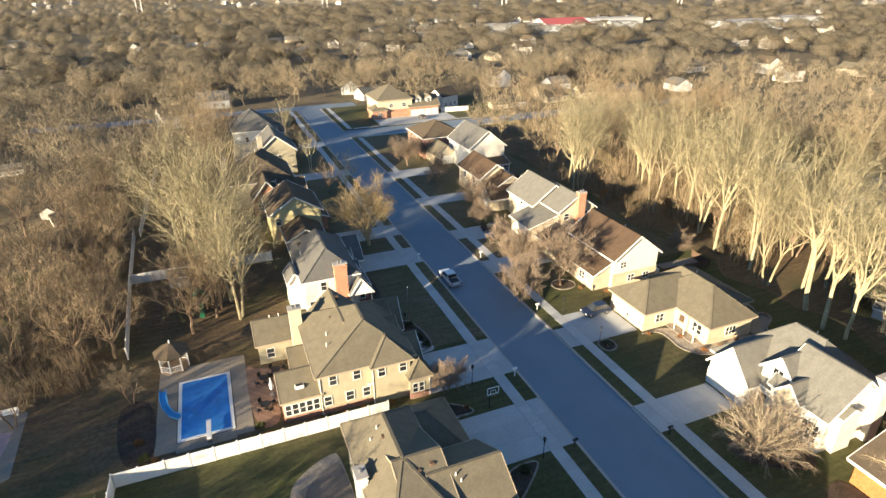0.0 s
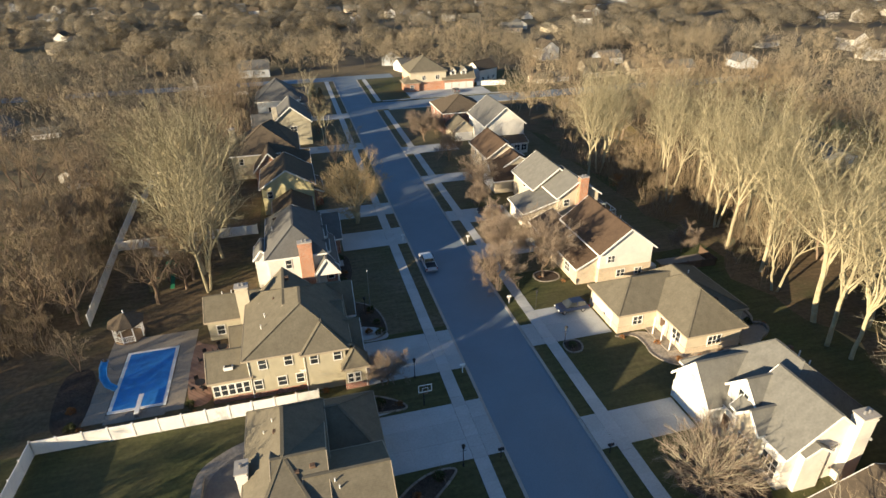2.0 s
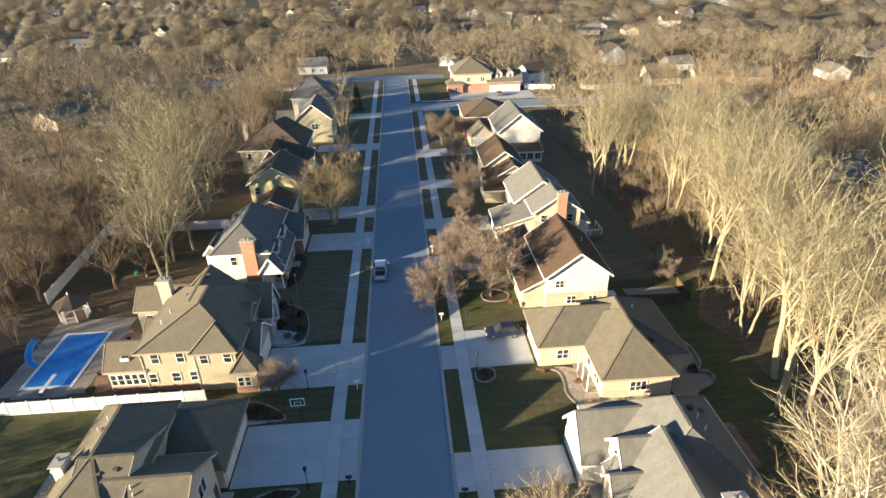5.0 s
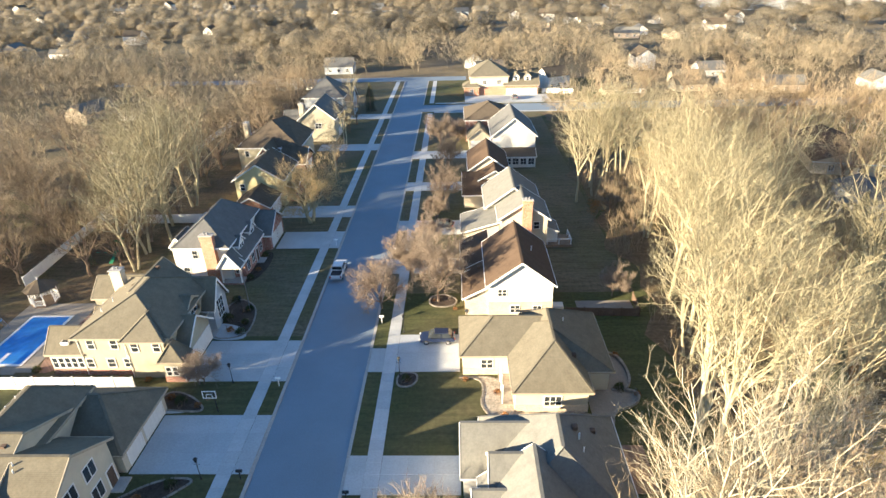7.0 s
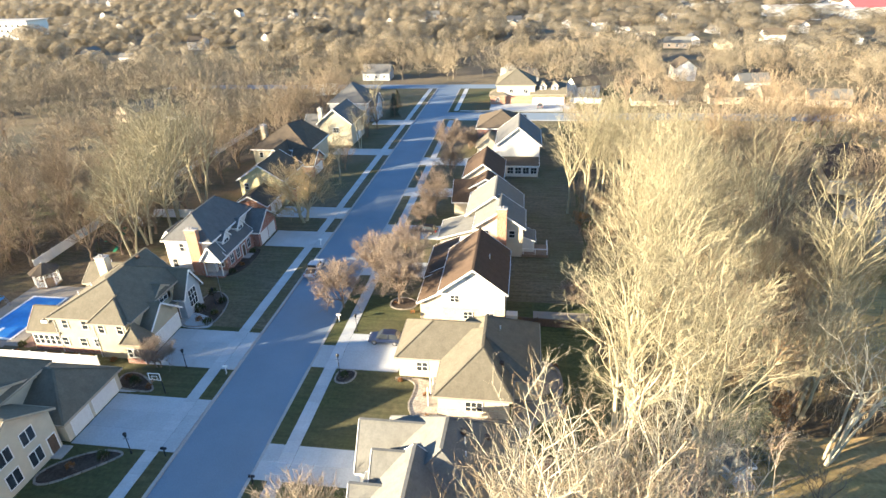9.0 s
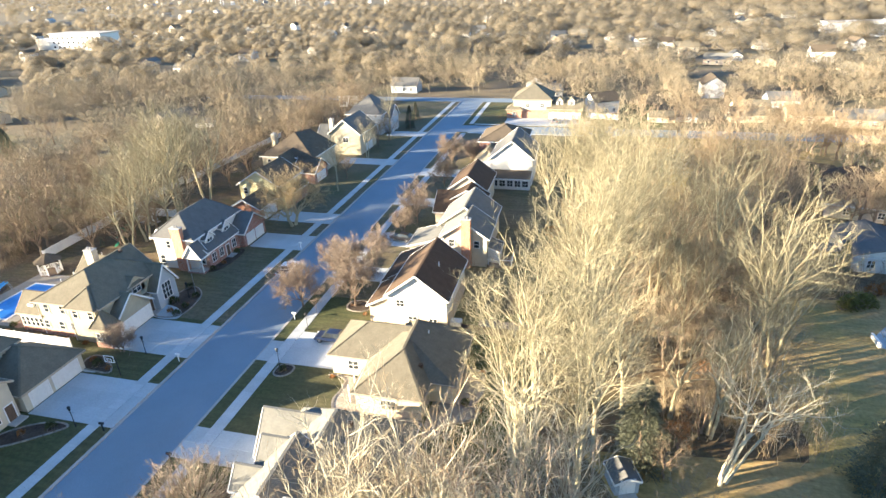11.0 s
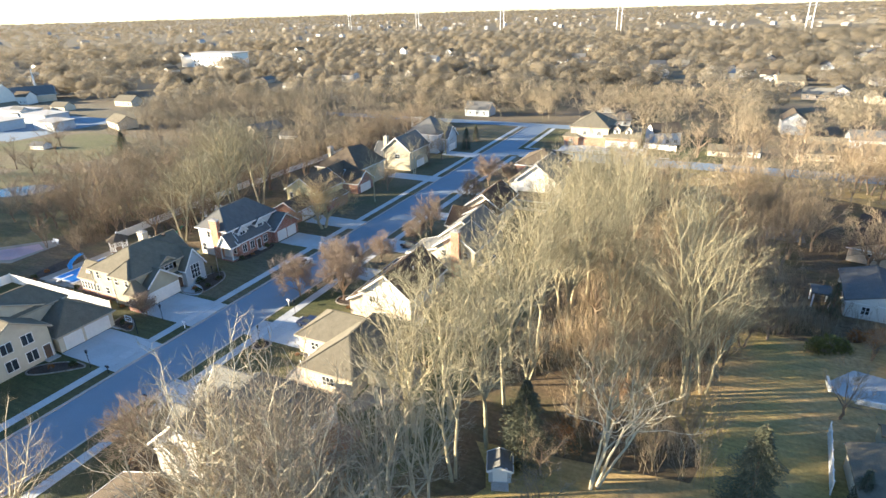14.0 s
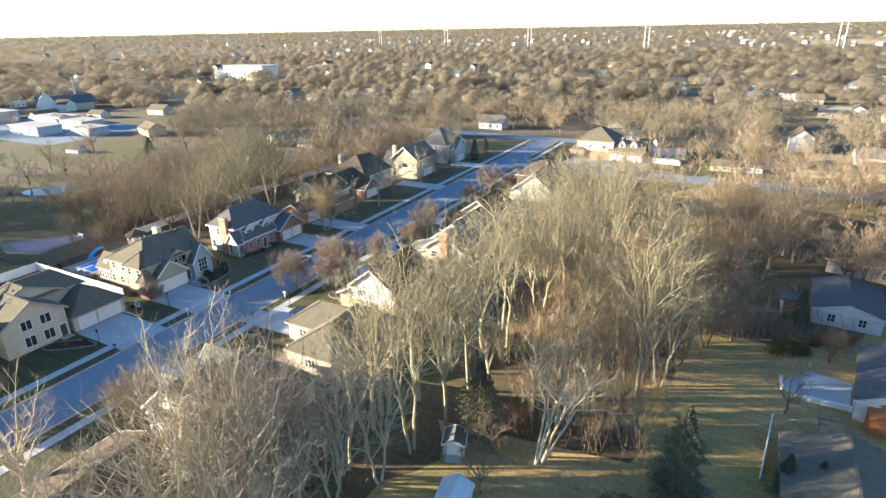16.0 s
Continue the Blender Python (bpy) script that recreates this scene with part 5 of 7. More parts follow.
for i, (x, y, s) in enumerate([(46.8, 26.5, 0.92), (39.8, 20.0, 1.08), (48.6, 22.0, 0.78), (51.0, 27.0, 0.78), (41.5, 14.5, 1.02), (45.0, 15.0, 0.85), (48.4, 16.5, 0.75), (38.5, 9.0, 0.95), (38.0, 2.0, 0.85), (44.0, 9.5, 1.0)]):
    plant(TANGLE[i % 3], x, y, s)
for i, (x, y, s) in enumerate([(45.3, 36.8, 1.25), (64.2, 57.9, 0.95), (47.4, 41.4, 1.3), (65.2, 43.8, 0.9), (68.0, 66.0, 0.9), (65.5, 75.0, 0.95), (70.5, 88.0, 0.95), (61.5, 46.0, 0.9), (56.5, 45.0, 0.85), (67.5, 48.5, 0.8), (63.5, 66.0, 0.9), (70.0, 96.0, 0.9), (72.8, 53.5, 0.8)]):
    plant(SPARSE[i % 3], x, y, s)
# the thick young growth between the near house and the grove
for i in range(24):
    x, y = 26 + 25 * ((i * 0.618) % 1.0), 4 + 27 * ((i * 0.381 + 0.2) % 1.0)
    if x > 39 and (x > 43 or y < 22):
        plant(TANGLE[i % 3], x, y, 0.7 + 0.25 * ((i * 0.27) % 1.0))
for i, (x, y, s) in enumerate([(18.6, 8.0, 0.8), (20.0, -1.0, 0.85), (36.4, 3.0, 0.8), (26.5, -4.0, 0.8), (31.5, -3.5, 0.85), (36.8, 17.2, 1.1), (34.6, 15.2, 0.95)]):
    plant(TANGLE[(i + 1) % 3], x, y, s)
for i, (x, y, s) in enumerate([(59.0, 71.0, 0.85), (67.0, 59.0, 0.7), (62.0, 55.0, 0.75), (70.0, 72.0, 0.8), (64.5, 92.0, 0.85), (73.0, 90.0, 0.8), (71.0, 104.0, 0.85), (59.5, 104.0, 0.8), (75.5, 79.0, 0.7), (66.0, 122.0, 0.9), (56.0, 124.0, 0.9), (75.0, 116.0, 0.85), (49.0, 92.0, 0.55), (60.0, 37.0, 0.5), (70.5, 43.5, 0.5), (50.5, 82.0, 0.6), (89.9, 59.6, 0.6), (95.7, 75.4, 0.45), (86.0, 79.0, 0.5), (80.5, 84.0, 0.6), (64.5, 44.0, 0.6), (68.0, 51.5, 0.65), (63.0, 61.0, 0.7), (72.5, 63.5, 0.65), (69.0, 78.5, 0.75), (76.0, 70.0, 0.6), (62.5, 81.0, 0.7), (74.0, 47.5, 0.5), (61.5, 30.5, 0.55), (70.0, 30.0, 0.45), (66.0, 63.5, 0.85), (66.5, 70.5, 0.9), (74.0, 75.0, 0.8), (67.5, 83.5, 0.9), (78.0, 90.0, 0.8), (69.0, 90.5, 0.9), (75.0, 98.0, 0.85), (66.0, 99.0, 0.9), (86.0, 104.0, 0.8)]):
    plant(BROWN[i % 3], x, y, s)
for i, (x, y, s) in enumerate([(77.0, 65.0, 0.6), (79.5, 72.5, 0.7), (83.0, 76.0, 0.6), (79.0, 80.0, 0.75), (84.0, 86.0, 0.7), (81.5, 93.5, 0.8), (79.0, 103.0, 0.85)]):
    plant(BROWN[(i + 1) % 3], x, y, s)
plant(SPARSE[1], 77.5, 68.0, 0.8), plant(SPARSE[0], 75.5, 82.5, 0.85)
for i in range(34):
    x, y = 78 + 50 * ((i * 0.618 + 0.13) % 1.0), 100 + 70 * ((i * 0.381 + 0.41) % 1.0)
    if not (93 < x < 122 and 106 < y < 140):
        plant((BROWN if i % 3 else LIGHT)[i % 3], x, y, 0.75 + 0.4 * ((i * 0.27) % 1.0))
for i, (x, y, s) in enumerate([(77.0, 170.0, 1.0), (84.0, 189.5, 1.05), (92.0, 170.5, 1.0), (97.0, 189.0, 0.95), (104.0, 170.0, 1.0), (112.0, 188.5, 1.0), (68.0, 189.0, 0.95)]):
    plant(BROWN[i % 3], x, y, s)
# a leaning clump of white trunks at the edge of the grass
LEANING = bare_tree("leaning clump of white-barked trunks", 141, M_BARK_GREY, M_TWIG_GREY, "woodland trees", high=14, wide=7.0, clear=0.55, stems=5, leaders=3, side=4, forks=3, twigs=3, sprays=1, trunk=0.17, twig_r=0.012, full=0.7, limb_r=1.0, lean=0.35)
copy_thing(LEANING, pose(65.4, 37.4, -0.05, 0, 13, 20))
TEMPLATES.append(LEANING)
plant(RUST, 43.0, 22.4, 1.2), plant(RUST, 49.0, 14.0, 0.7), plant(RUST, 45.6, 89.3, 0.55), plant(RUST, 61.6, 40.6, 0.62), plant(RUST, 95.8, 75.9, 0.42), plant(RUST, 96.5, 78.5, 0.45), plant(RUST, 66.0, 52.0, 0.5)
plant(SPRUCE[0], 57.6, 38.6, 1.0), plant(SPRUCE[0], 79.6, 39.6, 1.05), plant(SPRUCE[1], 89.4, 44.6, 0.75), plant(SPRUCE[1], 92.4, 45.4, 0.7), plant(SPRUCE[1], 83.5, 33.0, 0.8), plant(SPRUCE[1], 92.4, 87.4, 0.85), plant(SPRUCE[1], 50.6, 61.5, 0.35)
plant(SPRUCE[1], -7.8, 176.7, 1.1), plant(SPRUCE[0], -119.6, 124.7, 0.9), plant(SPRUCE[1], -9.5, 190, 0.9), plant(SPRUCE[1], -40.5, 74.5, 0.3)
# the tall clump behind the white fence, west side
for i, (x, y, s) in enumerate([(-32.2, 72.5, 0.85), (-33.2, 78.5, 0.95), (-31.0, 83.0, 0.9), (-34.0, 90.0, 1.16), (-36.4, 93.4, 1.2), (-40.5, 98.5, 1.2), (-33.6, 99.0, 1.1), (-37.8, 86.0, 0.95)]):
    plant(CLUMP[i % 3], x, y, s)
for i, (x, y, s) in enumerate([(-54, 70, 0.55), (-52.5, 64.0, 0.5), (-45.8, 57.3, 0.42), (-50.0, 78.0, 0.55), (-56, 86, 0.7), (-52, 97, 0.7), (-60, 104, 0.8), (-52, 112, 0.75), (-58, 58, 0.5), (-64, 84, 0.8), (-69, 93, 0.9), (-75, 88, 0.85), (-63, 96, 0.9), (-72, 104, 0.95), (-57, 76, 0.7), (-66, 74, 0.75), (-80, 100, 0.9), (-61, 116, 0.95), (-70, 122, 1.0), (-80, 114, 0.95), (-77, 130, 1.0), (-88, 125, 0.9), (-58, 128, 1.0)]):
    plant(BROWN[i % 3], x, y, s)
for i, (x, y, s) in enumerate([(-126, 84, 0.8), (-124, 95, 0.85), (-115, 98, 0.8), (-106, 97, 0.85), (-98, 92, 0.8), (-95, 84, 0.85), (-100, 76, 0.7), (-110, 71, 0.7), (-88, 78, 0.8), (-84, 88, 0.85), (-92, 97, 0.85), (-78, 76, 0.75),
                              (-150, 119, 0.9), (-136, 136, 1.0), (-120, 141, 0.95), (-110, 128, 0.9), (-165, 130, 1.0), (-104, 113, 0.8), (-142, 100, 0.8), (-84, 66, 0.7), (-72, 66, 0.6)]):
    plant(LIGHT[i % 4], x, y, s)
for i, (x, y, s) in enumerate([(-31, 138, 0.8), (-34, 148, 0.9), (-30, 160, 0.9), (-36, 166, 1.0), (-31, 174, 1.0), (-34, 184, 1.0), (-29, 190, 0.9), (-9.5, 160, 0.6), (-36, 156, 0.9)]):
    plant(BROWN[i % 3], x, y, s * 1.2)
# tall unseen trees, added beyond the west lawn to shade the street
for i, (x, y, s) in enumerate([(-46.0, 26.0, 0.95), (-50.0, 23.0, 0.95), (-54.0, 20.0, 1.0)]):
    plant(BROWN[i % 3], x, y, s)
# street and garden trees
plant(GOLD, -7.4, 90.6, 1.2, None, 0.0, 0.85), plant(SPARSE[2], -6.8, 112.4, 0.75), plant(BROWN[0], -8.5, 122, 0.6), plant(SPARSE[0], -9.5, 140, 0.7), plant(BROWN[2], -10.5, 152, 0.7), plant(SPARSE[2], -11.8, 168, 0.85)
plant(STREET[2], 17.4, 62.4, 1.15), plant(STREET[0], 9.4, 60.8, 0.98), plant(STREET[1], 13.4, 68.6, 1.15), plant(STREET[2], 17.7, 96.3, 0.95), plant(STREET[0], 15.0, 79.0, 0.7), plant(STREET[1], 16.2, 91.0, 0.7), plant(STREET[0], 18.0, 119.0, 0.9), plant(STREET[2], 16.0, 136.5, 0.9), plant(STREET[1], 20.5, 141, 0.8)
plant(STREET[1], -10.2, 44.8, 0.66, None, 0.0, 0.95), [plant(BUSH[2], 89.0 + 1.0 * i, 74.9 + 0.4 * i, 0.9 + 0.1 * (i % 2)) for i in range(5)], plant(DOME_TREE, 16.8, 22.8, 1.0, 40), plant(STREET[0], 42.5, 63.5, 0.6), plant(BROWN[1], 53.7, 90.3, 0.5)
for x, y, s, k in [(14.0, 45.4, 0.8, 0), (-9.0, 54.8, 1.0, 0), (-10.6, 55.4, 0.9, 1), (-9.2, 57.2, 0.8, 0), (-12.0, 58.0, 1.2, 0), (-9.6, 60.4, 0.9, 0), (-12.4, 62.8, 1.0, 0), (-11.4, 41.6, 1.0, 0), (-12.8, 42.3, 0.8, 1), (-9.2, 41.0, 0.7, 1), (-7.5, 30.2, 0.9, 0), (-10.0, 28.6, 0.8, 1),
                   (21.0, 45.2, 0.6, 1), (24.6, 43.0, 0.7, 1), (25.2, 39.2, 0.8, 1), (28.0, 38.9, 0.7, 1), (31.0, 39.0, 0.8, 1), (38.6, 43.6, 0.9, 0), (39.6, 49.6, 0.8, 1), (40.4, 42.6, 0.7, 1), (-22.6, 45.6, 0.7, 1), (-20.4, 45.5, 0.8, 1), (-24.0, 45.6, 0.6, 1), (-17.0, 45.4, 0.7, 1), (-31.9, 47.2, 0.8, 0), (-31.2, 45.4, 0.9, 1),
                   (-12.4, 69.4, 0.9, 0), (-11.9, 72.0, 0.8, 1), (-12.2, 76.8, 0.9, 0), (19.8, 60.2, 0.6, 1), (23.0, 57.6, 0.7, 1), (17.6, 20.4, 0.8, 1), (20.6, 23.4, 0.8, 1), (-43.8, 46.6, 1.0, 0), (-44.6, 49.6, 0.9, 1), (-42.8, 46.0, 0.8, 1), (16.8, 62.4, 0.5, 1), (94.6, 80.6, 2.2, 1), (96.4, 81.4, 2.0, 1), (98.2, 82.4, 2.2, 1), (89.0, 75.0, 1.8, 2), (90.6, 76.0, 2.0, 2), (92.2, 76.6, 1.6, 2), (74.0, 33.2, 2.0, 2), (72.4, 32.0, 1.7, 2), (75.4, 34.6, 1.6, 2), (79.0, 34.0, 1.2, 0)]:
    plant(BUSH[k], x, y, s)

# neighbourhood woods beyond the gardens
KEEP_CLEAR = [(-66, -40, -33, 62), (-33, 0, 42, 224), (-120, 222, 30, 236), (42, 172, 180, 186), (20, 186, 66, 216), (-126, 72, -98, 97), (-100, 60, -80, 82), (-80, 44, -48, 62), (-250, 92, -128, 152), (-130, 96, -95, 156), (42, 0, 78, 125), (78, 0, 112, 100), (-46, 40, -30, 70), (92, 118, 112, 134), (92, 232, 108, 286)]


FAR_HOMES = []
FAR_OPEN = [(-425, 380, -345, 450), (-345, 150, -190, 212), (215, 465, 440, 560)]


def is_clear(x, y, more=0.0):
    return not any(a - more < x < c + more and b - more < y < d + more for a, b, c, d in KEEP_CLEAR)


while len(FAR_HOMES) < 190:
    a, r = radians(rng.uniform(-66, 72)), math.sqrt(rng.uniform(215 ** 2, 780 ** 2))
    x, y = 25 - r * math.sin(a), r * math.cos(a) - 5
    if is_clear(x, y, 8) and not (-25 < x < 45 and y < 250) and noise.noise((x / 110, y / 110, 8.1)) > 0.02 and all(abs(x - u) + abs(y - v) > 24 for u, v in FAR_HOMES):
        FAR_HOMES.append((x, y))

count = 0
while count < 120:
    a, r = radians(rng.uniform(-66, 74)), math.sqrt(rng.uniform(50 ** 2, 150 ** 2))
    x, y = 25 - r * math.sin(a), r * math.cos(a) - 5
    if is_clear(x, y):
        plant(LIGHT[count % 4], x, y, rng.uniform(0.7, 1.1), rng.uniform(0, 360))
        count += 1


def stand(wood, fine):
    """The corners and faces of one light tree as arrays, thin three-sided blades for twigs."""
    verts, faces = [], []
    for pts, rad, n in wood:
        for i in range(len(pts) - 1):
            a, b, k = Vector(pts[i]), Vector(pts[i + 1]), len(verts)
            s = (b - a).cross(Vector((0.3, 0.8, 0.2))).normalized()
            u = (b - a).cross(s).normalized()
            r = max(rad[i], 0.05)
            verts += [a + s * r, a - s * r * 0.5 + u * r * 0.8, a - s * r * 0.5 - u * r * 0.8, b]
            faces += [(k, k + 1, k + 3), (k + 1, k + 2, k + 3), (k + 2, k, k + 3)]
    for pts, rad, _n in fine:
        a, b, r, k = Vector(pts[0]), Vector(pts[-1]), max(rad[0], 0.03), len(verts)
        s = (b - a).cross(Vector((a.x, a.y, a.z - 5)).normalized() * 1.6 + Vector((rng.gauss(0, 0.5), rng.gauss(0, 0.5), rng.gauss(0, 0.5)))).normalized()
        verts += [a + s * r, a - s * r, b]
        faces += [(k, k + 1, k + 2)]
    return np.array([tuple(v) for v in verts]), np.array(faces)


def dome(seed, n, high, wide, long, thick, heart=0.0, rings=3):
    """A far crown: uneven lobed skins of fine twigs, open in many places, with twig blades standing out at the edge."""
    g = random.Random(seed)
    verts, faces = [], []

    def skin(d):
        k = noise.noise(d * 1.5 + Vector((seed * 3.1, 0, 0))) * 0.42 + noise.noise(d * 4.0 + Vector((0, seed * 1.7, 0))) * 0.22
        return Vector((d.x * wide * (0.84 + k), d.y * wide * (0.84 + k), high * (0.56 + d.z * (0.36 + 0.3 * k))))

    sides = 2 * rings
    for i in range(rings + 1):
        lat = math.pi * (i / rings - 0.5)
        for j in range(sides):
            lon = 2 * math.pi * (j + 0.5 * (i % 2)) / sides
            d = Vector((math.cos(lat) * math.cos(lon), math.cos(lat) * math.sin(lon), math.sin(lat)))
            verts.append(Vector((0, 0, high * 0.52)).lerp(skin(d), heart * g.uniform(0.86, 1.06)))
    for i in range(rings if heart else 0):
        for j in range(sides):
            p, q = i * sides + j, i * sides + (j + 1) % sides
            faces += [(p, q, q + sides), (p, q + sides, p + sides)]
    for _ in range(n):
        d = Vector((g.gauss(0, 1), g.gauss(0, 1), g.gauss(0.25, 0.9))).normalized()
        p = Vector((0, 0, high * 0.5)).lerp(skin(d), g.uniform(0.8, 1.02))
        o = (d * 0.8 + Vector((g.gauss(0, 0.4), g.gauss(0, 0.4), 0.45))).normalized()
        s = o.cross(Vector((g.gauss(0, 1), g.gauss(0, 1), g.gauss(0, 1)))).normalized() * thick * g.uniform(0.6, 1.4)
        k = len(verts)
        verts += [p - s, p + s, p + o * long * g.uniform(0.6, 1.5)]
        faces += [(k, k + 1, k + 2)]
    k, r = len(verts), wide * 0.035
    for i in range(3):
        t = i * math.pi / 3
        verts += [Vector((math.cos(t) * r, math.sin(t) * r, -0.2)), Vector((-math.cos(t) * r, -math.sin(t) * r, -0.2)), Vector((0, 0, high * 0.6))]
        faces += [(k + 3 * i, k + 3 * i + 1, k + 3 * i + 2)]
    return np.array([tuple(v) for v in verts]), np.array(faces)


def gather(name, kinds, places, label, size=(0.75, 1.15)):
    """Copies of a few light trees at given places, joined into one mesh."""
    all_v, all_f, at = [], [], 0
    for x, y in places:
        v, f = kinds[rng.randrange(len(kinds))]
        s, t = rng.uniform(*size), rng.uniform(0, 2 * math.pi)
        c, q = math.cos(t) * s, math.sin(t) * s
        lift = rise(math.hypot(x, y - 60)) - 0.1
        all_v.append(np.stack([x + v[:, 0] * c - v[:, 1] * q, y + v[:, 0] * q + v[:, 1] * c, v[:, 2] * s * rng.uniform(0.9, 1.1) + lift], 1))
        all_f.append(f + at)
        at += len(v)
    v, f = np.concatenate(all_v), np.concatenate(all_f)
    me = bpy.data.meshes.new(name)
    me.vertices.add(len(v))
    me.vertices.foreach_set("co", v.ravel())
    me.loops.add(f.size)
    me.loops.foreach_set("vertex_index", f.ravel().astype(np.int32))
    me.polygons.add(len(f))
    me.polygons.foreach_set("loop_start", np.arange(0, f.size, 3, dtype=np.int32))
    me.polygons.foreach_set("use_smooth", np.ones(len(f), dtype=bool))
    me.update(calc_edges=True)
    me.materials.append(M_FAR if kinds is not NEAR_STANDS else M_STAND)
    return tagged(new(name, me), label, "woods", kind="stuff")


def forest(name, kinds, count, r0, r1, label, size=(0.75, 1.15), gap=-0.5, wild=90):
    """Woods that fill a ring of the land, thinned where gardens and streets open them."""
    places, k = [], 0
    while k < count:
        a, r = radians(rng.uniform(-72, 80)), math.sqrt(rng.uniform(r0 ** 2, r1 ** 2))
        x, y = 25 - r * math.sin(a), r * math.cos(a) - 5
        if (r < 330 and not is_clear(x, y, 3)) or noise.noise((x / wild, y / wild, 3.3)) < gap or any(abs(x - u) < 11 and -24 < y - v < 8 for u, v in FAR_HOMES) or any(p < x < q and m < y < n for p, m, q, n in FAR_OPEN):
            k += 0.2
            continue
        k += 1
        places.append((x, y))
    return gather(name, kinds, places, label, size)


NEAR_STANDS = [stand(*crown_tree(161 + i, h, w, 0.22, 1, leaders=8, side=4, forks=3, twigs=4, sprays=1, trunk=0.28, twig_l=1.25, twig_r=0.045, full=0.5)) for i, (h, w) in enumerate(((12, 6.0), (13, 6.4), (11, 6.0), (14, 6.6)))]
DOMES = [dome(181 + i, 60, 11.5, 6.6 + 0.4 * i, 1.5, 0.09, 1.0, 6) for i in range(6)]
LOOSE_DOMES = [dome(188 + i, 26, 11.0, 7.0 + 0.5 * i, 1.8, 0.14, 1.0, 5) for i in range(5)]
FAR_DOMES = [dome(195 + i, 4, 10.0, 9.0 + i, 2.4, 0.3, 1.0, 3) for i in range(5)]
forest("middle_woods", NEAR_STANDS, 660, 105, 290, "bare brown trees between the far gardens")
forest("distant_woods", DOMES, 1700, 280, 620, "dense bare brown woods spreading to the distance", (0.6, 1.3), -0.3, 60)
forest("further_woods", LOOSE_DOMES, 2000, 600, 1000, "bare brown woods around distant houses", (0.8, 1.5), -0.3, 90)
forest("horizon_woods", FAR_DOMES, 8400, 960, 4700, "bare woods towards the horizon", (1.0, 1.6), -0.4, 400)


def thicket(name, n, x0, y0, x1, y1, high, mat, label, keep=0.0):
    """Undergrowth: thin upright stems with a few side twigs, in one mesh."""
    g, paths, k = random.Random(201 + n), [], 0
    while k < n:
        x, y = g.uniform(x0, x1), g.uniform(y0, y1)
        k += 1
        if noise.noise((x / 9, y / 9, 7.7)) < keep:
            continue
        h = high * g.uniform(0.4, 1.3)
        d = Vector((g.gauss(0, 0.2), g.gauss(0, 0.2), 1)).normalized()
        p, e = Vector((x, y, -0.1)), Vector((x, y, 0)) + d * h
        paths.append(((tuple(p), tuple(e)), (0.03, 0), 3))
        for _ in range(16):
            m = p.lerp(e, g.uniform(0.2, 0.95))
            paths.append(((tuple(m), tuple(m + turned(g, d, g.uniform(0.3, 0.9)) * h * g.uniform(0.2, 0.45))), (0.018, 0), 1))
    return tagged(new(name, sheaf(paths, name, mat)), label, "undergrowth", kind="stuff")


thicket("grove_undergrowth", 1500, 46, 50, 66, 122, 4.2, M_TWIG_BROWN, "brown leafless undergrowth among the grove trees", -0.1)
thicket("grove_saplings", 1300, 54, 41, 77, 104, 6.5, M_TWIG_BROWN, "thin brown saplings crowding the grove", -0.2)
thicket("garden_undergrowth", 800, 78, 78, 100, 132, 3.0, M_TWIG_BROWN, "brown leafless shrubs between the far gardens", -0.05)
thicket("near_undergrowth", 180, 30, 4, 50, 30, 3.0, M_TWIG_PALE, "pale leafless saplings beside the near house", 0.05)
thicket("yard_undergrowth", 700, 74, 73, 92, 84, 2.4, M_TWIG_BROWN, "brown leafless thicket at the edge of the grass", -0.15)
thicket("west_undergrowth", 2600, -62, 62, -50, 170, 3.0, M_TWIG_BROWN, "brown leafless undergrowth behind the garden fence", -0.1)
# mostly unseen woods, added west of the gardens to shade the street towards evening
west = [(rng.uniform(-190, -68), rng.uniform(-80, 62)) for _ in range(80)]
gather("west_woods", DOMES, [(x, y) for x, y in west if is_clear(x, y) and not (-100 < x and 30 < y)], "bare brown trees added beyond the open field for shade")


# ---- buildings further off ----
def plain_house(label, w, d, ez, rz, roof, wall, group="far houses"):
    h = thing("house", label, "house", group)
    wing(h, -w / 2, -d / 2, w / 2, d / 2, ez, rz, "gx", roof, wall, over=0.4, boards=False)
    for u in (-w * 0.3, 0.1, w * 0.3):
        window(h, "S", -d / 2, u, 0.9, 1.2, 1.2, 2)
    return h


def set_house(kind, x, y, turn, size=1.0):
    c = copy_thing(kind, pose(x, y, 0, 0, 0, turn))
    c.scale = (size,) * 3
    return c


PLAIN = [plain_house("small white house with a grey roof among bare trees", 13, 8, 3.0, 5.6, M_ROOF_SLATE, M_WHITE),
         plain_house("small cream house with a brown roof among bare trees", 14, 8.5, 3.0, 5.8, M_ROOF_TAN, M_CREAM),
         plain_house("two-storey white house with a dark roof among bare trees", 11, 8, 5.2, 8.2, M_ROOF_DARK, M_WHITE),
         plain_house("pale brick house with a grey roof among bare trees", 14, 9, 3.0, 5.8, M_ROOF_GREY, M_BRICK_C),
         plain_house("pale blue-grey house with a slate roof among bare trees", 12, 9, 3.2, 6.2, M_ROOF_SLATE, M_GREYWALL)]
TEMPLATES += PLAIN


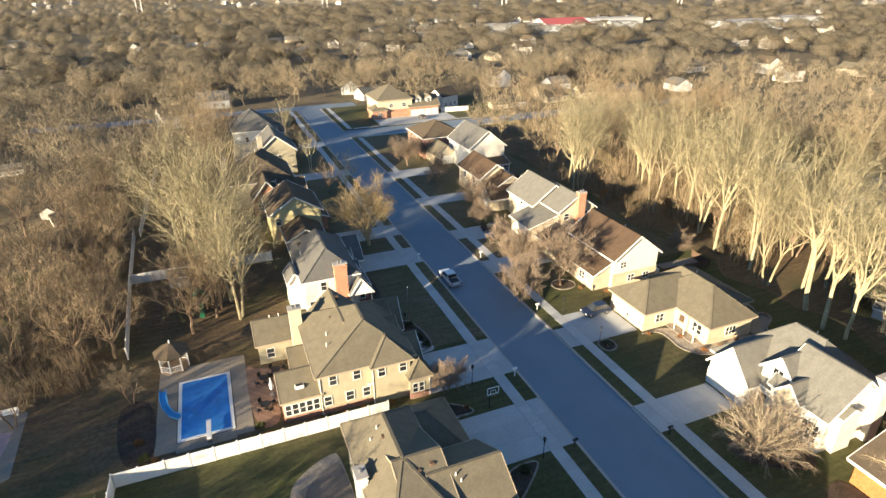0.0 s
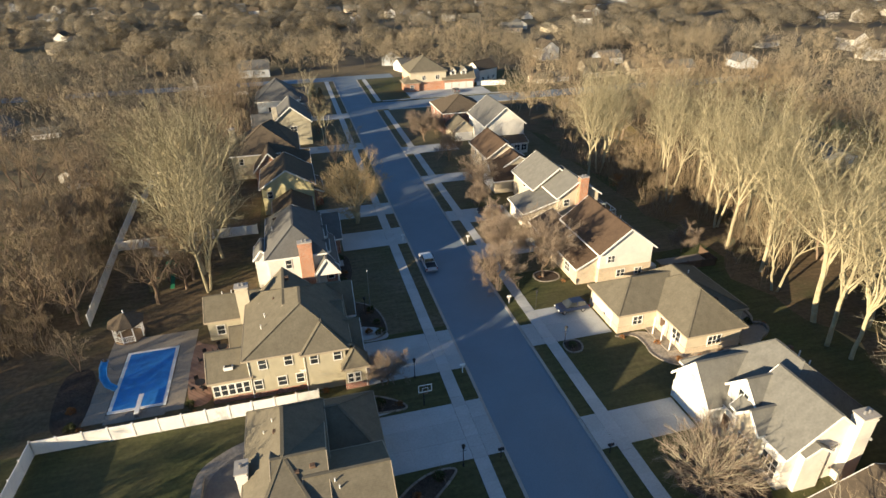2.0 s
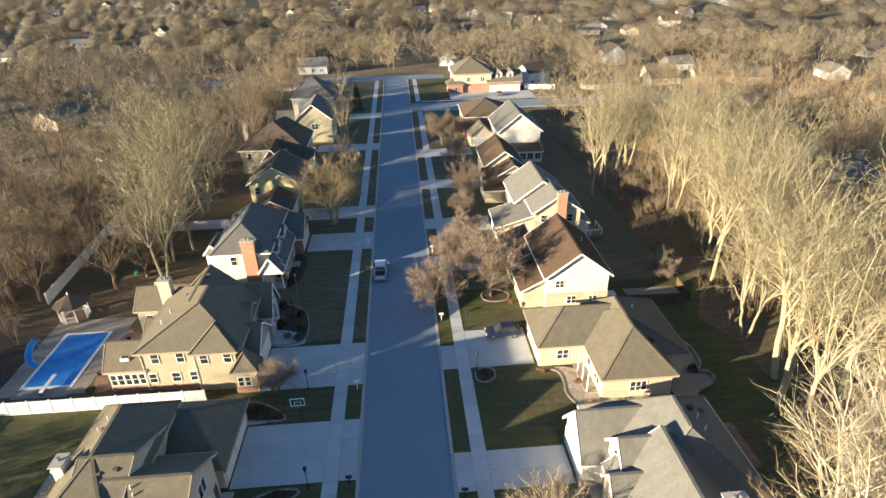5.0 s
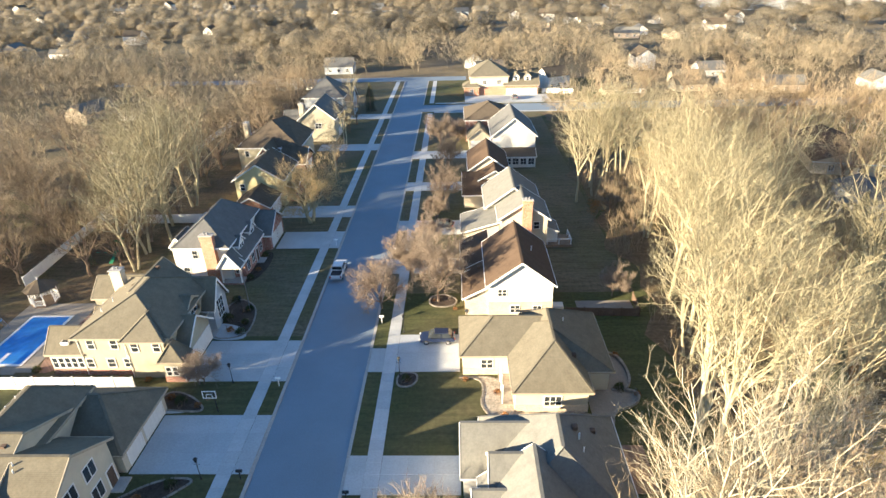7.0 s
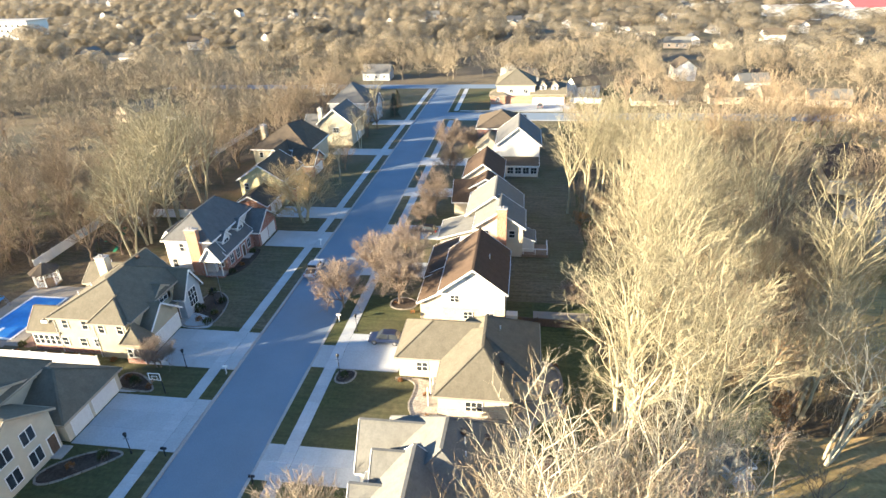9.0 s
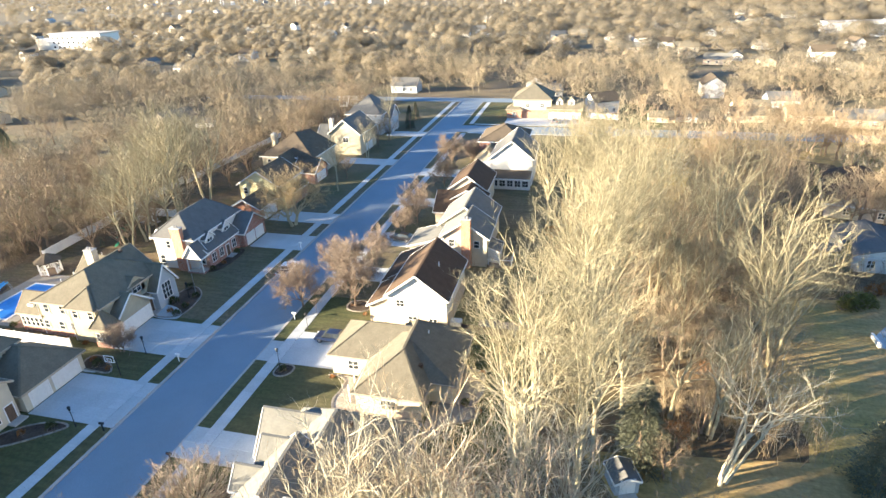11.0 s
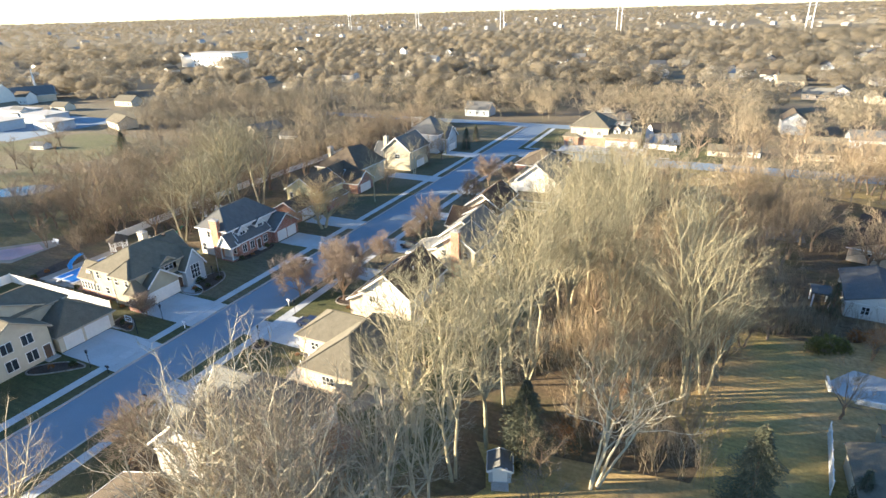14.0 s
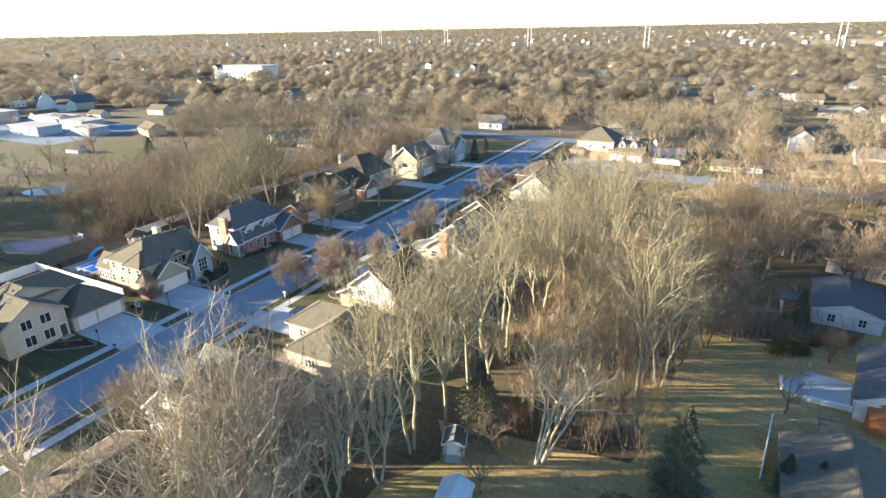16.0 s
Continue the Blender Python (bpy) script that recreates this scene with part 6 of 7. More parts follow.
def gabled(label, cx, cy, turn, w, d, ez, rz, roof, wall):
    """A house with windows in the gable ends too."""
    h = plain_house(label, w, d, ez, rz, roof, wall, "houses beyond the grass")
    for s, face in ((-1, "W"), (1, "E")):
        for u in (-d * 0.22, d * 0.22):
            window(h, face, s * w / 2, u, 0.9, 1.0, 1.2, 2)
        part("fascia", boxes((s * (w / 2 + 0.42) - 0.05, -d / 2 - 0.4, ez - 0.25, s * (w / 2 + 0.42) + 0.05, d / 2 + 0.4, ez - 0.05)), M_TRIM, h)
    h.matrix_world = pose(cx, cy, 0, 0, 0, turn)
    return h


gabled("white gabled house with a blue-grey roof at the lawn edge", 99.2, 94.1, 86, 12.4, 9.4, 2.9, 4.5, M_ROOF_SLATE, M_WHITE)
gabled("pale house with a blue-grey roof behind a patio", 102.6, 68.5, 82, 14, 9, 3.0, 5.6, M_ROOF_SLATE, M_WHITE)
gabled("low house with a tan roof and white gable end", 94.9, 43.0, 90, 16.0, 11.6, 2.8, 4.9, M_ROOF_TAN, M_CREAM)
gabled("low brick house with a broad dark brown roof", 107.0, 122.0, 75, 22, 13, 2.9, 5.4, M_ROOF_RED, M_BRICK_C)
structure("patio_far", boxes((84.0, 120.0, -0.02, 92.0, 128.0, 0.05)), M_DECK, "grey concrete patio behind the brown house", "patio")
s = thing("shed", "small cedar shed with a plank roof beside the pale house", "shed")
wing(s, 98.4, 59.6, 101.2, 63.0, 2.1, 3.1, "gy", M_CEDAR, M_CEDAR, over=0.15, boards=False)
s = thing("shed", "small tan garden shed with a pitched roof", "shed")
wing(s, 93.0, 55.4, 95.2, 57.4, 1.9, 2.6, "gx", M_ROOF_TAN, M_TAN, over=0.15, boards=False)
s = thing("pergola", "small white porch with a slate roof beside the white house", "pergola")
part("roof", boxes((89.6, 89.4, 2.5, 92.6, 93.0, 2.75)), M_ROOF_SLATE, s)
for px, py in ((89.9, 89.7), (92.3, 89.7), (89.9, 92.7), (92.3, 92.7)):
    part("post", boxes((px - 0.1, py - 0.1, -0.1, px + 0.1, py + 0.1, 2.5)), M_TRIM, s)
s = thing("patio", "pale concrete patio with a low white wall", "patio", kind="structure")
part("slab", outline([(89.9, 67.7), (93.1, 71.6), (98.0, 70.6), (97.2, 64.2), (92.2, 64.1), (89.7, 65.3)], -0.12, 0.12), M_DRIVE, s)
part("low_wall", boxes((92.0, 63.7, -0.1, 97.3, 64.0, 0.7)), M_TRIM, s)
part("low_wall", boxes((89.4, 65.2, -0.1, 89.7, 67.8, 0.7)), M_TRIM, s)
# those that can be told apart
set_house(PLAIN[1], 75.0, 196.0, 0, 0.6), set_house(PLAIN[4], 83.0, 197.5, 0, 0.55), set_house(PLAIN[1], 102.0, 200.0, 5, 0.8), set_house(PLAIN[1], 120.0, 201.0, 0, 0.9), set_house(PLAIN[2], 98.4, 244.0, 90, 1.0)
set_house(PLAIN[2], 55.5, 208.0, 30, 0.9), set_house(PLAIN[0], 33.5, 238.0, 20, 0.9), set_house(PLAIN[4], 30.0, 255.0, 70, 1.0), set_house(PLAIN[0], -34.2, 212.0, 0, 0.4), set_house(PLAIN[0], -63.4, 127.1, 20, 0.45)
set_house(PLAIN[0], -84.0, 172.0, 10, 0.5), set_house(PLAIN[0], -66, 133, 70, 0.5), set_house(PLAIN[2], -44.0, 214.0, 20, 0.9), set_house(PLAIN[4], -30, 246, 0, 1.0), set_house(PLAIN[0], -167.6, 124.1, 10, 0.5)
for k, (x, y) in enumerate(FAR_HOMES):
    set_house(PLAIN[(0, 2, 1, 4, 2, 3)[k % 6]], x, y, rng.choice((0, 90)) + rng.gauss(0, 9), rng.uniform(0.75, 1.05))


def roofs_far(n):
    """Roofs and pale walls too far to tell apart one by one."""
    verts, faces = [], []
    for _ in range(n):
        a, r = radians(rng.uniform(-66, 74)), math.sqrt(rng.uniform(880 ** 2, 4300 ** 2))
        x, y, t = 25 - r * math.sin(a), r * math.cos(a) - 5, rng.uniform(0, math.pi)
        w, d, z = rng.uniform(4, 8), rng.uniform(3, 5), rng.uniform(3, 5) + r * 0.001
        if rng.random() < 0.03:
            w, d, z = rng.uniform(12, 26), rng.uniform(6, 11), 6 + r * 0.001
        c, s, i = math.cos(t), math.sin(t), len(verts)
        q = [(x + c * u - s * v, y + s * u + c * v) for u, v in ((-w, -d), (w, -d), (w, d), (-w, d))]
        verts += [(*p, -0.2) for p in q] + [(*p, z) for p in q] + [(x - c * w, y - s * w, z * 1.5), (x + c * w, y + s * w, z * 1.5)]
        faces += [(i, i + 1, i + 5, i + 4), (i + 1, i + 2, i + 6, i + 9, i + 5), (i + 2, i + 3, i + 7, i + 6), (i + 3, i, i + 4, i + 8, i + 7), (i + 4, i + 5, i + 9, i + 8), (i + 6, i + 7, i + 8, i + 9)]
    me = bpy.data.meshes.new("distant_town")
    me.from_pydata(verts, [], faces)
    me.materials.append(island("town_walls", (0.2, 0.19, 0.18), (0.5, 0.49, 0.48)))
    tagged(new("distant_town", me), "pale roofs and walls of the town among distant trees", "town", kind="stuff")


roofs_far(750)

# the long pale block, the church and the red-roofed hall
b = thing("apartment_building", "long white flat-roofed building among bare trees", "building")
part("wall", boxes((-411, 425, -0.2, -358, 447, 13)), M_WHITE, b)
part("roof", boxes((-412, 424, 13, -357, 448, 13.8)), M_KERB, b)
part("wing", boxes((-430, 428, -0.2, -411, 440, 9)), M_WHITE, b)
for i in range(10):
    for z in (1.5, 5.2, 9.0):
        window(b, "S", 425, -408 + 5.2 * i, z, 2.2, 1.9, 2, 1)
b = thing("church", "church with a tall curved white front and dark roof", "church")
bm = bmesh.new()
prof = [(-6, 0), (-5.2, 5), (-3.2, 9), (0, 12.5), (3.2, 9), (5.2, 5), (6, 0)]
lo, hi = [bm.verts.new((u, 0, z - 0.2)) for u, z in prof], [bm.verts.new((u, 1.2, z - 0.2)) for u, z in prof]
bm.faces.new(lo), bm.faces.new(list(reversed(hi)))
for i in range(6):
    bm.faces.new((lo[i + 1], lo[i], hi[i], hi[i + 1]))
part("front", bm, M_WHITE, b, "tall curved white front")
wing(b, -5.6, 1.3, 26, 24, 4, 9, "gx", M_ROOF_SLATE, M_CREAM)
part("spire", tube(bmesh.new(), [(17, 14, 0), (17, 14, 13), (17, 14, 20)], [0.8, 0.6, 0.1], 6), M_WHITE, b)
b.matrix_world = pose(-318, 196, 0, 0, 0, 62)
b = thing("hall", "broad low hall with a red roof and white walls", "building")
wing(b, 285, 505, 335, 535, 6, 11, "gx", mottled("red_roof_sheet", (0.42, 0.10, 0.09), 0.1, 1.0, 0.05, 0.5, 0.0), M_WHITE, over=1.0)
for x0, y0, x1, y1, z in ((245, 480, 285, 500, 6), (340, 500, 390, 520, 6), (225, 510, 280, 530, 7), (360, 540, 430, 560, 7), (430, 420, 500, 450, 8), (520, 440, 580, 470, 8)):
    s = thing("low_building", "low grey flat-roofed commercial building", "building", "commercial buildings")
    part("wall", boxes((x0, y0, -0.2, x1, y1, z)), M_GREYWALL, s)
    part("roof", boxes((x0 - 0.5, y0 - 0.5, z, x1 + 0.5, y1 + 0.5, z + 0.5)), M_KERB, s)
for x0, y0, x1, y1, z in ((-330, 150, -300, 170, 5), (-250, 140, -225, 152, 4), (-240, 160, -222, 172, 4), (-275, 165, -250, 176, 4), (-215, 150, -200, 160, 3.5)):
    s = thing("low_building", "low pale building by a parking lot", "building", "commercial buildings")
    part("wall", boxes((x0, y0, -0.2, x1, y1, z)), M_GREYWALL, s)
    part("roof", boxes((x0 - 0.6, y0 - 0.6, z, x1 + 0.6, y1 + 0.6, z + 0.4)), M_KERB, s)
structure("park_grass", outline([(-245, 100), (-196, 96), (-142, 100), (-128, 118), (-130, 150), (-180, 154), (-196, 126), (-240, 122)], -0.155, -0.11), M_PARK, "sunlit green park lawn between bare trees", "lawn")
structure("parking_lot", boxes((-300, 128, -0.155, -196, 182, -0.12)), M_ROAD, "grey parking lot beyond the park", "parking lot")
structure("field", boxes((150, 1500, -0.15, 1500, 1900, -0.1)), mottled("stubble", (0.42, 0.34, 0.2), 0.15, 0.05, 0.01), "pale stubble field near the horizon", "field")
pond = outline(smooth_plan([(-121, 78), (-112, 76), (-103, 84), (-104, 93), (-111, 92), (-119, 86)]), -0.155, -0.10)
structure("water", pond, M_WATER, "still pond reflecting the sky", "water")
structure("court", outline([(-73, 49), (-64, 46.5), (-56.6, 49.5), (-57.2, 60.6), (-62, 61)], -0.10, 0.02), M_DECK, "pale paved play court on the grass", "court")
structure("court_paint", outline([(-69, 50), (-63, 48.6), (-58.4, 50.6), (-58.0, 57.2), (-62, 58.6)], 0.02, 0.026), mottled("faded_pink_paint", (0.42, 0.31, 0.32), 0.1, 3.0, 0.3, 0.8, 0.1, 0.005), "faded pink play surface on the court", "court")
s = thing("bench", "white bench beside the play court", "bench")
part("seat", boxes((-60.0, 60.2, 0.42, -58.0, 60.65, 0.5), bevel=0.02), M_TRIM, s)
part("backrest", boxes((-60.0, 60.66, 0.5, -58.0, 60.74, 0.95), bevel=0.02), M_TRIM, s)
for px in (-59.8, -58.2):
    part("leg", boxes((px - 0.06, 60.25, 0.0, px + 0.06, 60.6, 0.42)), M_TRIM, s)


def pylon(x, y, high):
    p = thing("pylon", "tall steel transmission pole far away", "pylon", "transmission poles")
    for s in (-1, 1):
        part("pole", tube(bmesh.new(), [(x + s * 4, y, -0.2), (x + s * 4, y, high)], [0.9, 0.5], 6), M_TRIM, p)
    part("crossarm", boxes((x - 9, y - 0.4, high * 0.86, x + 9, y + 0.4, high * 0.89)), M_METAL, p)
    return p


for x, y in ((-402, 1317), (-120, 1189), (180, 1060), (-690, 1450), (-980, 1560), (460, 930), (720, 800)):
    pylon(x, y, 46)


# ---- gardens: fence, pool, gazebo ----
def fence(label, runs, mat, high=1.8, step=2.4, boards=True):
    f = thing("fence", label, "fence")
    bm_post = None
    for (xa, ya), (xb, yb) in runs:
        length = math.hypot(xb - xa, yb - ya)
        n = max(1, round(length / step))
        a = math.degrees(math.atan2(yb - ya, xb - xa))
        d = length / n
        pm = mesh_of(boxes((0.07, -0.025, 0.08, d - 0.07, 0.025, high - 0.1), (0.07, -0.04, high - 0.14, d - 0.07, 0.04, high), (0.07, -0.04, 0.05, d - 0.07, 0.04, 0.2)), "panel", mat)
        qm = mesh_of(boxes((-0.065, -0.065, -0.1, 0.065, 0.065, high + 0.08), (-0.085, -0.085, high + 0.08, 0.085, 0.085, high + 0.13)), "post", mat)
        for i in range(n + 1):
            x, y = xa + (xb - xa) * i / n, ya + (yb - ya) * i / n
            o = new("post", qm)
            o.parent, o.location = f, (x, y, 0)
            if i < n:
                o = new("panel", pm)
                o.parent = f
                o.matrix_basis = pose(x, y, 0, 0, 0, a)
    return f


fence("white vinyl privacy fence round the pool garden", [((-17.8, 43.9), (-46.4, 44.0)), ((-46.4, 44.0), (-47.0, 20.0))], M_FENCE)
fence("white vinyl privacy fence along the back gardens", [((-47.1, 67.4), (-48.5, 90.6)), ((-48.5, 90.6), (-25.5, 90.9)), ((-48.5, 90.6), (-49.5, 112))], M_FENCE)
fence("long pale fence along the back lane", [((-48.5, 112), (-47.5, 160))], M_FENCE, 1.6, 3.0)
fence("white board fence beside the corner house", [((50.4, 197.5), (61.0, 196.0))], M_FENCE)
fence("grey weathered garden fence", [((35.0, 58.6), (45.0, 58.2)), ((45.0, 58.2), (45.2, 62.4))], M_WOOD_D, 1.3)
fence("pale lattice fence in a back garden", [((88.3, 55.9), (87.3, 46.0))], M_FENCE, 1.8, 1.6)

p = thing("swimming_pool", "rectangular pool under a bright blue winter cover", "swimming pool")
part("cover", boxes((-40.3, 48.6, 0.02, -35.0, 59.0, 0.10), bevel=0.03), M_POOL, p, "bright blue pool cover")
part("coping", boxes((-40.7, 48.2, 0.0, -40.3, 59.4, 0.07), (-35.0, 48.2, 0.0, -34.6, 59.4, 0.07), (-40.3, 59.0, 0.0, -35.0, 59.4, 0.07), (-40.3, 48.2, 0.0, -35.0, 48.6, 0.07)), M_TRIM, p, "pale coping stones")
b = thing("diving_board", "white diving board on a low stand", "diving board")
part("board", boxes((-37.6, 47.0, 0.5, -37.1, 50.2, 0.58), bevel=0.02), M_TRIM, b)
part("stand", boxes((-37.6, 46.9, 0.05, -37.1, 47.8, 0.5)), M_METAL, b)
s = thing("pool_slide", "curved blue pool slide", "pool slide")
pts = [(-42.0, 55.6, 1.9), (-42.0, 54.4, 1.7), (-41.8, 53.2, 1.2), (-41.2, 52.2, 0.8), (-40.4, 51.8, 0.5)]
bm = bmesh.new()
tr = []
for i, q in enumerate(pts):
    q = Vector(q)
    d = (Vector(pts[min(i + 1, 4)]) - Vector(pts[max(i - 1, 0)])).normalized()
    sd = d.cross(Vector((0, 0, 1))).normalized()
    tr.append([bm.verts.new(q + sd * u + Vector((0, 0, v))) for u, v in ((-0.42, 0.3), (-0.3, 0), (0.3, 0), (0.42, 0.3), (0.36, 0.3), (0.27, 0.05), (-0.27, 0.05), (-0.36, 0.3))])
for r0, r1 in zip(tr, tr[1:]):
    for k in range(8):
        bm.faces.new((r0[k], r0[(k + 1) % 8], r1[(k + 1) % 8], r1[k]))
part("chute", bm, M_SLIDE, s)
part("ladder", tube(bmesh.new(), [(-42.3, 56.3, 0), (-42.2, 55.7, 2.3)], [0.04, 0.04], 6), M_METAL, s)
part("ladder", tube(bmesh.new(), [(-41.7, 56.3, 0), (-41.8, 55.7, 2.3)], [0.04, 0.04], 6), M_METAL, s)
for z in (0.5, 0.95, 1.4):
    part("rung", boxes((-42.3, 56.3 - z * 0.26 - 0.03, z, -41.7, 56.3 - z * 0.26 + 0.03, z + 0.05)), M_METAL, s)
d = thing("pool_deck", "grey-brown concrete deck round the pool", "pool deck", kind="structure")
for r in ((-43.0, 47.0, -40.8, 62.6), (-34.5, 47.0, -32.6, 62.6), (-40.8, 59.5, -34.5, 62.6), (-40.8, 46.6, -34.5, 48.1)):
    slabs(d, *r, 1.8, 0.0, M_DECK)
structure("patio", outline(smooth_plan([(-32.6, 47.0), (-29.6, 46.8), (-29.4, 51.5), (-27.6, 53), (-27.6, 58), (-31.5, 58.5), (-32.8, 60.5)]), -0.02, 0.035), M_PAVER, "brown brick-paved patio behind the house", "patio")
TERRACE_EDGE = smooth_plan([(-30.4, 26.0), (-30.5, 34.4), (-30.1, 37.4), (-27.8, 39.2), (-25.6, 40.2), (-24.4, 40.0), (-24.3, 26.0)])
s = thing("terrace", "dark paved terrace with a curved pale stone border", "terrace", kind="structure")
part("border", outline(TERRACE_EDGE, -0.02, 0.04), M_STONE, s, "pale stone border")
part("paving", outline(smooth_plan([(-29.2, 26.2), (-29.3, 34.0), (-28.8, 36.2), (-27.2, 37.9), (-25.4, 38.7), (-24.5, 38.6), (-24.4, 26.2)]), 0.0, 0.055), M_TERRACE, s)
part("bench", boxes((-29.9, 32.6, 0.04, -29.3, 36.2, 0.5)), M_STONE, s, "low stone seat wall")
structure("patio_brick", boxes((34.9, 29.4, -0.02, 38.8, 35.2, 0.05)), M_PAVER, "red-brown brick patio", "patio")
t = thing("terrace", "grey stone terrace with a curved pale low wall", "terrace", kind="structure")
RANCH_EDGE = smooth_plan([(34.7, 50.2), (37.7, 50.2), (39.7, 49.6), (40.3, 47.0), (40.1, 44.4), (38.9, 43.2), (40.2, 43.0), (40.5, 42.0), (39.6, 40.9), (37.6, 40.1), (36.8, 39.2), (36.6, 37.8), (35.5, 37.0), (34.7, 37.4), (34.7, 43.6)])
part("paving", outline(RANCH_EDGE, -0.02, 0.06), M_DECK, t)
for (xa, ya), (xb, yb) in zip(RANCH_EDGE, RANCH_EDGE[1:]):
    if max(xa, xb) > 35.6 and math.hypot(xb - xa, yb - ya) > 0.05:
        part("wall_stone", bar(bmesh.new(), (xa, ya, 0.2), (xb, yb, 0.2), 0.3, 0.42), M_STONE, t, "pale stone of the low wall")
structure("patio_east", boxes((37.0, 58.8, -0.02, 44.8, 62.2, 0.05)), M_DECK, "grey patio behind the white house", "patio")
structure("front_walk", outline(smooth_plan([(-13.6, 39.9), (-10.6, 39.9), (-8.6, 40.8), (-9.2, 41.6), (-11.2, 40.9), (-13.2, 41.4)]), -0.02, 0.04), M_WALK, "curved concrete front walk", "walk")
structure("house_walk", outline(smooth_plan([(-13.0, 53.4), (-7.8, 53.3), (-8.6, 56.0), (-12.4, 57.4), (-13.3, 56.4)]), 0.04, 0.062), M_WALK, "curved concrete walk to the front door", "walk")

g = thing("gazebo", "small white octagonal gazebo with a dark shingled roof", "gazebo")
n = 8
ang = [2 * math.pi * (i + 0.5) / n for i in range(n)]
part("floor", outline([(1.9 * math.cos(a), 1.9 * math.sin(a)) for a in ang], 0.0, 0.2), M_WOOD, g)
bm = bmesh.new()
slab(bm, [(2.3 * math.cos(a), 2.3 * math.sin(a), 2.6) for a in ang] + [(0, 0, 3.9)], [(i, (i + 1) % n, n) for i in range(n)], 0.1)
part("roof", bm, M_ROOF_DARK, g)
part("finial", tube(bmesh.new(), [(0, 0, 3.8), (0, 0, 4.3)], [0.12, 0.05], 6), M_TRIM, g)
for i, a in enumerate(ang):
    b2 = ang[(i + 1) % n]
    x, y, u, v = 1.8 * math.cos(a), 1.8 * math.sin(a), 1.8 * math.cos(b2), 1.8 * math.sin(b2)
    part("post", boxes((x - 0.07, y - 0.07, 0.2, x + 0.07, y + 0.07, 2.6)), M_TRIM, g)
    bm = bar(bmesh.new(), (x, y, 2.45), (u, v, 2.45), 0.08, 0.25)
    if i != 6:
        rl = part("railing", bar(bmesh.new(), (x, y, 1.1), (u, v, 1.1), 0.08, 0.09), M_TRIM, g)
        part("bottom_rail", bar(bmesh.new(), (x, y, 0.35), (u, v, 0.35), 0.06, 0.07), M_TRIM, rl)
        for k in range(1, 7):
            t = k / 7
            part("baluster", bar(bmesh.new(), (x + (u - x) * t, y + (v - y) * t, 0.35), (x + (u - x) * t, y + (v - y) * t, 1.1), 0.05, 0.05), M_TRIM, rl)
    part("eave_beam", bm, M_TRIM, g)
g.matrix_world = pose(-41.2, 63.2, 0.02, 0, 0, 10)

# garden furniture on the patio
def garden_chair():
    c = thing("garden_chair", "dark metal garden chair on the patio", "chair", "patio chairs")
    part("seat", boxes((-0.25, -0.25, 0.4, 0.25, 0.25, 0.45), bevel=0.02), M_BLACK, c)
    part("backrest", boxes((-0.25, 0.2, 0.45, 0.25, 0.25, 0.95), bevel=0.02), M_BLACK, c)
    for x in (-0.22, 0.22):
        for y in (-0.22, 0.22):
            part("leg", boxes((x - 0.02, y - 0.02, 0, x + 0.02, y + 0.02, 0.4)), M_BLACK, c)
    return c


def patio_table(x, y):
    t = thing("patio_table", "round dark patio table", "table", "patio tables")
    part("tabletop", tube(bmesh.new(), [(0, 0, 0.7), (0, 0, 0.75)], [0.6, 0.6], 16), M_BLACK, t)
    part("pedestal", tube(bmesh.new(), [(0, 0, 0), (0, 0, 0.1), (0, 0, 0.7)], [0.3, 0.06, 0.06], 8), M_BLACK, t)
    t.matrix_world = pose(x, y, 0.035)
    return t


CHAIR = garden_chair()
TEMPLATES.append(CHAIR)
for tx, ty in ((-30.6, 55.4), (-31.0, 50.2), (-29.0, 56.6)):
    patio_table(tx, ty)
    for k in range(4):
        a = k * math.pi / 2 + 0.5
        copy_thing(CHAIR, pose(tx + 1.0 * math.cos(a), ty + 1.0 * math.sin(a), 0.035, 0, 0, math.degrees(a) - 90))
u = thing("parasol", "closed white patio parasol", "parasol")
part("pole", tube(bmesh.new(), [(-30.0, 52.6, 0), (-30.0, 52.6, 2.6)], [0.03, 0.03], 6), M_METAL, u)
part("canopy", tube(bmesh.new(), [(-30.0, 52.6, 0.9), (-30.0, 52.6, 1.3), (-30.0, 52.6, 2.5)], [0.22, 0.3, 0.05], 8), M_TRIM, u)
part("base", tube(bmesh.new(), [(-30.0, 52.6, 0.035), (-30.0, 52.6, 0.12)], [0.3, 0.28], 10), M_METAL, u)

# play frame in the back garden
pf = thing("swing_set", "wooden swing set with a green slide in the back garden", "swing set")
M_GREEN = mottled("green_plastic", (0.03, 0.16, 0.08), 0.15, 3.0, 0.6, 0.5, 0.0)
for x in (-42.5, -38.5):
    for dy in (-0.9, 0.9):
        part("leg", tube(bmesh.new(), [(x, 78 + dy, 0), (x, 78, 2.5)], [0.07, 0.07], 6), M_WOOD_D, pf)
part("beam", tube(bmesh.new(), [(-42.8, 78, 2.5), (-38.2, 78, 2.5)], [0.08, 0.08], 6), M_WOOD_D, pf)
for x in (-41.6, -40.2):
    for dx in (-0.2, 0.2):
        part("rope", tube(bmesh.new(), [(x + dx, 78, 0.5), (x + dx, 78, 2.5)], [0.015, 0.015], 4), M_BLACK, pf)
    part("swing_seat", boxes((x - 0.25, 77.88, 0.47, x + 0.25, 78.12, 0.51)), M_GREEN, pf)
tower = part("tower_deck", boxes((-38.4, 77.2, 1.2, -36.8, 78.8, 1.32)), M_WOOD, pf)
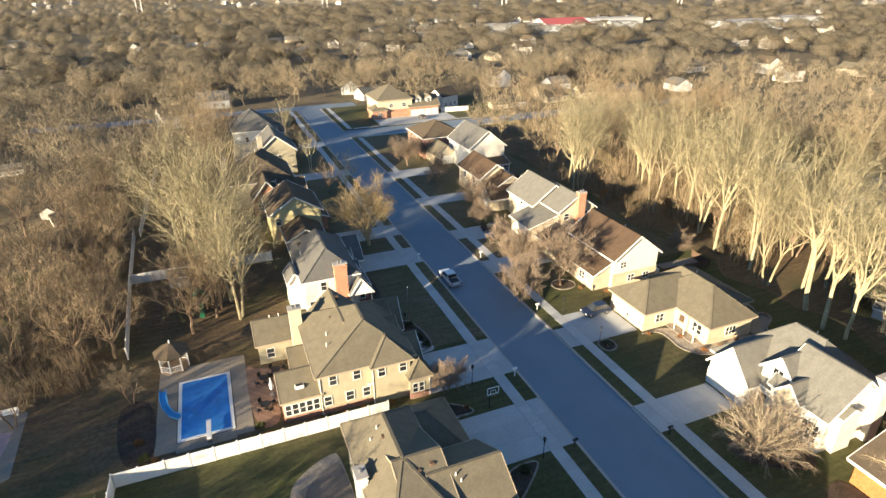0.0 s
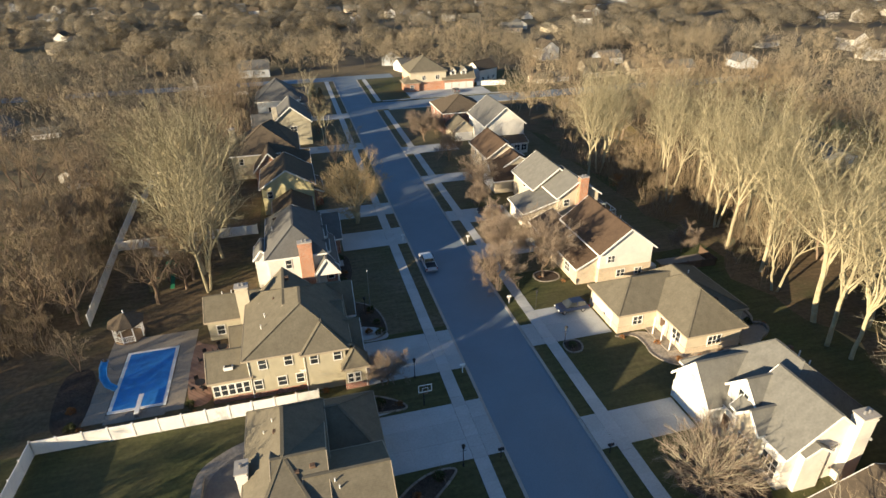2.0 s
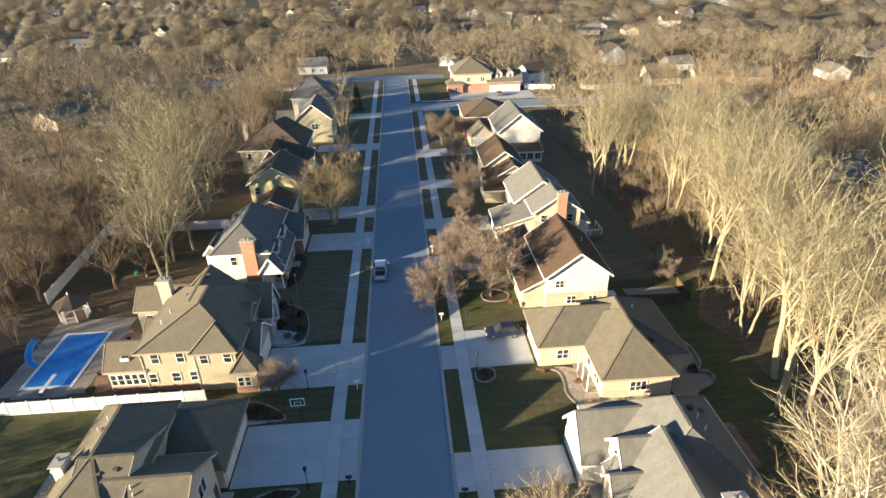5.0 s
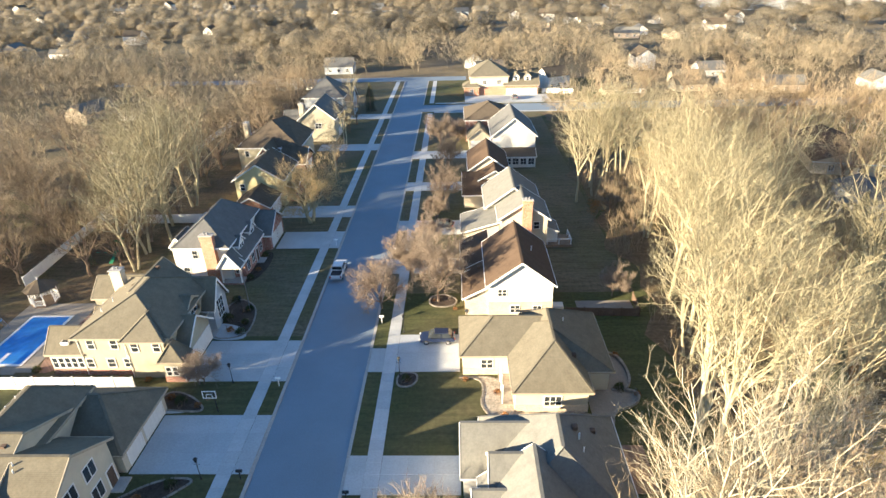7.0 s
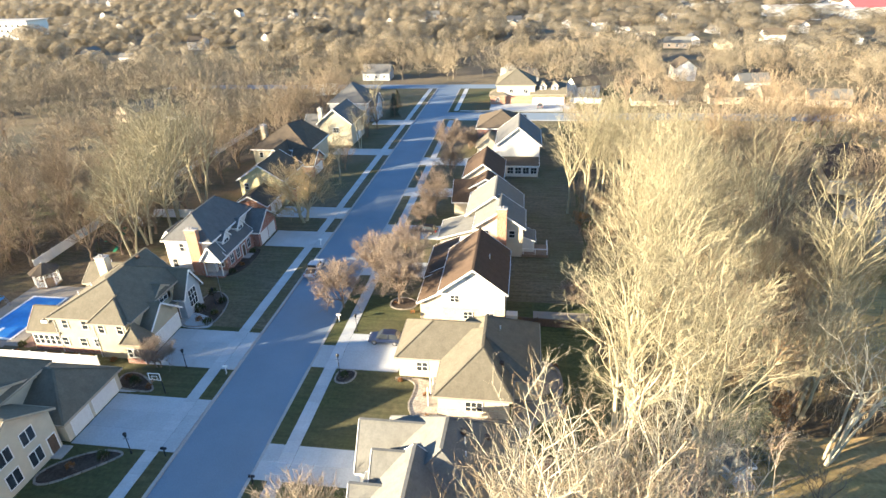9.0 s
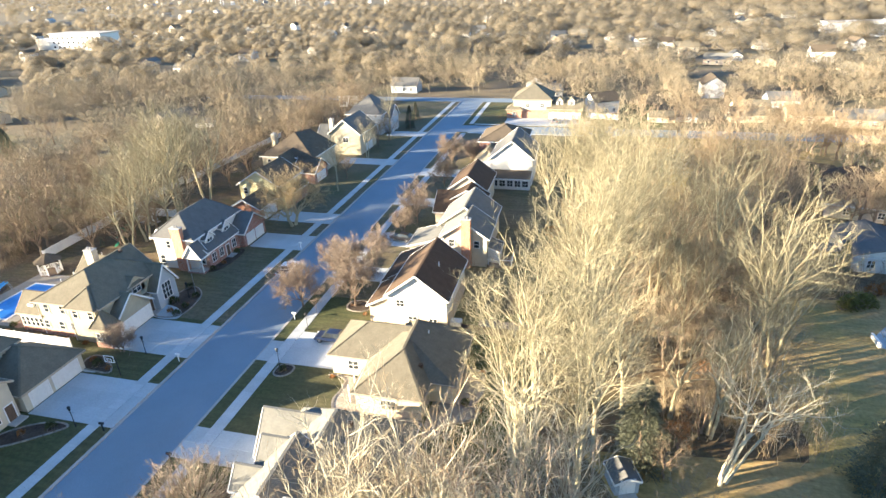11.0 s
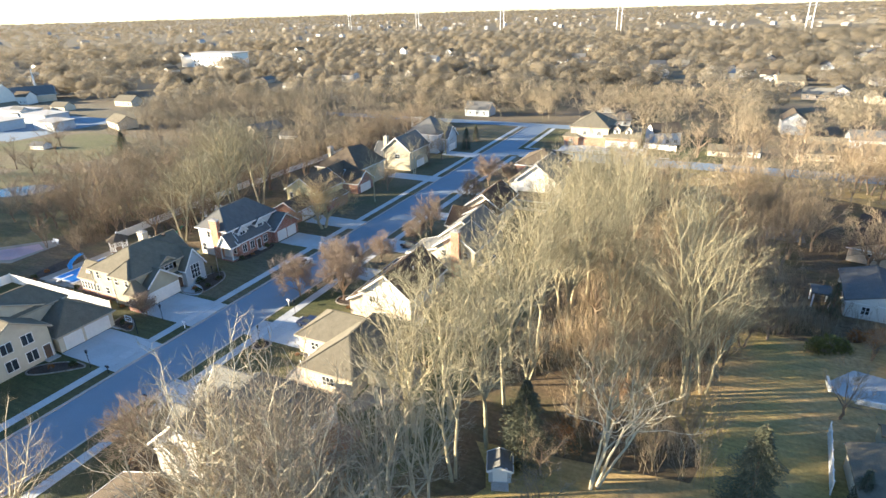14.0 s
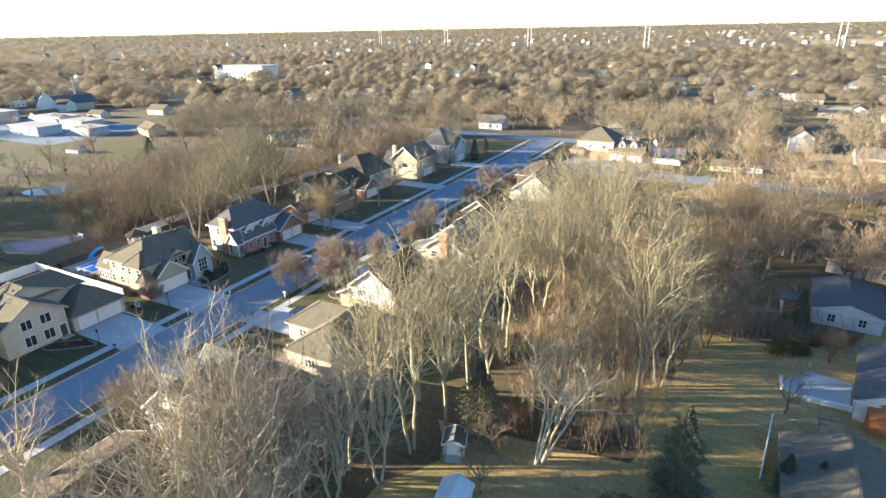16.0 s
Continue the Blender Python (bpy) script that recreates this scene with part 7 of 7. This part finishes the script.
for x in (-38.34, -36.86):
    for y in (77.26, 78.74):
        part("post", boxes((x - 0.06, y - 0.06, 0, x + 0.06, y + 0.06, 2.6)), M_WOOD, tower)
bm = bmesh.new()
slab(bm, [(-38.6, 77.0, 2.5), (-36.6, 77.0, 2.5), (-36.6, 79.0, 2.5), (-38.6, 79.0, 2.5), (-37.6, 77.0, 3.2), (-37.6, 79.0, 3.2)], [(0, 4, 5, 3), (1, 2, 5, 4)], 0.05)
part("roof", bm, M_GREEN, pf, "green sheet roof")
bm = bmesh.new()
slab(bm, [(-37.9, 77.2, 1.3), (-37.3, 77.2, 1.3), (-37.3, 74.6, 0.2), (-37.9, 74.6, 0.2)], [(0, 3, 2, 1)], 0.05)
part("slide", bm, M_GREEN, pf, "green plastic slide")


def shed(label, x, y, w, d, ez, rz, wall, roof, turn):
    s = thing("shed", label, "shed", "garden sheds")
    wing(s, -w / 2, -d / 2, w / 2, d / 2, ez, rz, "gy", roof, wall, over=0.15)
    door(s, "S", -d / 2, 0, 1.3, 1.7, M_TRIM)
    s.matrix_world = pose(x, y, 0, 0, 0, turn)
    return s


shed("small grey garden shed under the trees", 55.9, 35.4, 2.4, 2.6, 1.5, 2.2, M_GREYWALL, M_ROOF_SLATE, 20)
M_PALEMETAL = mottled("pale_metal_sheet", (0.62, 0.68, 0.72), 0.06, 3.0, 0.4, 0.5, 0.1, 0.01)
shed("white and blue shed at the garden's edge", 60.0, 27.0, 3.0, 3.6, 2.1, 3.2, M_WHITE, M_PALEMETAL, 10)
shed("pale shed with a shingled roof", -40.6, 87.6, 2.4, 3.2, 1.9, 2.7, M_GREYWALL, M_ROOF_GREY, 80)
# ---- street furniture ----
def lamp_post(x, y):
    l = thing("lamp_post", "black yard lamp post beside a driveway", "lamp post", "yard lamps")
    part("post", tube(bmesh.new(), [(0, 0, 0), (0, 0, 0.3), (0, 0, 0.35), (0, 0, 2.3)], [0.1, 0.09, 0.045, 0.04], 8), M_BLACK, l)
    part("lantern", tube(bmesh.new(), [(0, 0, 2.3), (0, 0, 2.35), (0, 0, 2.7)], [0.08, 0.12, 0.17], 6), M_GLASS, l)
    part("hood", tube(bmesh.new(), [(0, 0, 2.7), (0, 0, 2.78), (0, 0, 2.95)], [0.22, 0.2, 0.03], 6), M_BLACK, l)
    part("arm", bar(bmesh.new(), (-0.3, 0, 2.05), (0.3, 0, 2.05), 0.03, 0.03), M_BLACK, l)
    l.matrix_world = pose(x, y, 0)
    return l


for x, y in ((-6.6, 45.0), (-10.4, 59.8), (-4.8, 31.0), (13.2, 46.0), (13.0, 54.8)):
    lamp_post(x, y)


def mailbox(x, y, turn=0, mat=None):
    m = thing("mailbox", "roadside mailbox on a post", "mailbox", "mailboxes")
    part("post", boxes((-0.05, -0.05, 0, 0.05, 0.05, 1.05)), M_TRIM if mat is None else mat, m)
    bm = bmesh.new()
    prof = [(-0.11, 1.05), (0.11, 1.05), (0.11, 1.2), (0.07, 1.29), (-0.07, 1.29), (-0.11, 1.2)]
    a, b = [bm.verts.new((-0.3, u, z)) for u, z in prof], [bm.verts.new((0.3, u, z)) for u, z in prof]
    bm.faces.new(list(reversed(a))), bm.faces.new(b)
    for i in range(6):
        bm.faces.new((a[i], a[(i + 1) % 6], b[(i + 1) % 6], b[i]))
    part("box", bm, mat or M_TRIM, m)
    part("flag", boxes((0.0, 0.115, 1.15, 0.03, 0.13, 1.4)), M_BRICK_O, m)
    m.matrix_world = pose(x, y, 0, 0, 0, turn)
    return m


mailbox(-0.9, 44.4), mailbox(9.8, 28.6, 180, M_BLACK), mailbox(-0.9, 80.6), mailbox(9.8, 57.0, 180), mailbox(9.8, 77.0, 180), mailbox(-0.9, 31.0, 0, M_BLACK)

hp = thing("basketball_hoop", "basketball hoop with a white-edged clear backboard on a pole", "basketball hoop")
part("pole", tube(bmesh.new(), [(-6.6, 40.2, 0), (-6.6, 40.2, 2.8), (-6.6, 39.5, 3.2)], [0.07, 0.07, 0.06], 8), M_BLACK, hp)
bd = part("backboard", boxes((-7.35, 39.3, 2.7, -7.27, 39.36, 3.7), (-5.93, 39.3, 2.7, -5.85, 39.36, 3.7), (-7.27, 39.3, 2.7, -5.93, 39.36, 2.78), (-7.27, 39.3, 3.62, -5.93, 39.36, 3.7)), M_TRIM, hp, "clear backboard with a white outline")
part("target", boxes((-6.95, 39.29, 2.85, -6.89, 39.33, 3.3), (-6.31, 39.29, 2.85, -6.25, 39.33, 3.3), (-6.89, 39.29, 3.24, -6.31, 39.33, 3.3)), M_TRIM, bd)
bm = bmesh.new()
ring = [(-6.6 + 0.23 * math.cos(a), 39.04 + 0.23 * math.sin(a), 2.9) for a in (2 * math.pi * i / 12 for i in range(13))]
tube(bm, ring, [0.02] * 13, 4)
part("rim", bm, M_BRICK_O, hp)
pb = thing("play_pole", "tall thin grey flagpole on the lawn", "flagpole")
part("pole", tube(bmesh.new(), [(-9.6, 60.6, 0), (-9.6, 60.6, 6.4)], [0.05, 0.03], 6), M_METAL, pb)
part("finial", tube(bmesh.new(), [(-9.6, 60.6, 6.4), (-9.6, 60.6, 6.5)], [0.06, 0.05], 6), M_TRIM, pb)


# ---- vehicles ----
def car_paint(name, colour):
    m, t, b = material(name, 0.28, 0.2)
    b.inputs["Coat Weight"].default_value = 0.6
    t.links.new(ramp(t, noise_of(t, world_place(t), 2.0), (0.3, dim(colour, 0.9)), (0.7, dim(colour, 1.08))), b.inputs["Base Color"])
    return m


def loft(bm, profile, halves):
    """A body lofted across: profile is the side view (x, z), halves the half width at each point."""
    a = [bm.verts.new((x, -w, z)) for (x, z), w in zip(profile, halves)]
    b = [bm.verts.new((x, w, z)) for (x, z), w in zip(profile, halves)]
    bm.faces.new(a), bm.faces.new(list(reversed(b)))
    n = len(profile)
    for i in range(n):
        j = (i + 1) % n
        bm.faces.new((a[j], a[i], b[i], b[j]))
    bmesh.ops.recalc_face_normals(bm, faces=bm.faces)
    bmesh.ops.bevel(bm, geom=list(bm.edges), offset=0.04, segments=2, affect="EDGES")
    return bm


def wheel(car, x, y, r=0.36):
    s = 1 if y > 0 else -1
    w = part("wheel", tube(bmesh.new(), [(x, y - 0.11, r), (x, y - 0.08, r), (x, y + 0.08, r), (x, y + 0.11, r)], [r - 0.04, r, r, r - 0.04], 18), M_RUBBER, car)
    part("rim", tube(bmesh.new(), [(x, y + s * 0.1, r), (x, y + s * 0.125, r)], [r * 0.62, r * 0.55], 12), M_METAL, w)


M_LAMP = mottled("lamp_lens", (0.7, 0.7, 0.66), 0.05, 3.0, 0.5, 0.15, 0.0)
M_TAIL = mottled("tail_lens", (0.35, 0.02, 0.02), 0.1, 3.0, 0.5, 0.2, 0.0)


def pickup(label, paint, at, turn):
    c = thing("pickup_truck", label, "pickup truck", "parked vehicles")
    part("body", loft(bmesh.new(), [(-2.75, 0.5), (2.7, 0.5), (2.78, 0.75), (2.7, 1.02), (1.4, 1.12), (-2.75, 1.12)], [0.94, 0.9, 0.92, 0.9, 0.95, 0.95]), paint, c)
    cab = part("cab", loft(bmesh.new(), [(-1.0, 1.1), (1.45, 1.1), (0.75, 1.78), (-0.85, 1.82)], [0.9, 0.9, 0.74, 0.74]), paint, c)
    for pane, v in (("windscreen", [(1.36, -0.8, 1.2), (1.36, 0.8, 1.2), (0.83, 0.66, 1.72), (0.83, -0.66, 1.72)]), ("rear_window", [(-1.03, 0.8, 1.25), (-1.03, -0.8, 1.25), (-0.9, -0.66, 1.72), (-0.9, 0.66, 1.72)])):
        bm = bmesh.new()
        bm.faces.new([bm.verts.new((x + (0.03 if x > 0 else -0.03), y, z)) for x, y, z in v])
        bmesh.ops.solidify(bm, geom=list(bm.faces), thickness=0.02)
        part(pane, bm, M_GLASS, cab)
    for s in (-1, 1):
        part("side_window", boxes((-0.8, s * 0.84 - 0.05, 1.24, 0.85, s * 0.84 + 0.05, 1.66)), M_GLASS, cab)
        part("headlight", boxes((2.66, s * 0.72 - 0.15, 0.78, 2.79, s * 0.72 + 0.15, 0.95), bevel=0.02), M_LAMP, c)
        part("tail_light", boxes((-2.79, s * 0.82 - 0.09, 0.75, -2.72, s * 0.82 + 0.09, 1.05)), M_TAIL, c)
        part("mirror", boxes((0.8, s * 1.02 - 0.08, 1.2, 0.92, s * 1.02 + 0.08, 1.38), bevel=0.02), M_BLACK, c)
        for x in (-1.75, 1.75):
            wheel(c, x, s * 0.84, 0.39)
    part("bed", boxes((-2.65, -0.8, 1.1, -1.12, 0.8, 1.14)), M_BLACK, c, "dark open load bed")
    part("bumper", boxes((2.7, -0.92, 0.42, 2.88, 0.92, 0.62), (-2.9, -0.92, 0.45, -2.74, 0.92, 0.62), bevel=0.03), M_METAL, c)
    c.matrix_world = pose(*at, 0, 0, turn)
    return c


def car(label, paint, at, turn, tall=1.5):
    c = thing("car", label, "car", "parked vehicles")
    part("body", loft(bmesh.new(), [(-2.25, 0.42), (2.2, 0.4), (2.28, 0.7), (1.9, 0.9), (1.1, 0.98), (-2.1, 1.02), (-2.3, 0.8)], [0.88, 0.84, 0.84, 0.86, 0.9, 0.9, 0.88]), paint, c)
    cab = part("cabin", loft(bmesh.new(), [(-2.0, 0.98), (1.15, 0.98), (0.35, tall), (-1.5, tall + 0.02)], [0.84, 0.84, 0.66, 0.66]), M_GLASS, c, "dark glazed cabin")
    part("roof_panel", boxes((-1.45, -0.62, tall - 0.03, 0.3, 0.62, tall + 0.05), bevel=0.03), paint, cab)
    for s in (-1, 1):
        part("pillar", bar(bmesh.new(), (-0.5, s * 0.86, 0.98), (-0.5, s * 0.68, tall), 0.07, 0.07), paint, cab)
        part("headlight", boxes((2.14, s * 0.66 - 0.16, 0.66, 2.3, s * 0.66 + 0.16, 0.8), bevel=0.02), M_LAMP, c)
        part("tail_light", boxes((-2.33, s * 0.7 - 0.15, 0.72, -2.2, s * 0.7 + 0.15, 0.9), bevel=0.02), M_TAIL, c)
        part("mirror", boxes((0.75, s * 0.96 - 0.08, 1.0, 0.88, s * 0.96 + 0.08, 1.14), bevel=0.02), paint, c)
        for x in (-1.4, 1.4):
            wheel(c, x, s * 0.8, 0.34)
    c.matrix_world = pose(*at, 0, 0, turn)
    return c


pickup("silver pickup truck parked at the kerb", car_paint("silver_paint", (0.62, 0.63, 0.65)), (1.3, 71.1, -0.13), 90)
car("dark blue car parked on a driveway", car_paint("dark_blue_paint", (0.02, 0.03, 0.07)), (17.5, 52.9, 0.03), 180, 1.6)
car("black car parked on a driveway", car_paint("black_paint", (0.02, 0.02, 0.025)), (17.2, 87.4, 0.03), 170)
car("grey car parked on a driveway", car_paint("grey_paint", (0.2, 0.21, 0.22)), (40.0, 190.0, 0.03), 90)

# the patterns for copies have served
for t0 in TEMPLATES:
    for ob in (*t0.children_recursive, t0):
        bpy.data.objects.remove(ob)
